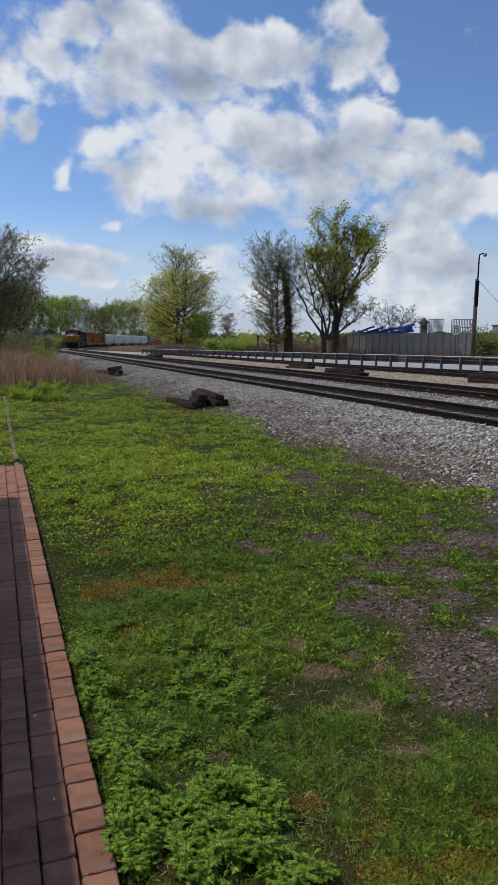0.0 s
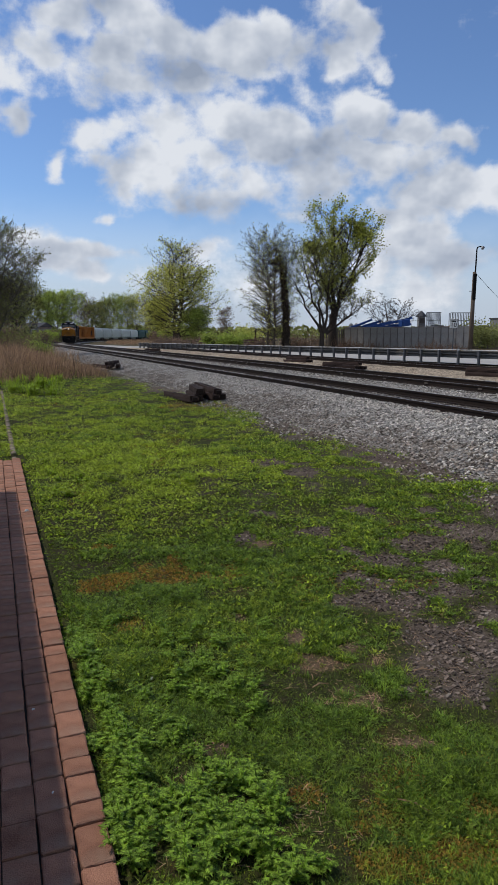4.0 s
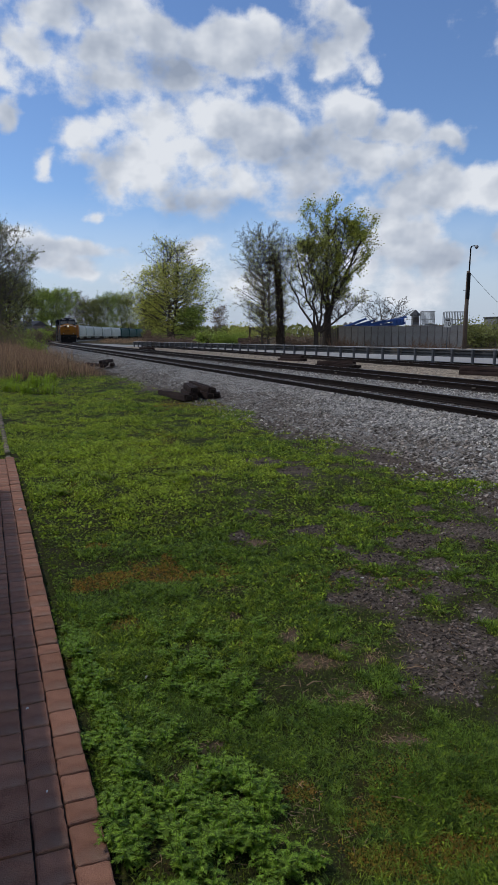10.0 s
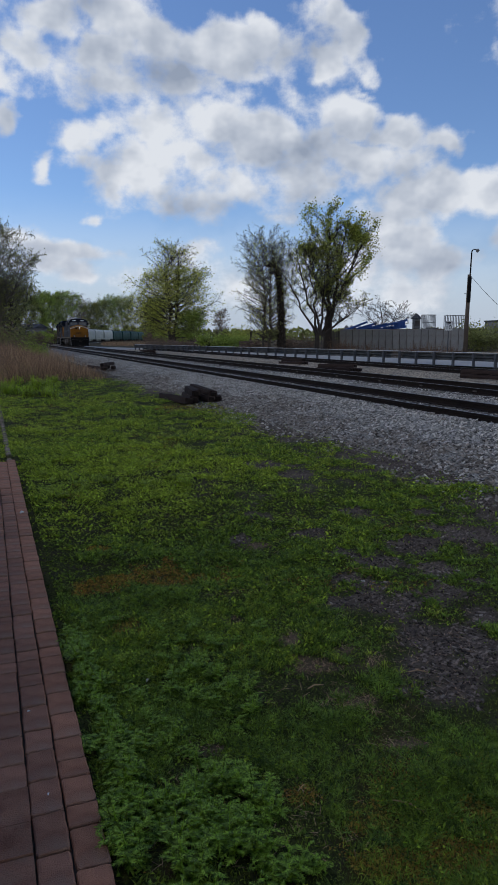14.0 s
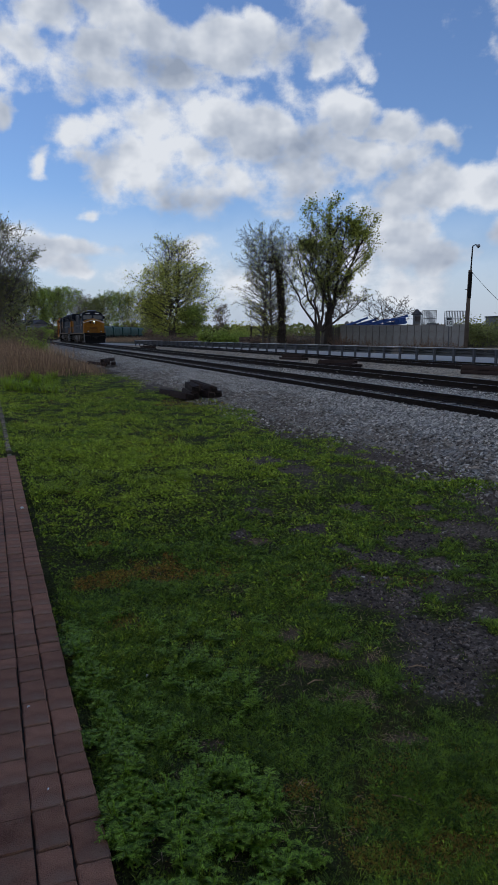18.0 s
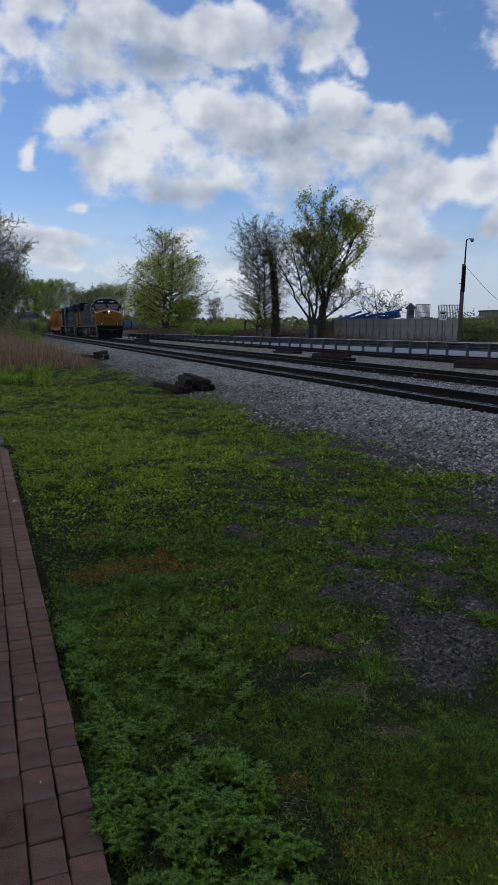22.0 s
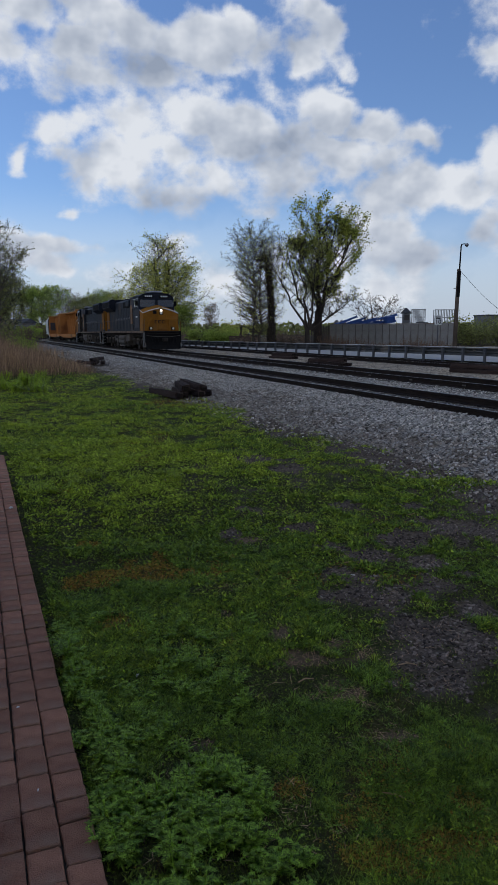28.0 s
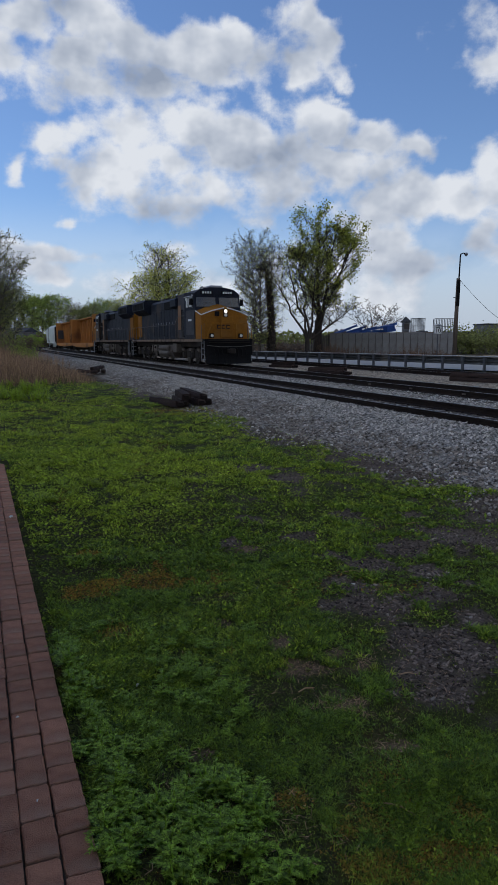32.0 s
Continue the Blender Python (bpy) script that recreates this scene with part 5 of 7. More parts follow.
def hopper_car(paint, label):
    base = thing("hopper_car", Matrix(), label, "rail car", "freight train")
    L = HOP_LEN
    wheels = bogie(base, L / 2 - 2.4, 2, 1.78, False) + bogie(base, -L / 2 + 2.4, 2, 1.78, False)
    body = Solid()
    h = L / 2 - 1.2
    out = [(-1.42, 1.35), (-1.52, 1.9), (-1.55, 3.2), (-1.5, 4.0), (-1.2, 4.45), (-0.5, 4.6), (0.5, 4.6), (1.2, 4.45), (1.5, 4.0), (1.55, 3.2), (1.52, 1.9), (1.42, 1.35)]
    body.prism(out, "x", -h, h)
    part("body", body, paint, base)
    for x in np.linspace(-h + 0.05, h - 0.05, 7):
        s = Solid()
        s.prism([(y * 1.02, z + 0.01) for y, z in out], "x", x - 0.06, x + 0.06)
        part("side_rib", s, paint, base)
    part("roof_walk", Solid().box((0, 0, 4.68), (L - 1.4, 0.6, 0.05)), GREY_METAL, base)
    for k in range(4):
        part("roof_hatch", Solid().box((-5.4 + k * 3.6, 0.55, 4.66), (1.6, 0.5, 0.12), 0.03), paint, base)
    part("side_sill", Solid().box((0, -1.45, 1.28), (L - 0.8, 0.12, 0.25), 0.01).box((0, 1.45, 1.28), (L - 0.8, 0.12, 0.25), 0.01), paint, base)
    for x in (-3.4, 0, 3.4):
        s = Solid()
        s.prism([(x - 1.6, 1.35), (x + 1.6, 1.35), (x + 0.45, 0.45), (x - 0.45, 0.45)], "y", -1.1, 1.1)
        part("discharge_bay", s, paint, base)
    for end in (-1, 1):
        part("coupler", Solid().box((end * (L / 2 - 0.25), 0, 0.88), (0.6, 0.28, 0.26), 0.05), UNDER, base)
        part("end_platform", Solid().box((end * (L / 2 - 0.5), 0, 1.2), (0.7, 2.9, 0.1)), UNDER, base)
        part("end_ladder", Solid().box((end * (h + 0.12), -1.3, 2.7), (0.05, 0.4, 2.9)), UNDER, base)
    return base, wheels


TRAIN = []


def make_train():
    at = 0.0
    a, w = locomotive("leading diesel locomotive, dark blue and golden yellow, headlight lit")
    TRAIN.append((a, w, at, LOCO_LEN, False))
    at += LOCO_LEN
    b = copy_thing(a, Matrix())
    b["label"] = "trailing diesel locomotive, grimy dark blue and grey, facing backwards"
    for ch in b.children_recursive:
        if ch.name.split(".")[0] == "headlight":
            ch.data = ch.data.copy()
            ch.data.materials[0] = GLASS
    TRAIN.append((b, [c for c in b.children if c.name.startswith("wheelset")], at, LOCO_LEN, True))
    at += LOCO_LEN
    c, w = centerbeam_car()
    TRAIN.append((c, w, at, BEAM_LEN, False))
    at += BEAM_LEN
    d = copy_thing(c, Matrix())
    part("graffiti", Solid().box((-BEAM_LEN / 2 + 0.97, -0.3, 2.7), (0.02, 1.7, 1.5), 0.008), GRAFFITI, d, "dark sprayed graffiti")
    TRAIN.append((d, [q for q in d.children if q.name.startswith("wheelset")], at, BEAM_LEN, False))
    at += BEAM_LEN
    e, w = hopper_car(HOPPER_WHITE, "pale grey covered hopper car with ribbed rounded sides")
    TRAIN.append((e, w, at, HOP_LEN, False))
    at += HOP_LEN
    for k in range(4):
        q = copy_thing(e, Matrix())
        TRAIN.append((q, [], at, HOP_LEN, False))
        at += HOP_LEN
    g, w = hopper_car(HOPPER_GREEN, "dark green covered hopper car with ribbed sides")
    TRAIN.append((g, w, at, HOP_LEN, False))
    at += HOP_LEN
    for k in range(5):
        q = copy_thing(g, Matrix())
        TRAIN.append((q, [], at, HOP_LEN, False))
        at += HOP_LEN


make_train()


def train_at(t):
    """How far the leading coupler stands beyond the reference point, in metres."""
    return 141.379 - 4.66123 * t + 0.0824582 * t**2 - 0.00526698 * t**3 + 0.0000919640 * t**4


def car_pose(front, length, back):
    a, b = along(front + 0.2 * length), along(front + 0.8 * length)
    way = math.degrees(math.atan2(a[1] - b[1], a[0] - b[0])) + (180 if back else 0)
    return pose((a[0] + b[0]) / 2, (a[1] + b[1]) / 2, RAIL_TOP, 0, 0, way)


def motions():
    times = [t * 1.0 for t in range(33)]
    for ob, wheels, at, length, back in TRAIN:
        walk(ob, [(t, car_pose(train_at(t) + at, length, back)) for t in times])
    # the wheels of the engines and of the flatcars roll
    fine = [k * 0.15 for k in range(214)]
    for ob, wheels, at, length, back in TRAIN[:4]:
        for w in wheels:
            r = w.location.z
            x = w.location.x
            sign = -1 if back else 1
            turns = [(train_at(0) - train_at(min(t, 32.0))) / r for t in fine]
            walk(w, [(min(t, 32.0), Matrix.Translation((x, 0, r)) @ Matrix.Rotation(sign * a, 4, "Y")) for t, a in zip(fine, turns)])
    walk(clouds, [(0, pose(0, 0, 0, 0, 0, 0)), (16, pose(0, 0, 0, 0, 0, 1.05)), (32, pose(0, 0, 0, 0, 0, 2.1))])
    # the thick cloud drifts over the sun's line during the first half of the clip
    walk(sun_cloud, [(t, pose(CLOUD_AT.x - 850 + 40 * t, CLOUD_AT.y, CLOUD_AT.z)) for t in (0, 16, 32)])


# ---- trees ----
def rand_way(rng, d, spread):
    """A way that leans off d by about spread radians."""
    u = d.orthogonal().normalized()
    w = d.cross(u)
    a = rng.uniform(0, 2 * math.pi)
    return (d * math.cos(spread) + (u * math.cos(a) + w * math.sin(a)) * math.sin(spread)).normalized()


def grow(solid, tips, rng, p, d, length, r, level, top, up, wiggle, split, shrink, spread):
    """A limb of a few joints, then its branches."""
    n = 5 if level == 0 else 4 if level == 1 else 3
    pts, rad = [p], [r]
    q, w = p.copy(), d.copy()
    for i in range(n):
        w = (rand_way(rng, w, wiggle * rng.random() * (0.5 if level == 0 else 1.3)) + Vector((0, 0, up))).normalized()
        q = q + w * (length / n)
        pts.append(q.copy())
        rad.append(r * (1 - (0.5 if level < top else 0.75) * (i + 1) / n))
    solid.tube(pts, rad, (8, 6, 5, 4, 3, 3, 3)[level], False)
    if level >= top - 1:
        tips.append((pts[-1], w))
    if level >= top:
        tips.append((pts[1], w))
        return
    for k in range(rng.randint(*split)):
        j = rng.randint(1, n) if level else rng.randint(2, n)
        grow(solid, tips, rng, pts[j], rand_way(rng, w, spread * rng.uniform(0.6, 1.25)), length * shrink * rng.uniform(0.7, 1.2), rad[j] * 0.6, level + 1, top, up, wiggle, split, shrink, spread)
    grow(solid, tips, rng, pts[-1], w, length * shrink * 1.05, rad[-1] * 0.85, level + 1, top, up, wiggle, split, shrink, spread)


def leaves(tips, rng, per, reach, size, low=0.0):
    """Small bent leaf clusters round the twig ends."""
    v, f = [], []
    for p, d in tips:
        if p.z < low:
            continue
        for k in range(per if per >= 1 else (1 if rng.random() < per else 0)):
            c = p + Vector((rng.gauss(0, reach), rng.gauss(0, reach), rng.gauss(0, reach * 0.8)))
            a = Vector((rng.gauss(0, 1), rng.gauss(0, 1), rng.gauss(0, 0.7))).normalized()
            b = a.orthogonal().normalized()
            s = size * rng.uniform(0.6, 1.4)
            k0 = len(v)
            v += [tuple(c - a * s), tuple(c + b * s * 0.55), tuple(c + a * s), tuple(c - b * s * 0.55 + a.cross(b) * s * 0.4)]
            f.append((k0, k0 + 1, k0 + 2, k0 + 3))
    return v, f


def place(px, z):
    """A point z metres ahead, px off the middle of a picture 1200 deep."""
    return px / 1200 * z, z


ENVELOPE = {
    "cone": lambda t: (1.15 - t) ** 0.75 * min(1.0, 0.45 + t * 2.2),
    "tall": lambda t: max(0.25, 1 - abs(t - 0.5) ** 1.6 * 2.3),
    "round": lambda t: max(0.2, math.sqrt(max(0.0, 1 - (1.75 * (t - 0.45)) ** 2))),
    "bare": lambda t: max(0.3, 1 - 0.6 * abs(t - 0.55)),
}


def leader(wood, spots, rng, foot, top, r, width, shape, low, limbs, subs, twigs, rise, thin):
    """A stem from foot to top with limbs that fill an envelope; spots collects the twig ends."""
    n = 8
    pts = [foot.lerp(top, k / n) + Vector((rng.gauss(0, 1), rng.gauss(0, 1), 0)) * (0.012 * (top - foot).length if 0 < k < n else 0) for k in range(n + 1)]
    rad = [r * (1 - 0.93 * (k / n) ** 0.9) + 0.012 for k in range(n + 1)]
    rad[0] *= 1.25
    wood.tube(pts, rad, 8, False)
    env = ENVELOPE[shape]
    for k in range(limbs):
        t = low + (1 - low) * ((k + rng.random()) / limbs) ** 0.9
        q = min(n - 1, int(t * n))
        p = pts[q].lerp(pts[q + 1], t * n - q)
        a = k * 2.4 + rng.uniform(-0.5, 0.5)
        out = Vector((math.cos(a), math.sin(a), 0))
        ln = max(0.4, width / 2 * env((t - low) / (1 - low)) * rng.uniform(0.65, 1.12))
        d = (out + Vector((0, 0, rise * rng.uniform(0.5, 1.4) + 0.5 * t))).normalized()
        limb = [p]
        for j in range(4):
            d = (rand_way(rng, d, 0.22 * rng.random()) + Vector((0, 0, 0.05))).normalized()
            limb.append(limb[-1] + d * ln / 4 * 1.15)
        lr = min(rad[q] * 0.55, 0.022 * ln + 0.012)
        wood.tube(limb, [lr, lr * 0.75, lr * 0.55, lr * 0.35, thin], 4, False)
        for m in range(subs):
            u = 0.22 + 0.78 * (m + rng.random()) / subs
            i = min(3, int(u * 4))
            sp = limb[i].lerp(limb[i + 1], u * 4 - i)
            sd = rand_way(rng, (limb[i + 1] - limb[i]).normalized(), rng.uniform(0.5, 1.0))
            sl = max(0.25, ln * 0.42 * (1.15 - 0.65 * u) * rng.uniform(0.6, 1.2))
            mid = sp + sd * sl * 0.5
            sd2 = (rand_way(rng, sd, 0.3) + Vector((0, 0, 0.12))).normalized()
            end = mid + sd2 * sl * 0.5
            wood.tube([sp, mid, end], [max(thin, lr * 0.35), thin * 1.3, thin * 0.7], 3, False)
            spots.append(end)
            for w in range(twigs):
                o = sp.lerp(mid, rng.random()) if w % 2 else mid.lerp(end, rng.random())
                e = o + rand_way(rng, sd2, rng.uniform(0.4, 1.0)) * sl * rng.uniform(0.3, 0.6)
                wood.tube([o, e], [thin, thin * 0.5], 3, False)
                spots.append(e)
                spots.append(o.lerp(e, 0.5))


def shaped_tree(px, z, height, width, r, seed, bark, leaf, label, shape="round", low=0.25, limbs=60, subs=6, twigs=3, per=2.0, size=0.1, reach=0.15, rise=0.6, stems=((0, 0, 1),), thin=0.012, group="", leaf_low=0.0, leaf_high=2.0, fork=0.0, clumps=False):
    """stems: for each, the lean of its top across and along, and its share of the height."""
    rng = random.Random(seed)
    x, y = place(px - 441, z)
    base = thing("tree", pose(x, y, ground_z(x, y) - 0.1), label, "tree", group)
    wood, spots = Solid(), []
    root = Vector((0, 0, 0))
    if fork:
        wood.tube([root, Vector((0, 0, fork * 0.5)), Vector((0, 0, fork + 0.2))], [r * 1.5, r * 1.15, r * 1.05], 9, False)
        root = Vector((0, 0, fork))
    for i, (lx, ly, share) in enumerate(stems):
        top = Vector((lx, ly, height * share))
        leader(wood, spots, rng, root + Vector((0.1 * i, 0, 0)) if fork else Vector((r * 1.8 * i, 0, 0)), top, r * (0.6 if fork else 1), width * (0.62 if len(stems) > 1 and fork else 1), shape, low, max(8, limbs // len(stems)), subs, twigs, rise, thin)
    ob = new("trunk", mesh_of("trunk", wood, bark, True))
    ob.parent = base
    if leaf:
        v, f = [], []
        for p in spots:
            if p.z < leaf_low * height or p.z > leaf_high * height and rng.random() < 0.85:
                continue
            if clumps and noise.noise(p * (8.5 / width) + Vector((seed, 0, 0))) < 0.0:
                continue
            count = int(per) + (1 if rng.random() < per % 1 else 0)
            for k in range(count):
                c = p + Vector((rng.gauss(0, reach), rng.gauss(0, reach), rng.gauss(0, reach)))
                a = Vector((rng.gauss(0, 1), rng.gauss(0, 1), rng.gauss(0, 0.7))).normalized()
                b = a.orthogonal().normalized()
                s = size * rng.uniform(0.6, 1.4)
                k0 = len(v)
                v += [tuple(c - a * s), tuple(c + b * s * 0.55), tuple(c + a * s), tuple(c - b * s * 0.55 + a.cross(b) * s * 0.4)]
                f.append((k0, k0 + 1, k0 + 2, k0 + 3))
        me = bpy.data.meshes.new("crown")
        me.from_pydata(v, [], f)
        me.materials.append(leaf)
        tagged(new("crown", me), kind="stuff").parent = base
    return base


def big_trees():
    shaped_tree(592, 82, 16.2, 15.5, 0.42, 11, BARK_DARK, LEAF_GREEN, "tall young-leaved green tree behind the road", "tall", 0.16, 120, 7, 4, 3.5, 0.125, 0.26, 0.75, leaf_low=0.30, clumps=True, stems=((-0.2, 0, 1.0), (4.0, 0.4, 0.84), (1.9, -0.6, 0.88), (-2.6, 0.3, 0.72)), fork=4.2)
    shaped_tree(573, 78, 11.6, 8.6, 0.24, 29, BARK_DARK, LEAF_GREEN, "dark many-limbed tree just coming into leaf", "bare", 0.2, 132, 8, 6, 0.35, 0.07, 0.14, 0.45, stems=((-4.4, 0.5, 0.86), (-2.6, -1, 1.0), (-1.0, 1.2, 0.97), (0.8, -0.6, 0.86), (3.0, 0.8, 0.66), (4.6, -0.5, 0.46)), fork=2.2, thin=0.012, leaf_low=0.45)
    for px, h, wd, sd in ((480, 12.4, 7.4, 31), (491, 11.8, 7.0, 37)):
        shaped_tree(px, 80, h, wd, 0.15, sd, BARK, LEAF_YELLOW, "slender bare tree with the first pale leaves", "bare", 0.10, 104, 9, 6, 0.3, 0.06, 0.1, 0.25, group="slender trees", thin=0.009)
    shaped_tree(318, 122, 17.4, 16.5, 0.36, 47, BARK, LEAF_YELLOW, "broad yellow-green tree beside the curve", "cone", 0.09, 130, 9, 5, 2.1, 0.135, 0.36, 0.22, stems=((-0.6, 0, 1), (1.5, 0.6, 0.96)), thin=0.012, leaf_high=0.8)
    shaped_tree(356, 118, 5.2, 6.0, 0.16, 48, BARK, LEAF_FRESH, "fresh green small tree under a taller one", "round", 0.12, 40, 6, 3, 2.6, 0.12, 0.2, thin=0.02)
    shaped_tree(-4, 66, 11.9, 11.4, 0.30, 53, BARK_GREY, LEAF_OLIVE, "large bare grey tree with sparse olive leaves", "round", 0.14, 190, 9, 6, 0.5, 0.07, 0.14, 0.35, stems=((-3.2, 0.5, 0.9), (-1.4, -0.6, 0.98), (0.6, 0.8, 1.0), (2.3, -0.4, 0.92), (3.9, 0.5, 0.74)), fork=1.6, thin=0.010)
    shaped_tree(-70, 62, 12.2, 9.0, 0.32, 54, BARK, LEAF_OLIVE, "bare grey tree at the far end of the walk", "bare", 0.10, 70, 6, 3, 0.5, 0.07, 0.12, 0.6, stems=((-2.5, 0.5, 0.9), (0.3, -0.6, 1.0), (2.6, 0.8, 0.9)), fork=1.6, thin=0.013)
    shaped_tree(40, 90, 8.4, 7.5, 0.2, 59, BARK_DARK, LEAF_OLIVE, "small olive tree among the brush", "round", 0.08, 54, 6, 3, 1.8, 0.11, 0.2, thin=0.018)
    shaped_tree(692, 90, 5.8, 7.4, 0.16, 71, BARK_DARK, None, "low crooked leafless tree behind the sheet wall", "bare", 0.2, 60, 6, 3, 0, 0.1, 0.1, 0.2, stems=((-2.8, 0, 0.85), (-0.8, 0.3, 1.0), (1.6, 0, 0.95), (3.0, 0.3, 0.75)), fork=1.8, thin=0.018)
    # trees along the curve, farther off: offset, height, width, distance, kind
    far = [(88, 16, 15, 250, 0), (108, 17, 16, 262, 0), (130, 17.5, 17, 270, 0), (148, 19, 15, 300, 2), (162, 18, 14, 330, 2), (176, 16, 15, 320, 1), (192, 19, 17, 365, 1), (206, 23, 20, 392, 0), (222, 23, 20, 402, 0), (238, 24, 20, 402, 3), (252, 23, 19, 405, 3), (60, 18, 15, 240, 1), (30, 18, 15, 230, 0), (276, 16, 10, 270, 2), (288, 13, 10, 225, 1), (404, 13, 9, 300, 2), (0, 19, 14, 220, 1), (296, 15, 12, 260, 0)]
    kinds = [(LEAF_FRESH, BARK, 2.2, "fresh green tree beyond the railway curve"), (LEAF_OLIVE, BARK_DARK, 2.0, "dull olive tree beyond the railway curve"), (LEAF_BUD, BARK_GREY, 0.5, "bare brownish tree in bud beyond the curve"), (LEAF_YELLOW, BARK, 2.0, "yellow-green tree beyond the railway curve")]
    for i, (px, h, w, z, k) in enumerate(far):
        leaf, bark, per, label = kinds[k]
        shaped_tree(px, z, h, w * 1.35, 0.34, 100 + i, bark, leaf, label, "round", 0.08, 56, 6, 3, per * 1.2, 0.22, 0.55, 0.5, stems=((-0.16 * w, 0, 0.9), (0.14 * w, 0.5, 1.0)), fork=0.1 * h, group="trees beyond the curve", thin=0.035)


big_trees()


def ivy_trunk():
    x, y = place(510 - 441, 79)
    base = thing("dead_trunk", pose(x, y, ground_z(x, y) - 0.1), "thick broken trunk wrapped in dark ivy", "tree trunk")
    rng = random.Random(9)
    s = Solid()
    s.tube([(0, 0, 0), (0.05, 0, 2.5), (-0.05, 0, 5.5), (-0.35, 0, 8.3), (-0.7, 0, 10.2)], [0.42, 0.36, 0.32, 0.26, 0.16], 8)
    tips = []
    for k in range(9):
        grow(s, tips, rng, Vector((-0.6 + rng.uniform(-0.1, 0.1), 0, rng.uniform(9.0, 10.2))), Vector((rng.uniform(-1, 1), rng.uniform(-0.6, 0.6), rng.uniform(-0.1, 0.6))).normalized(), 1.5, 0.07, 3, 5, 0.02, 0.6, (3, 4), 0.6, 0.7)
    part("trunk", s, BARK_DARK, base)
    v, f = [], []
    for k in range(1900):
        z = rng.uniform(0.2, 9.6)
        a = rng.uniform(0, 6.28)
        rr = 0.40 - 0.015 * z + rng.gauss(0.05, 0.07)
        c = Vector((rr * math.cos(a) - max(0, z - 5) * 0.1, rr * math.sin(a), z))
        d = Vector((rng.gauss(0, 1), rng.gauss(0, 1), rng.gauss(0, 1))).normalized() * 0.11
        e = d.orthogonal().normalized() * 0.08
        k0 = len(v)
        v += [tuple(c - d), tuple(c + e), tuple(c + d), tuple(c - e)]
        f.append((k0, k0 + 1, k0 + 2, k0 + 3))
    me = bpy.data.meshes.new("ivy")
    me.from_pydata(v, [], f)
    me.materials.append(IVY)
    new("ivy", me).parent = base


IVY = material("dead_ivy", (0.075, 0.055, 0.04), (0.045, 0.035, 0.026), 0.8, 0, 0.8, 0, 0.1, island=0.4)
ivy_trunk()


# ---- brush and bushes ----
def bush(px, z, height, width, seed, leaf, label, count=2600, size=0.1, sticks=26, bark=BARK_DARK, depth=None, group=""):
    rng = random.Random(seed)
    x, y = place(px - 441, z)
    base = thing("bush", pose(x, y, ground_z(x, y) - 0.05), label, "bush", group)
    wood, tips = Solid(), []
    depth = depth or width * 0.6
    for k in range(sticks):
        p = Vector((rng.uniform(-0.5, 0.5) * width * 0.7, rng.uniform(-0.5, 0.5) * depth * 0.7, 0))
        d = Vector((p.x / width * 1.3 + rng.gauss(0, 0.2), rng.gauss(0, 0.25), 1)).normalized()
        grow(wood, tips, rng, p, d, height * 0.45 * rng.uniform(0.6, 1.1), 0.03, 3, 5, 0.03, 0.5, (2, 3), 0.65, 0.6)
    ob = tagged(new("stalk", mesh_of("stalk", wood, bark)), kind="stuff")
    ob.parent = base
    if leaf and count:
        v, f = leaves(tips, rng, max(1, count // max(1, len(tips))), 0.28, size)
        me = bpy.data.meshes.new("foliage")
        me.from_pydata(v, [], f)
        me.materials.append(leaf)
        tagged(new("foliage", me), kind="stuff").parent = base
    return base


bush(400, 98, 3.0, 5.5, 1, LEAF_FRESH, "bright fresh green bush beside the road", 3200, 0.13)
bush(432, 104, 3.2, 4.0, 2, LEAF_FRESH, "bright fresh green bush beside the road", 2400, 0.13)
bush(445, 112, 4.6, 5.0, 3, LEAF_YELLOW, "pale yellow-green tall bush", 2200, 0.13)
for i, (px, z, h, w) in enumerate(((345, 104, 2.2, 5), (372, 100, 1.9, 4), (300, 112, 2.0, 6), (292, 118, 2.6, 5), (465, 92, 1.9, 4), (525, 86, 2.2, 4), (545, 84, 2.6, 4), (296, 128, 2.5, 5))):
    bush(px, z, h, w, 10 + i, LEAF_BUD, "low reddish-brown brush beside the road", 1300, 0.1, 34, BARK_GREY, group="roadside brush")
for i, (px, z, h, w) in enumerate(((10, 72, 4.0, 5), (40, 78, 3.6, 5), (70, 92, 3.4, 5), (-25, 66, 4.2, 5), (22, 90, 4.5, 6))):
    bush(px, z, h, w, 30 + i, LEAF_OLIVE if i % 2 else LEAF_BUD, "tangled brush under bare trees", 2200, 0.1, 36, BARK_GREY, group="tangled brush")
for i, (px, z, h, w) in enumerate(((150, 300, 5, 12), (172, 310, 6, 12), (195, 345, 5, 12), (215, 372, 7, 13), (236, 388, 7, 14), (256, 400, 7, 14), (292, 240, 5, 10), (100, 235, 5, 10), (84, 200, 4, 8), (120, 250, 5, 10), (300, 180, 4, 8), (316, 170, 4, 8))):
    bush(px, z, h, w, 80 + i, (LEAF_OLIVE, LEAF_BUD, LEAF_FRESH)[i % 3], "dense brush beyond the railway curve", 2600, 0.3, 26, BARK_DARK, group="far brush")
bush(76, 60, 1.7, 1.7, 41, LEAF_FRESH, "small yellow-green bush near the track", 1500, 0.07, 16)
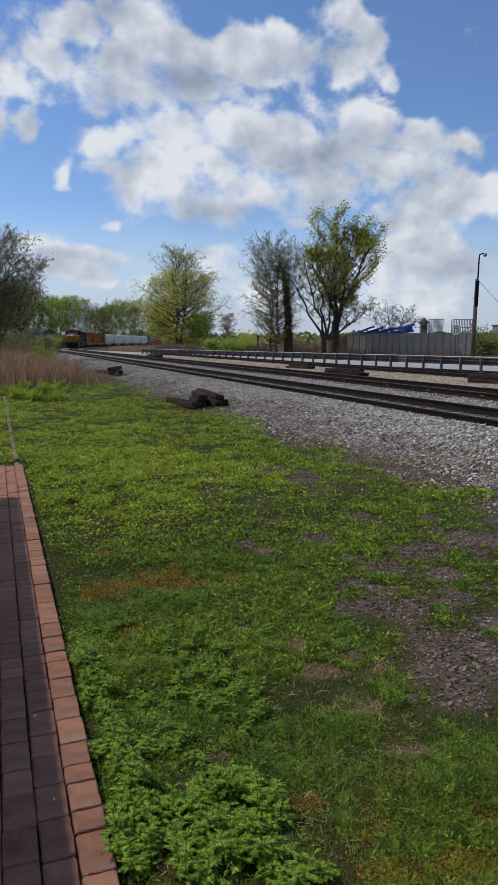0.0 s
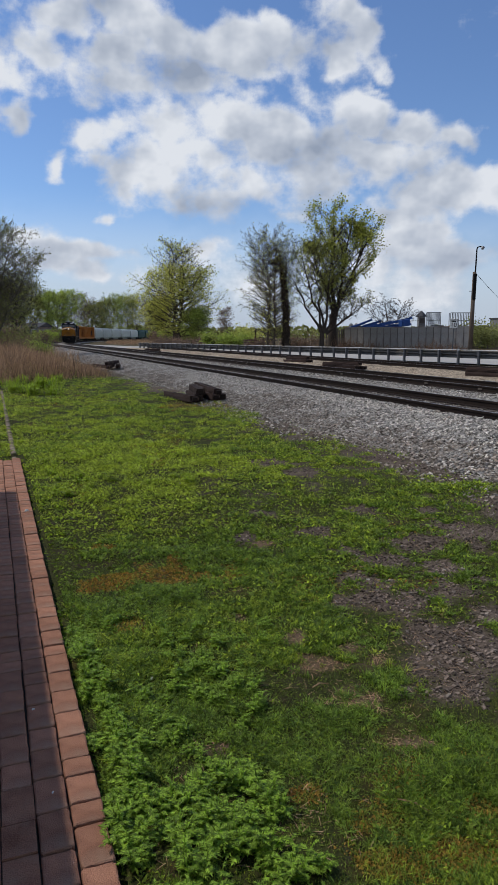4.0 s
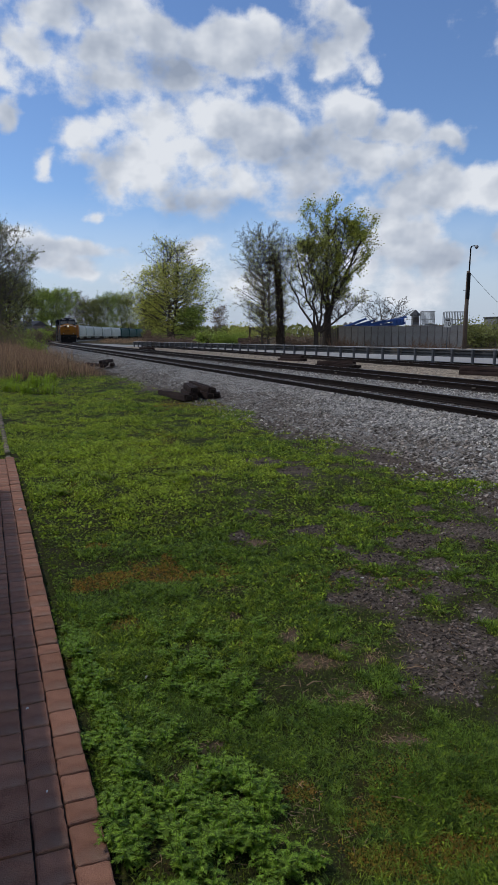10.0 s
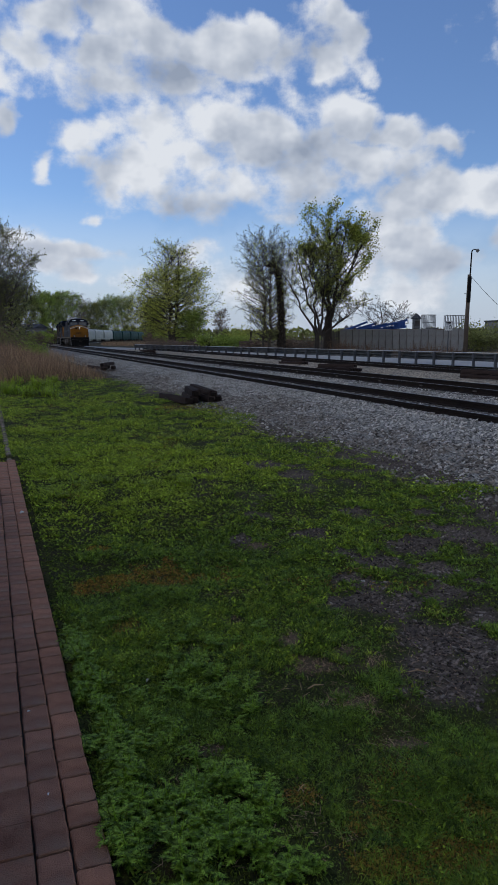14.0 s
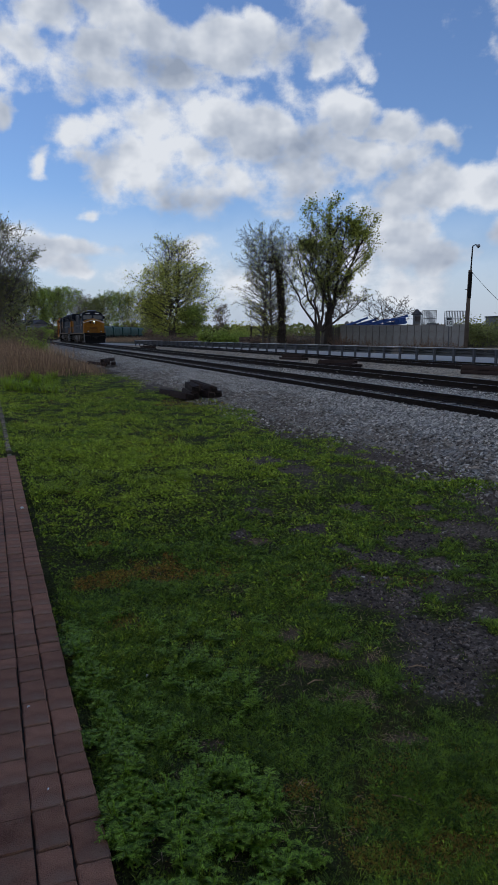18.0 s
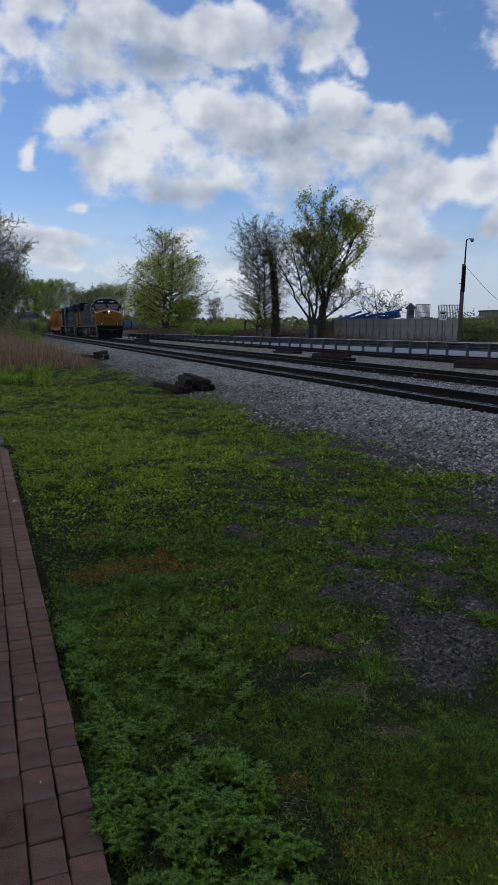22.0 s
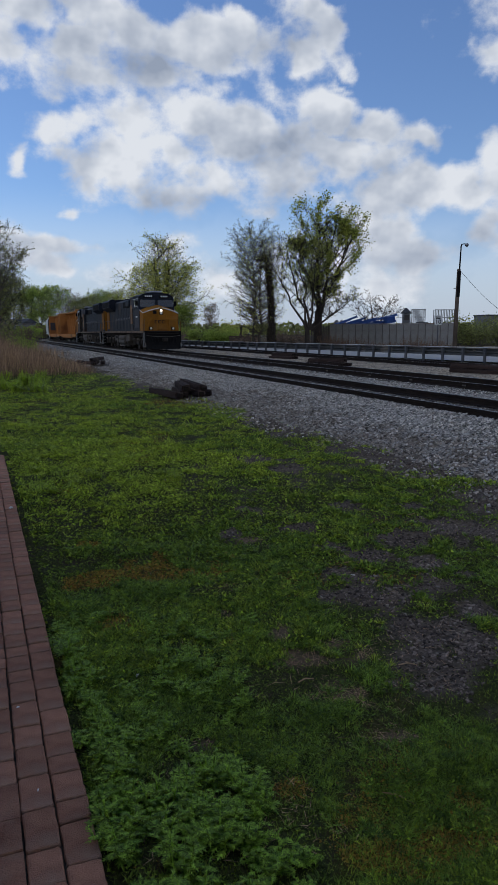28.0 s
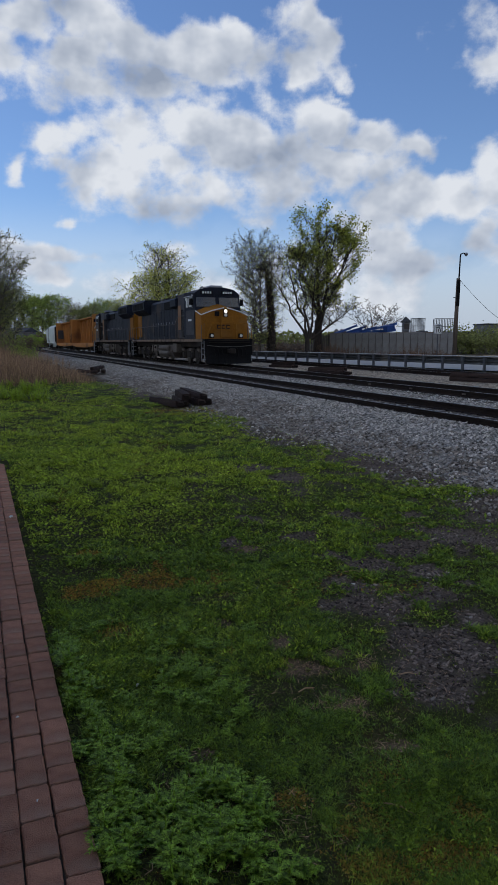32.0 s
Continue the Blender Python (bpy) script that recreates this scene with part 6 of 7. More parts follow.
for i, (px, z, h, w) in enumerate(((622, 80, 1.9, 2.4), (648, 79, 1.7, 2.4), (668, 78, 1.5, 2.2), (610, 81, 2.4, 2.2), (785, 70, 1.5, 2.0), (700, 76, 1.0, 2.2), (725, 75, 0.9, 2.2), (752, 74, 1.6, 2.0), (632, 80, 1.6, 2.4), (812, 71, 1.1, 2.0), (770, 73, 0.9, 2.0))):
    bush(px, z, h, w, 50 + i, None, "leafless tangle of vines against the sheet wall", 0, 0.1, 30, BRUSH, group="wall vines")
for i, (px, z, h, w) in enumerate(((865, 78, 3.6, 5), (900, 84, 3.9, 6), (940, 80, 3.6, 6), (850, 90, 3.4, 4))):
    bush(px, z, h, w, 60 + i, LEAF_OLIVE, "olive green bush beyond the yard", 2600, 0.13, 30, BARK_GREY, group="yard bushes")


def far_woods():
    """Hazy woods all round the horizon."""
    rng = np.random.default_rng(12)
    n = 26000
    b = rng.uniform(-1.2, 1.2, n)
    r = rng.uniform(420, 760, n)
    swell = np.array([noise.noise((v * 9, 3, 1)) * 2.6 + noise.noise((v * 31, 1, 2)) * 1.6 for v in b])
    z = rng.uniform(0, 1, n) ** 0.8 * (7.5 + swell) + 0.2
    c = np.stack([r * np.sin(b), r * np.cos(b), z], 1)
    a = rng.normal(size=(n, 3))
    a /= np.linalg.norm(a, axis=1, keepdims=True)
    e = np.cross(a, rng.normal(size=(n, 3)))
    e /= np.linalg.norm(e, axis=1, keepdims=True)
    s = rng.uniform(0.8, 2.2, (n, 1))
    v = np.stack([c - a * s, c + e * s * 0.7, c + a * s, c - e * s * 0.7], 1).reshape(-1, 3)
    cloth_of("far_woods", v.tolist(), np.arange(4 * n).reshape(-1, 4).tolist(), LEAF_OLIVE, "distant dull green woods along the horizon", "woods")


far_woods()


# ---- dry reeds on the bank ----
def strips(places, heights, widths, leans, rng, seg=3, ways=None):
    """Bent tapered strips: arrays of roots, heights, widths and leans to verts and faces."""
    n = len(places)
    p = np.asarray(places)
    a = rng.uniform(0, 2 * np.pi, n) if ways is None else ways
    way = np.stack([np.cos(a), np.sin(a), np.zeros(n)], 1)
    b = a + rng.uniform(0.6, 2.5, n)
    side = np.stack([np.cos(b), np.sin(b), np.zeros(n)], 1)
    rows = []
    for k in range(seg):
        t = k / seg
        c = p + way * (leans * t**1.7)[:, None] + np.array([0, 0, 1]) * (heights * (t - 0.25 * t**2 * np.minimum(1, leans / heights)))[:, None]
        w = (widths * (1 - 0.75 * t) / 2)[:, None]
        rows += [c - side * w, c + side * w]
    rows.append(p + way * leans[:, None] + np.array([0, 0, 1]) * (heights * (1 - 0.25 * np.minimum(1, leans / heights)))[:, None])
    m = 2 * seg + 1
    v = np.stack(rows, 1).reshape(-1, 3)
    base = np.arange(n) * m
    f = []
    for k in range(seg - 1):
        f.append(np.stack([base + 2 * k, base + 2 * k + 1, base + 2 * k + 3, base + 2 * k + 2], 1).tolist())
    tri = np.stack([base + m - 3, base + m - 2, base + m - 1], 1).tolist()
    return v.tolist(), [q for rows2 in f for q in rows2] + tri


def reeds():
    rng = np.random.default_rng(21)
    pts, hs = [], []
    while len(pts) < 30000:
        y = 23 + 40 * rng.random() ** 1.5
        px = rng.uniform(-40, 255)
        x = (px - 441) / 1200 * y
        o = side_of(x, y)
        if o > -4.9 + 0.4 * noise.noise((x, y, 0)):
            continue
        n = noise.noise((x * 0.35, y * 0.35, 2))
        fore = smooth(24.0, 29.0, y + 1.6 * noise.noise((x * 0.6, y * 0.6, 9)) - max(0, o + 9) * 1.1)
        if rng.random() > fore:
            continue
        edge = smooth(-5.0, -9.0, o)
        pts.append((x, y, 0.0))
        ragged = noise.noise((x * 1.7, y * 0.9, 5))
        hs.append((0.5 + 1.0 * edge) * (0.85 + 0.6 * n + 0.55 * ragged) * rng.uniform(0.35, 1.2))
    hs = np.array(hs)
    hs = np.maximum(hs, 0.12)
    pts = np.array(pts)
    pts[:, 2] = ground_zs(pts[:, 0], pts[:, 1]) - 0.02
    kind = rng.random(len(pts))
    for name, pick, mat, label in (("dry_reeds", kind < 0.55, STRAW, "tall dry reddish-brown reeds on the bank"), ("dead_stalks", (kind >= 0.55) & (kind < 0.9), BRUSH, "dark dead stalks among the reeds"), ("reed_grass", kind >= 0.9, GRASS, "green grass between the reeds")):
        h2 = hs[pick] * (0.55 if mat is GRASS else 1)
        v, f = strips(pts[pick], h2, rng.uniform(0.008, 0.02, len(h2)), h2 * rng.uniform(0.1, 0.85, len(h2)), rng, 2)
        cloth_of(name, v, f, mat, label, "reeds")
    pts, hs = [], []
    while len(pts) < 12000:
        y = rng.uniform(52, 150)
        beyond = len(pts) % 2
        x, yy, a = along(60 + y, 9 + abs(rng.normal(0, 9))) if beyond else along(y - 40, NEAR_OFF - 3.5 - abs(rng.normal(0, 7)))
        pts.append((x, yy, 0.0))
        hs.append(rng.uniform(0.4, 1.2))
    hs, pts = np.array(hs), np.array(pts)
    pts[:, 2] = ground_zs(pts[:, 0], pts[:, 1]) - 0.02
    v, f = strips(pts, hs, rng.uniform(0.012, 0.03, len(pts)), hs * rng.uniform(0.1, 0.9, len(pts)), rng, 2)
    cloth_of("dry_brush", v, f, STRAW, "dry brown brush beside the far track", "brush")


reeds()


# ---- grass and weeds ----
def in_lawn(x, y):
    u, w = path_uw(x, y)
    return not (w > -0.012 and u < 8.05)


TUFT = material("tuft_blade", (0.276, 0.414, 0.049), (0.048, 0.097, 0.014), 0.5, 0, 0.12, 0, 0.05, island=0.7, translucent=0.28, spec=0.22)


def on_lawn(x, y, margin=0.012):
    dx, dy = x - PATH_0.x, y - PATH_0.y
    u, w = dx * PATH_E.x + dy * PATH_E.y, dx * PATH_W.x + dy * PATH_W.y
    return (w < -margin) | (u > 8.05)


def lushness(x, y):
    """Where the growth is thick: hummocks at two scales."""
    return grain(x * 1.1, y * 1.0, 12) * 0.7 + grain(x * 4.2, y * 3.4, 13) * 0.8 + grain(x * 11, y * 9, 14) * 0.4


def tint_pick(x, y, rng):
    """Bright yellow-green growth in the far half and beside the walk, deeper green near and to the ballast."""
    bright = np.exp(-(((x + 1.5) / 1.5) ** 2 + ((y - 8.6) / 2.2) ** 2))
    far = ramp(4.8, 9.5, y) * (1 - 0.3 * ramp(-9, -5.5, side_of(x, y)))
    return rng.random(len(x)) < np.clip(0.08 + 0.85 * bright + 0.62 * far + 0.5 * grain(x * 1.3, y * 1.1, 41), 0, 1)


def lawn():
    rng = np.random.default_rng(33)
    # low cover, thinner with distance
    n = 350000
    y = 1.55 * (30 / 1.55) ** (rng.random(n) ** 0.86)
    x = y * rng.uniform(-0.45, 0.45, n)
    lush = lushness(x, y)
    g = np.maximum(gravelness(x, y), bareness(x, y))
    keep = on_lawn(x, y) & (rng.random(len(x)) > g * 0.97) & ((lush > -0.3 - 0.6 * ramp(4.5, 7.5, y)) | (rng.random(len(x)) < 0.72))
    x, y, lush = x[keep], y[keep], lush[keep]
    m = mossiness(x, y) * 0.8
    k = rng.random(len(x))
    leafy = np.clip(0.34 + 0.4 * ramp(-0.2, 0.5, lush) - 0.2 * ramp(-7.5, -5.5, side_of(x, y)) - 0.25 * ramp(9, 14, y) - 0.3 * ramp(0.0, 0.5, x) * ramp(4.2, 3.2, y), 0.06, 0.8)
    # the moss mats are thick with small tips
    my = 1.9 * (18 / 1.9) ** rng.random(420000)
    mx = my * rng.uniform(-0.4, 0.42, len(my))
    thick = (rng.random(len(mx)) < patched(mx, my, MOSS_PATCHES)) & on_lawn(mx, my)
    x, y = np.concatenate([x, mx[thick]]), np.concatenate([y, my[thick]])
    add = int(thick.sum())
    lush, m, leafy = np.concatenate([lush, np.zeros(add)]), np.concatenate([m, np.ones(add)]), np.concatenate([leafy, np.zeros(add)])
    k = np.concatenate([k, rng.uniform(0, 1.25, add)])
    moss, clover = k < m, (k >= m) & (k < m + np.maximum(0.12, 1 - m) * leafy)
    grass = ~moss & ~clover
    p = np.stack([x, y, ground_zs(x, y) - 0.006], 1)
    pale = tint_pick(x, y, rng)
    scale = np.clip(y / 5.0, 0.75, 3.0)
    h = rng.uniform(0.02, 0.06, len(x)) * np.clip(0.8 + 0.6 * lush, 0.3, 1.7) * (0.75 + 0.25 * scale)
    w = rng.uniform(0.003, 0.0062, len(x)) * scale
    for name, pick, mat in (("grass", grass & ~pale, GRASS), ("meadow", grass & pale, MEADOW)):
        v, f = strips(p[pick], h[pick], w[pick], h[pick] * rng.uniform(0.3, 1.4, pick.sum()), rng, 2)
        cloth_of(name, v, f, mat, "short uneven green grass", "grass")
    for name, pick, mat, label, size, high in (("clover", clover & ~pale, CLOVER, "low green clover and creeping leaves", 0.0135, 0.05), ("bright_clover", clover & pale, LUSH, "low bright yellow-green creeping leaves", 0.0135, 0.055), ("moss", moss, MOSS, "yellow and rusty moss tufts", 0.010, 0.022)):
        n = int(pick.sum())
        c, sc = p[pick], np.clip(y[pick] / 5.0, 0.55, 1.25)
        c[:, 2] += high * np.clip(0.55 + 0.8 * lush[pick], 0.15, 1.7) * rng.uniform(0.1, 1.0, n) * np.clip(sc, 1, 2) * 0.8
        a = rng.uniform(0, 6.28, n)
        e1 = np.stack([np.cos(a), np.sin(a), rng.normal(0, 0.5, n)], 1)
        e2 = np.stack([-np.sin(a), np.cos(a), rng.normal(0, 0.5, n)], 1)
        s = (size * rng.uniform(0.6, 1.5, n) * sc)[:, None]
        lift = np.array([0, 0, 0.35])
        v = np.stack([c - e1 * s, c + e2 * s * 0.5 + lift * s, c + e1 * s, c - e2 * s * 0.5 + lift * s], 1).reshape(-1, 3)
        b = np.arange(n) * 4
        f = np.concatenate([np.stack([b, b + 1, b + 2], 1), np.stack([b, b + 2, b + 3], 1)])
        cloth_of(name, v.tolist(), f.tolist(), mat, label, "moss" if name == "moss" else "clover")
    # the lawn goes on beside and behind
    n = 60000
    x, y = rng.uniform(-1, 9, n), rng.uniform(-5, 12, n)
    keep = (abs(x) > 0.45 * np.maximum(y, 0) - 0.02) & on_lawn(x, y, 0.03) & (rng.random(n) > gravelness(x, y)) & (side_of(x, y) < -3.6)
    p = np.stack([x, y, ground_zs(x, y) - 0.006], 1)[keep]
    h = rng.uniform(0.03, 0.09, len(p))
    v, f = strips(p, h, rng.uniform(0.006, 0.014, len(p)), h * rng.uniform(0.4, 1.4, len(p)), rng, 2)
    cloth_of("grass", v, f, GRASS, "short uneven green grass", "grass")
    # tufts that stand out of it, their blades arching outwards
    want = 14000
    for part_no in range(2):
        y = 1.6 * (29 / 1.6) ** rng.random(want * 2)
        x = y * rng.uniform(-0.45, 0.45, len(y))
        lush = lushness(x, y)
        g = np.maximum(gravelness(x, y), bareness(x, y))
        keep = on_lawn(x, y, 0.03) & (rng.random(len(x)) > g * 1.05) & (lush + rng.normal(0, 0.18, len(x)) > (0.02, -0.1)[part_no])
        keep &= (rng.random(len(x)) > mossiness(x, y) * 0.8) & (rng.random(len(x)) > patched(x, y, MOSS_PATCHES) * 0.97)
        x, y, lush = x[keep][:want // 2], y[keep][:want // 2], lush[keep][:want // 2]
        n = len(x)
        big = np.clip(y / 6.0, 0.8, 2.6)
        # slim grass tufts, then squat broad-bladed ones
        h0 = rng.uniform(*((0.035, 0.075), (0.022, 0.05))[part_no], n) * (0.8 + 0.6 * np.clip(lush, 0, 1)) * (0.7 + 0.3 * big) * (0.62 + 0.38 * ramp(2.2, 3.6, y))
        r0 = rng.uniform(*((0.012, 0.035), (0.008, 0.03))[part_no], n) * big
        idx = np.repeat(np.arange(n), np.clip(34 - 2.2 * y, 13, 26).astype(int))
        a = rng.uniform(0, 2 * np.pi, len(idx))
        rr = r0[idx] * np.sqrt(rng.random(len(idx)))
        px, py = x[idx] + rr * np.cos(a), y[idx] + rr * np.sin(a)
        p = np.stack([px, py, ground_zs(px, py) - 0.005], 1)
        h = h0[idx] * rng.uniform(0.5, 1.15, len(idx))
        w = rng.uniform(*((0.0032, 0.0062), (0.006, 0.0125))[part_no], len(idx)) * np.clip(y[idx] / 5.0, 0.85, 2.6)
        lean = h * rng.uniform(*((0.3, 1.3), (0.6, 1.9))[part_no], len(idx))
        pale = tint_pick(x, y, rng)[idx]
        for pick, mat, label in ((~pale, TUFT, "taller tufts of deep green grass"), (pale, MEADOW, "taller tufts of yellow-green grass")):
            if pick.any():
                v, f = strips(p[pick], h[pick], w[pick], lean[pick], rng, 2, a[pick] + rng.normal(0, 0.5, int(pick.sum())))
                cloth_of("grass_tufts", v, f, mat, label, "grass")


lawn()


def lobed_leaf(solid, root, way, length, droop, rng):
    """A deeply cut leaf: a midrib with pairs of pointed lobes."""
    up = Vector((0, 0, 1))
    side = way.cross(up).normalized()
    n = 4
    mid = []
    for k in range(n + 2):
        t = k / (n + 1)
        mid.append(root + way * length * t + up * (length * (0.45 * t - droop * t * t)))
    for k in range(n + 1):
        w = 0.012 * length / 0.1 * (1 - 0.5 * k / n)
        a, b = mid[k], mid[k + 1]
        solid.add([a - side * w, a + side * w, b + side * w * 0.8, b - side * w * 0.8], [(0, 1, 2, 3)])
    for k in range(1, n + 1):
        size = length * (0.40, 0.44, 0.36, 0.24)[k - 1]
        for sg in (-1, 1):
            d = (way * 0.75 + side * sg * 0.8 + up * rng.uniform(-0.1, 0.2)).normalized()
            a = mid[k]
            tip = a + d * size
            w = way * size * 0.20
            solid.add([a - w, a + d * size * 0.5 - w * 0.9, tip, a + d * size * 0.5 + w * 1.0, a + w], [(0, 1, 2, 3, 4)])
            for q in (0.45, 0.7) if length > 0.028 else ():
                c = a + d * size * q
                e = (d * 0.7 + way * 0.9).normalized() * size * 0.32
                solid.add([c - d * size * 0.1, c + e, c + d * size * 0.12], [(0, 1, 2)])
    a = mid[-1]
    solid.add([a - side * length * 0.05 - way * length * 0.1, a + way * length * 0.16, a + side * length * 0.05 - way * length * 0.1], [(0, 1, 2)])


WEED_MESHES = {}


def weed(x, y, size, seed, label="feathery green weed with deeply cut leaves", leaf=WEED):
    rng = random.Random(seed)
    base = thing("weed", pose(x, y, ground_z(x, y) - 0.01), label, "weed", "feathery weeds")
    base.matrix_basis = pose(x, y, ground_z(x, y) - 0.01, 0, 0, rng.uniform(0, 360)) @ Matrix.Scale(size / 0.1, 4)
    size = 0.1
    key = (seed % 14, leaf.name)
    if key in WEED_MESHES:
        for name, me in WEED_MESHES[key]:
            tagged(new(name, me), kind="stuff").parent = base
        return base
    stems, blades = Solid(), Solid()
    for k in range(rng.randint(5, 7)):
        a = rng.uniform(0, 6.28)
        lean = rng.uniform(0.1, 0.75)
        d = Vector((math.cos(a) * lean, math.sin(a) * lean, 1)).normalized()
        h = size * rng.uniform(0.6, 1.1)
        r = Vector((math.cos(a), math.sin(a), 0)) * rng.uniform(0, size * 0.35)
        stems.tube([r, r + d * h * 0.6, r + d * h + Vector((0, 0, h * 0.08))], [0.003, 0.0025, 0.0015], 4)
        for j in range(8):
            t = 0.25 + 0.75 * j / 7
            b = j * 2.4 + rng.uniform(-0.4, 0.4)
            lobed_leaf(blades, r + d * h * t, Vector((math.cos(b), math.sin(b), 0)), size * rng.uniform(0.36, 0.6) * (1.15 - 0.45 * t), rng.uniform(0.2, 0.7), rng)
    pair = [("stalk", mesh_of("stalk", stems, leaf)), ("foliage", mesh_of("foliage", blades, leaf))]
    WEED_MESHES[key] = pair
    for name, me in pair:
        tagged(new(name, me), kind="stuff").parent = base
    return base


def weeds():
    rng = random.Random(77)
    k = 0
    # the thick clump beside the walk's near end
    for i in range(64):
        y = rng.uniform(1.72, 2.46)
        x = rng.uniform(-0.52, 0.23 - 0.5 * max(0, y - 2.1))
        if in_lawn(x - 0.03, y):
            weed(x, y, rng.uniform(0.07, 0.115), 200 + i)
    # a row along the edge of the walk
    for i in range(24):
        u = 0.2 + i * 0.075
        p = PATH_0 + PATH_E * u - PATH_W * rng.uniform(0.03, 0.15)
        weed(p.x, p.y, rng.uniform(0.07, 0.12), 300 + i)
    for i in range(96):
        y = rng.uniform(2.2, 4.0)
        x = rng.uniform(-0.26, 0.05) * y
        if in_lawn(x - 0.05, y) and noise.noise((x * 2.2, y * 2.2, 8)) > -0.1:
            weed(x, y, rng.uniform(0.05, 0.09), 400 + i)
    for i in range(130):
        y = rng.uniform(7.2, 13.5)
        x = rng.uniform(-0.31, -0.08) * y
        if in_lawn(x - 0.05, y) and noise.noise((x * 0.9, y * 0.9, 3)) > -0.05:
            weed(x, y, rng.uniform(0.07, 0.12), 500 + i, "low bright green leafy weed in the lawn", LUSH)
    for i in range(40):
        y = rng.uniform(20, 27)
        x = rng.uniform(-0.37, -0.27) * y
        weed(x, y, rng.uniform(0.25, 0.4), 600 + i, "tall green leafy weed before the reeds", LUSH)


weeds()


def cinders():
    """Loose dark stones on the worn strip, and a few pale ones."""
    rng = np.random.default_rng(8)

    def pick(n, lo, hi, left, right, rule):
        y = rng.uniform(lo, hi, n)
        x = y * rng.uniform(left, right, n)
        ok = (rng.random(n) < rule(x, y)) & on_lawn(x, y, 0.03)
        return np.stack([x[ok], y[ok], ground_zs(x[ok], y[ok])], 1)

    pts = pick(150000, 2.6, 11.5, -0.1, 0.44, lambda x, y: np.where(side_of(x, y) < -3.7, gravelness(x, y) ** 1.5 * np.clip(6.0 / y, 0.3, 1), 0))[:15000]
    small = rng.random(len(pts)) < 0.72
    for pick_in, lo, hi in ((small, 0.002, 0.008), (~small, 0.006, 0.0155)):
        v, f = stone_mesh_arrays(pts[pick_in], lo, hi, rng)
        cloth_of("cinders", v, f, CINDER, "loose dark cinders and gravel in the grass", "gravel")
    pts = [(x, y, ground_z(x, y) + 0.004) for x, y in zip(rng.uniform(-0.9, 2.4, 26), rng.uniform(3.0, 8, 26)) if in_lawn(x, y)]
    v, f = stone_mesh_arrays(pts, 0.006, 0.014, rng)
    v2, f2 = v, f
    flakes = pick(9000, 2.8, 8, -0.03, 0.44, lambda x, y: 0.06 * (gravelness(x, y) > 0.6))
    flakes[:, 2] += 0.006
    v, f = stone_mesh_arrays(flakes, 0.005, 0.014, rng)
    cloth_of("gravel_stones", v, f, DULL_STONE, "pale worn stones among dark cinders", "stones")
    straws = pick(60000, 2.0, 6.6, -0.16, 0.36, lambda x, y: np.maximum(np.maximum(0.55 * (bareness(x, y) > 0.4), 0.06 * gravelness(x, y)), 0.05 * (lushness(x, y) < -0.25)))
    straws[:, 2] += 0.006
    ln = rng.uniform(0.02, 0.075, len(straws))
    v, f = strips(straws, ln * 0.12, rng.uniform(0.002, 0.004, len(straws)), ln, rng, 2)
    cloth_of("straw", v, f, STRAW, "short dry straws on bare soil and thin grass", "straw")
    v, f = v2, f2
    cloth_of("pale_stones", v, f, STONE, "a few pale stones scattered in the grass", "stones")


cinders()


# ---- old ties in piles ----
def tie_pile(x, y, z, spots, turn, group, seed):
    rng = random.Random(seed)
    me = None
    for i, (across, along_by, up, yaw) in enumerate(spots):
        a = LINE_A + radians(turn)
        px = x + across * math.cos(a) + along_by * math.sin(a)
        py = y - across * math.sin(a) + along_by * math.cos(a)
        base = thing("railroad_tie", pose(px, py, z + up, rng.uniform(-1.5, 1.5), rng.uniform(-6, 6), -math.degrees(a) + yaw), "discarded dark weathered wooden railroad tie in a pile", "railroad tie", group)
        beam = Solid()
        n = 6
        for k in range(n + 1):
            for cx, cz in ((-0.11, 0.0), (0.11, 0.0), (0.12, 0.08), (0.105, 0.165), (-0.1, 0.17), (-0.115, 0.09)):
                beam.v.append((cx + rng.uniform(-0.012, 0.012), -1.1 + 2.2 * k / n + (rng.uniform(-0.06, 0.06) if k in (0, n) else 0), cz + rng.uniform(-0.012, 0.012)))
        beam.f = [tuple(range(6)), tuple(range(6 * n + 5, 6 * n - 1, -1))] + [(6 * k + j, 6 * k + 6 + j, 6 * k + 6 + (j + 1) % 6, 6 * k + (j + 1) % 6) for k in range(n) for j in range(6)]
        part("beam", beam, OLD_TIE, base)
        part("split", Solid().box((rng.uniform(-0.05, 0.05), 0, 0.168), (0.012, rng.uniform(1.0, 1.7), 0.014)), BLACK, base, "dark drying crack")
        for e in (-1, 1):
            part("end_plate", Solid().box((0, e * 1.12, 0.085), (0.13, 0.09, 0.09), 0.002), RAIL, base, "rusty anti-split plate")


OLD_TIE = material("old_tie_wood", (0.06, 0.04, 0.034), (0.028, 0.019, 0.016), 0.92, 0, 0.25, 1.0, 0.02, dirt=(0.095, 0.07, 0.058), dirt_at=0.55, obj_random=0.25)
tie_pile(-1.5, 19.0, 0.0, [(-0.42, -0.3, 0, 10), (0.02, 0, 0.0, -4), (0.34, 0.25, 0.0, 6), (0.10, 0.0, 0.17, -5), (0.46, 0.3, 0.16, 4), (0.66, 0.5, 0, 2)], 5, "near pile of ties", 1)
tie_pile(-7.3, 36.5, 0.08, [(0, 0, 0, 0), (0.4, 0.2, 0, 5), (0.1, 0.1, 0.185, -8), (-0.45, -0.2, 0, 30)], 15, "pile of ties in the brush", 2)
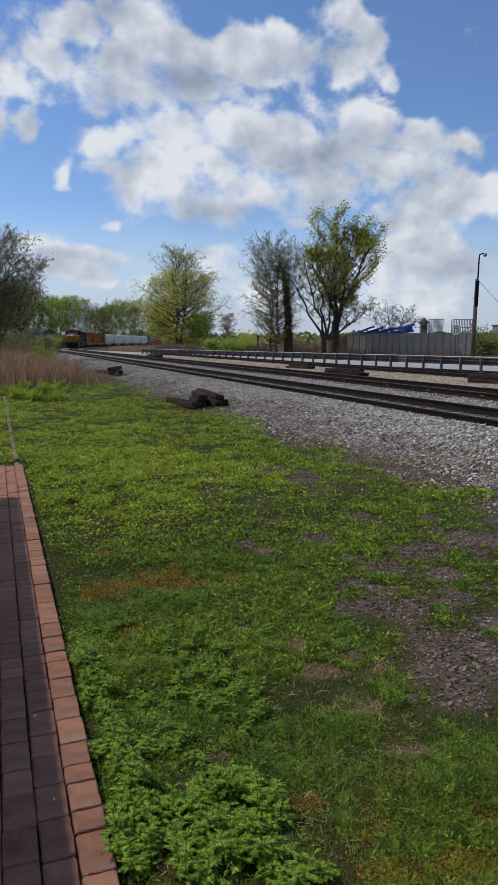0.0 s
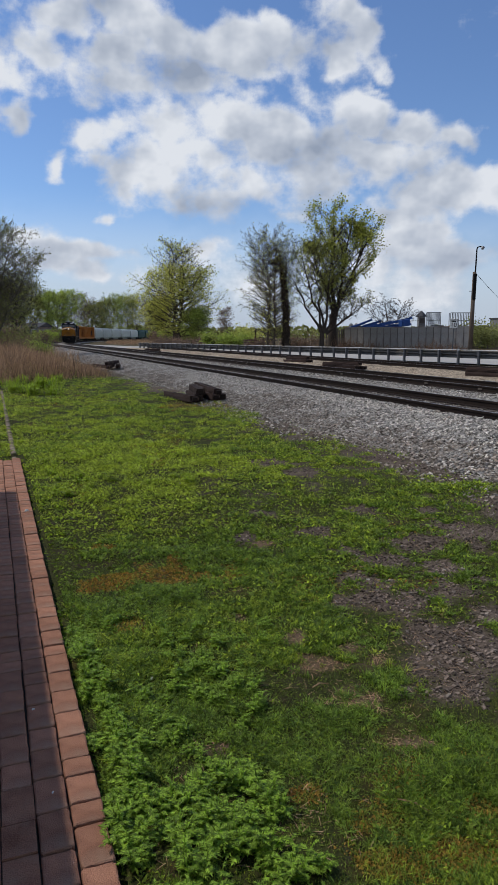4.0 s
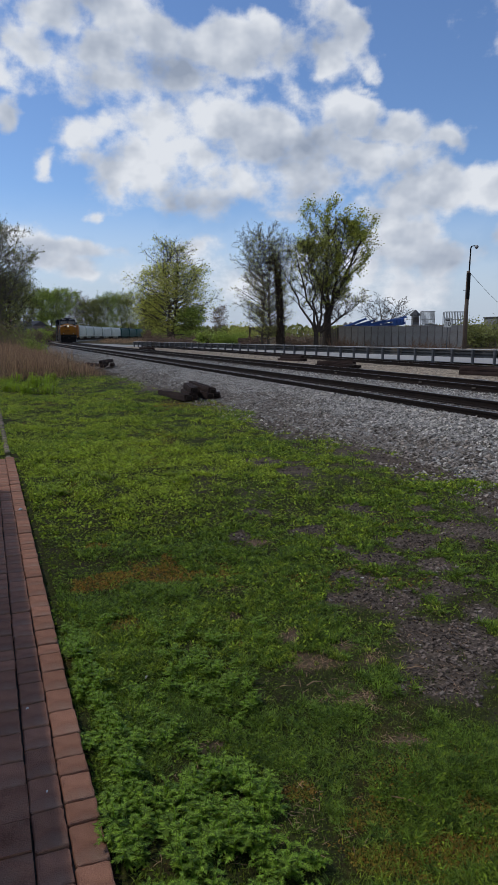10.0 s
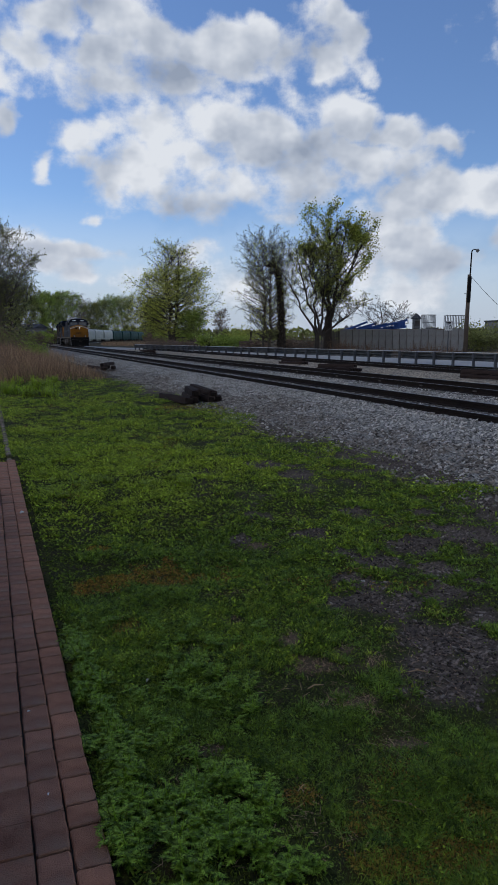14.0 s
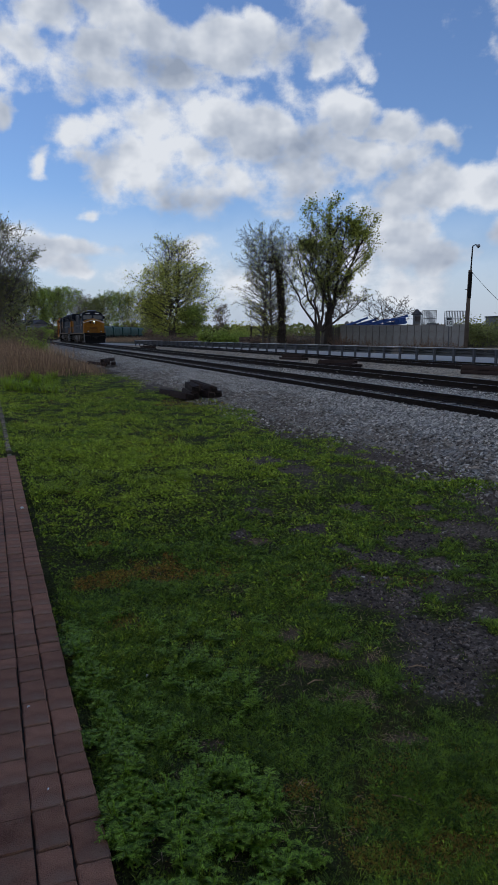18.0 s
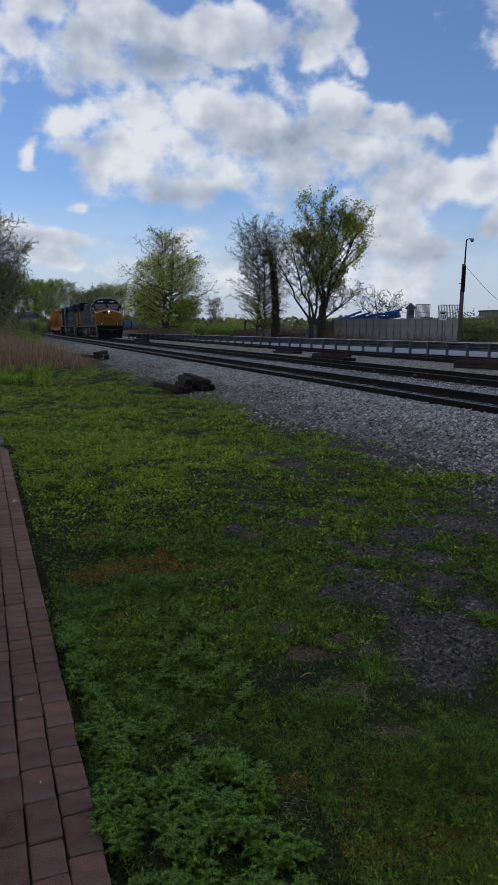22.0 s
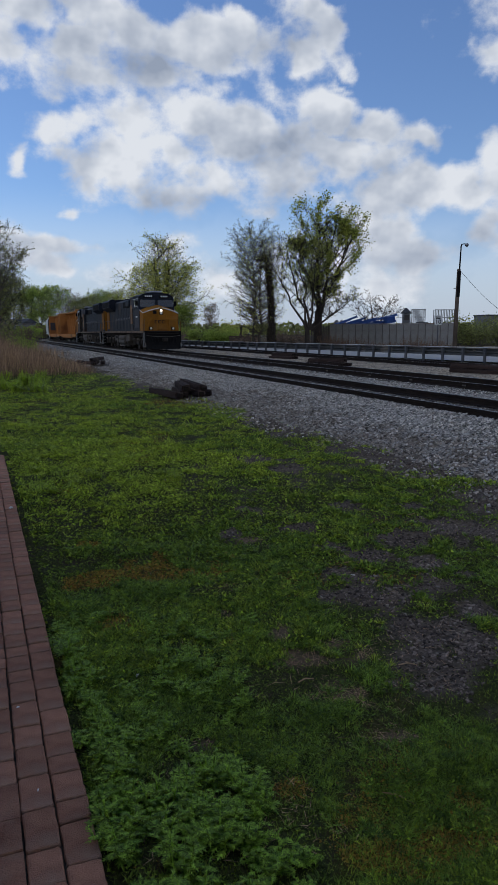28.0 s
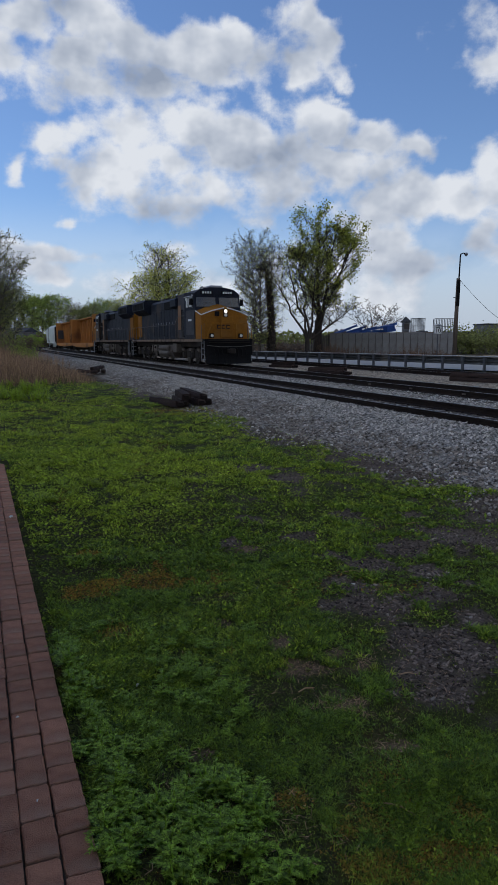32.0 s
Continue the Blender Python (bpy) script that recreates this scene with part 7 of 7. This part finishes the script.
tie_pile(4.5, 33.2, 0.12, [(0, 0, 0, 0), (0.35, 0.2, 0, 3), (0.7, 0, 0, -3), (0.3, 0.1, 0.185, 4)], -20, "ties between the tracks", 3)
tie_pile(0.6, 40.6, 0.12, [(3.0, 0, 0, 0), (3.4, 0.2, 0, 3), (3.2, 0.1, 0.185, -4)], -15, "ties between the tracks", 4)
tie_pile(9.6, 26.5, 0.12, [(0, 0, 0, 0), (0.35, 0.2, 0, 3), (0.7, 0.1, 0, -3), (0.2, 0.1, 0.185, 4)], -20, "ties between the tracks", 5)
tie_pile(-10.0, 72.0, 0.12, [(0, 0, 0, 0), (0.35, 0.2, 0, 3), (0.2, 0.1, 0.185, 4)], -25, "ties between the tracks", 6)


# ---- yard beyond the road ----
def sheet_wall():
    a, b = Vector((12.0, 84.0, 0.15)), Vector((24.8, 75.5, 0.15))
    d = (b - a)
    n = 18
    base = thing("sheet_wall", Matrix(), "long wall of grey weathered sheet metal panels", "wall")
    turn = math.degrees(math.atan2(d.y, d.x))
    step = d.length / n
    me = fixed(Solid().box((0, 0, 1.28), (step - 0.05, 0.06, 2.5), 0.01), SHEET, "panel")
    rib = fixed(Solid().box((0, -0.035, 1.28), (0.06, 0.03, 2.5), 0.008), SHEET_DARK, "rib")
    for i in range(n):
        p = a + d * ((i + 0.5) / n)
        shared("panel", me, base, pose(p.x, p.y, p.z, 0, 0, turn))
        q = a + d * (i / n)
        shared("rib", rib, base, pose(q.x, q.y, q.z, 0, 0, turn))
    c = (a + b) / 2
    part("top_rail", Solid().box((c.x, c.y, 2.74), (d.length, 0.14, 0.1), 0.01, Matrix.Rotation(radians(turn), 3, "Z")), SHEET, base)
    # old dark board fence at its far end
    fence = thing("board_fence", Matrix(), "dark weathered board fence with vines", "fence")
    plank = fixed(Solid().box((0, 0, 1.2), (0.2, 0.03, 2.4), 0.005), SHEET_DARK, "plank")
    for i in range(22):
        shared("plank", plank, fence, pose(10.0 + i * 0.22, 86.0 - i * 0.14, 0.15 + random.uniform(-0.1, 0.08), random.uniform(-2, 2), random.uniform(-2, 2), turn))
    for z in (0.5, 1.9):
        part("fence_rail", Solid().box((12.3, 84.6, z), (5.5, 0.05, 0.1), 0, Matrix.Rotation(radians(turn), 3, "Z")), SHEET_DARK, fence)


sheet_wall()


def blue_beams():
    rng = random.Random(14)
    # across, height, length, rise in degrees, turn
    rows = [(632, 3.0, 2.6, 16, 20), (640, 3.25, 3.2, 20, 8), (648, 2.95, 3.0, 12, -10), (655, 3.2, 3.6, 14, 25), (664, 2.9, 2.8, 5, 40), (672, 3.15, 3.4, 13, -6), (682, 3.2, 4.6, 12, 5), (696, 3.45, 5.2, 13, 3), (700, 3.0, 3.8, 6, 12), (708, 3.15, 3.0, 3, -8), (690, 2.9, 3.4, -3, 15)]
    for px, z, ln, rise, turn in rows:
        x, y = place(px - 441, 88 + rng.uniform(-1.5, 1.5))
        base = thing("steel_beam", pose(x, y, z, 0, -rise, turn), "blue painted steel beam in a heap", "steel beam", "heap of blue beams")
        s = Solid().box((0, 0, 0), (ln, 0.03, 0.2)).box((0, 0, 0.11), (ln, 0.16, 0.03)).box((0, 0, -0.11), (ln, 0.16, 0.03))
        part("web_and_flanges", s, BLUE_STEEL, base)
        part("end_plate", Solid().box((ln / 2, 0, 0), (0.03, 0.26, 0.4)), BLUE_STEEL, base)
    x, y = place(717 - 441, 87)
    base = thing("blue_box", pose(x, y, 3.05, 0, -6, 20), "blue painted steel box on the scrap heap", "steel box")
    part("shell", Solid().box((0, 0, 0.3), (1.2, 0.9, 0.8), 0.03), BLUE_STEEL, base)
    for q in (-0.45, 0, 0.45):
        part("rib", Solid().box((q, -0.47, 0.3), (0.08, 0.06, 0.8), 0.01), BLUE_STEEL, base)
    x, y = place(700 - 441, 88.5)
    heap = thing("scrap_heap", pose(x, y, 0.2), "heap of dark scrap behind the sheet wall", "scrap heap")
    for i in range(46):
        part("scrap_piece", Solid().box((rng.uniform(-5.2, 7.5), rng.uniform(-1.2, 1.2), rng.uniform(0.2, 2.6)), (rng.uniform(0.6, 2.2), rng.uniform(0.3, 0.9), rng.uniform(0.2, 0.7)), 0.03, Euler((rng.uniform(-0.3, 0.3), rng.uniform(-0.3, 0.3), rng.uniform(0, 3))).to_matrix()), rng.choice((SHEET_DARK, POST, UNDER)), heap)


blue_beams()


def cage(px, z, w, h, base_z, turn):
    """A tall open rack of thin posts."""
    x, y = place(px - 441, z)
    base = thing("stake_rack", pose(x, y, base_z, 0, 0, turn), "tall open grey steel stake rack", "rack", "stake racks")
    for k in range(7):
        part("stake", Solid().box((-w / 2 + k * w / 6, 0, h / 2), (0.09, 0.07, h), 0.01), GREY_METAL, base)
        part("stake", Solid().box((-w / 2 + k * w / 6 + 0.1, 1.5, h / 2), (0.09, 0.07, h), 0.01), GREY_METAL, base)
    for z2 in (0.1, h * 0.5, h - 0.04):
        part("cross_rail", Solid().box((0, -0.05, z2), (w + 0.1, 0.06, 0.09)), GREY_METAL, base)
    part("stand", Solid().box((0, 0.7, -base_z / 2 + 0.1), (w, 1.6, base_z), 0.03), SHEET_DARK, base)


cage(768, 92, 1.75, 2.1, 2.75, -6)
cage(814, 86, 2.35, 2.0, 2.6, -6)


def silo_hut():
    x, y = place(746 - 441, 96)
    base = thing("small_tower", pose(x, y, 0.2), "small grey louvred tower with a pointed cap", "tower")
    part("shaft", Solid().box((0, 0, 2.1), (0.9, 0.9, 4.2), 0.03), SIDING, base)
    part("louvre", Solid().box((0, -0.47, 3.6), (0.7, 0.05, 0.7), 0.02), SHEET_DARK, base)
    part("cap", Solid().tube([(0, 0, 4.15), (0, 0, 4.3), (0, 0, 4.95)], [0.8, 0.78, 0.08], 4), ROOFING, base)
    for px in (624, 633):
        x, y = place(px - 441, 150)
        t = thing("storage_tank", pose(x, y, 0.2), "distant pale storage tank with a domed top", "tank", "distant tanks")
        part("shell", Solid().tube([(0, 0, 0), (0, 0, 3.6), (0, 0, 4.0), (0, 0, 4.3)], [0.55, 0.55, 0.45, 0.15], 14), SIDING, t)
        part("ring", Solid().tube([(0, 0, 2.6), (0, 0, 2.7)], [0.58, 0.58], 14), GREY_METAL, t)


silo_hut()


def light_pole():
    x, y = place(834 - 441, 57)
    base = thing("light_pole", pose(x, y, 0.0), "brown wooden pole with a steel mast and lamp head", "light pole")
    part("pole", Solid().tube([(0, 0, -0.2), (0.02, 0, 3), (0.06, 0, 6.9)], [0.19, 0.17, 0.14], 10), POLE_WOOD, base, smooth=True)
    part("cable_guard", Solid().box((0.06, -0.12, 5.7), (0.26, 0.2, 2.1), 0.03, Matrix.Rotation(0.01, 3, "Y")), BLACK, base, "dark box up the pole")
    part("mast", Solid().tube([(0.1, 0, 5.9), (0.16, 0, 8.7), (0.2, 0, 8.85)], [0.07, 0.055, 0.05], 8), BLACK, base)
    part("arm", Solid().tube([(0.18, 0, 8.84), (0.4, 0, 8.92), (0.62, 0, 8.86)], [0.045, 0.045, 0.045], 6), BLACK, base)
    part("lamp_head", Solid().tube([(0.63, 0, 8.95), (0.63, 0, 8.82), (0.63, 0, 8.66)], [0.1, 0.17, 0.06], 12), GREY_METAL, base)
    part("insulator", Solid().cyl((-0.05, 0, 5.35), (-0.3, 0, 5.35), 0.03, 6), GREY_METAL, base)
    pts = [Vector((0.25, 0, 6.7)).lerp(Vector((9.5, 4, 2.5)), k / 10) - Vector((0, 0, 1.2 * math.sin(math.pi * k / 10))) for k in range(11)]
    part("cable", Solid().tube(pts, [0.018] * 11, 4), BLACK, base, "slack black cable")


light_pole()


def speed_sign():
    x, y = place(803 - 441, 56)
    base = thing("speed_sign", pose(x, y, 0.0, 0, 0, -12), "white speed limit sign on a thin steel post", "sign")
    part("post", Solid().box((0, 0.03, 1.55), (0.07, 0.05, 3.1), 0.01), POST, base)
    part("plate", Solid().box((0, -0.02, 2.72), (0.62, 0.03, 0.78), 0.012), SIGN_WHITE, base)
    edge = Solid().box((0, -0.037, 3.08), (0.56, 0.006, 0.02)).box((0, -0.037, 2.36), (0.56, 0.006, 0.02)).box((-0.28, -0.037, 2.72), (0.02, 0.006, 0.74)).box((0.28, -0.037, 2.72), (0.02, 0.006, 0.74))
    part("border", edge, BLACK, base)
    part("lettering_bars", Solid().box((0, -0.038, 2.99), (0.4, 0.008, 0.07)).box((0, -0.038, 2.88), (0.36, 0.008, 0.07)), BLACK, base, "dark lettering bars")
    cu = bpy.data.curves.new("digits", "FONT")
    cu.body, cu.size, cu.align_x, cu.extrude = "10", 0.5, "CENTER", 0.004
    cu.materials.append(BLACK)
    ob = new("digits", cu)
    ob.parent = base
    ob.matrix_basis = pose(0, -0.042, 2.44, 90, 0, 0)
    tagged(ob, "black numerals reading 10")


speed_sign()


def far_buildings():
    x, y = place(905 - 441, 170)
    b = thing("warehouse", pose(x, y, 0.2, 0, 0, 10), "distant pale building with dark windows", "building")
    part("wall", Solid().box((0, 0, 2.8), (8.5, 6, 5.6), 0.05), SIDING, b)
    part("roof", Solid().box((0, 0, 5.75), (8.9, 6.4, 0.3), 0.05), ROOFING, b)
    for k in range(4):
        part("window", Solid().box((-3.0 + k * 2.0, -3.02, 3.6), (1.0, 0.06, 1.2), 0.02), GLASS, b)
    x, y = place(860 - 441, 260)
    b = thing("shed", pose(x, y, 0.4), "distant low dark-roofed shed", "building")
    part("wall", Solid().box((0, 0, 2.2), (10, 5, 4.4), 0.05), SHEET_DARK, b)
    part("roof", Solid().box((0, 0, 4.6), (10.6, 5.6, 0.5), 0.05), ROOFING, b)
    x, y = place(66 - 441, 215)
    b = thing("house", pose(x, y, 1.2, 0, 0, -18), "grey sided house among trees beside the railway", "house")
    part("wall", Solid().box((0, 0, 1.8), (10, 7, 3.6), 0.05), SIDING, b)
    roof = Solid()
    roof.prism([(-4.1, 3.5), (4.1, 3.5), (0, 4.9)], "x", -5.6, 5.6)
    part("roof", roof, ROOFING, b)
    for k in range(3):
        w = part("window", Solid().box((-3.0 + k * 3.0, -3.52, 2.0), (1.2, 0.06, 1.4), 0.02), GLASS, b)
        part("frame", Solid().box((-3.0 + k * 3.0, -3.5, 2.0), (1.4, 0.06, 1.6), 0.02), WHITE_PAINT, w)
    part("porch_rail", Solid().box((0, -4.6, 0.9), (9.5, 0.08, 0.1)).box((0, -4.6, 0.2), (9.5, 2.0, 0.2)), SHEET_DARK, b)


far_buildings()


def yard_clutter():
    rng = random.Random(4)
    # pale lumber and rubble at the yard's edge
    for i in range(14):
        x, y = place(862 - 441 + rng.uniform(-14, 60), 60 + rng.uniform(-1.5, 3))
        b = thing("plank", pose(x, y, 0.25 + 0.06 * (i % 4), rng.uniform(-4, 4), rng.uniform(-8, 8), rng.uniform(-30, 30)), "pale loose plank in a rubble heap", "plank", "loose lumber")
        part("board", Solid().box((0, 0, 0.04), (rng.uniform(1.2, 2.6), 0.18, 0.06), 0.006), PLANK, b)
    # fallen log and fence posts beside the road
    x, y = place(388 - 441, 99)
    b = thing("fallen_log", pose(x, y, 0.3, 0, 38, 8), "dark fallen log leaning in the brush", "log")
    part("stem", Solid().tube([(-2.0, 0, 0), (0, 0, 0.1), (2.0, 0.1, 0)], [0.42, 0.36, 0.28], 9), BARK_DARK, b)
    part("stub", Solid().tube([(0.6, 0, 0.2), (0.9, 0.1, 0.9)], [0.14, 0.07], 6), BARK_DARK, b)
    for px, lean, h in ((454, 6, 2.6), (458, -3, 2.4), (470, 0, 1.5)):
        x, y = place(px - 441, 96)
        b = thing("fence_post", pose(x, y, 0.1, 0, lean, 0), "old dark wooden fence post", "post", "old fence posts")
        part("post", Solid().box((0, 0, h / 2), (0.22, 0.22, h), 0.02), POLE_WOOD, b)
        part("cap", Solid().box((0, 0, h + 0.02), (0.25, 0.25, 0.04), 0.01), POLE_WOOD, b)
    for k in range(2):
        x, y = place(478 - 441, 92)
        b = thing("board_fence", pose(x + k * 2.2 - 2.2, y, 0.1, 0, 0, -4), "low weathered board panel in the brush", "fence panel", "low board panels")
        for q in range(4):
            part("board", Solid().box((0, 0, 0.25 + q * 0.28), (2.1, 0.04, 0.24), 0.006), PLANK_DARK, b)
    # dark post by the garden edging
    b = thing("garden_post", pose(-9.15, 24.2, ground_z(-9.15, 24.2) - 0.05), "short dark wooden post beside the edging", "post")
    part("post", Solid().box((0, 0, 0.25), (0.3, 0.3, 0.5), 0.02), BLACK, b)
    part("cap", Solid().box((0, 0, 0.52), (0.34, 0.34, 0.05), 0.01), POLE_WOOD, b)
    # litter on the pavers and in the grass
    for x, y, z, s in ((-0.985, 2.90, 0.02, 0.007), (-0.732, 2.325, 0.02, 0.006), (-2.15, 6.45, 0.035, 0.02)):
        b = thing("paper_scrap", pose(x, y, z, 0, 0, rng.uniform(0, 90)), "small white crumpled paper scrap", "litter", "litter")
        part("scrap", Solid().tube([(-s, 0, 0), (0, s * 0.3, s * 0.4), (s, 0, 0.1 * s)], [s * 0.4, s * 0.6, s * 0.3], 5), SIGN_WHITE, b)
    for x, y, a, ln in ((0.93, 3.35, 5, 0.05), (0.37, 3.2, 30, 0.05), (0.62, 2.3, -30, 0.06), (1.75, 6.3, 20, 0.08), (0.9, 4.9, 10, 0.06)):
        b = thing("twig", pose(x, y, ground_z(x, y) + 0.012, 0, 3, a), "dry pale twig lying in the grass", "twig", "dry twigs")
        part("stick", Solid().tube([(-ln, 0, 0), (0, 0.01, 0.006), (ln, 0, 0)], [0.003, 0.004, 0.002], 5), STRAW, b)


PLANK = material("pale_lumber", (0.45, 0.37, 0.28), (0.32, 0.26, 0.2), 0.85, 0, 0.4, 0.2, 0.03, obj_random=0.2)
PLANK_DARK = material("weathered_lumber", (0.22, 0.15, 0.11), (0.14, 0.10, 0.075), 0.9, 0, 0.4, 0.2, 0.03, obj_random=0.2)
yard_clutter()


paved_walk()
motions()
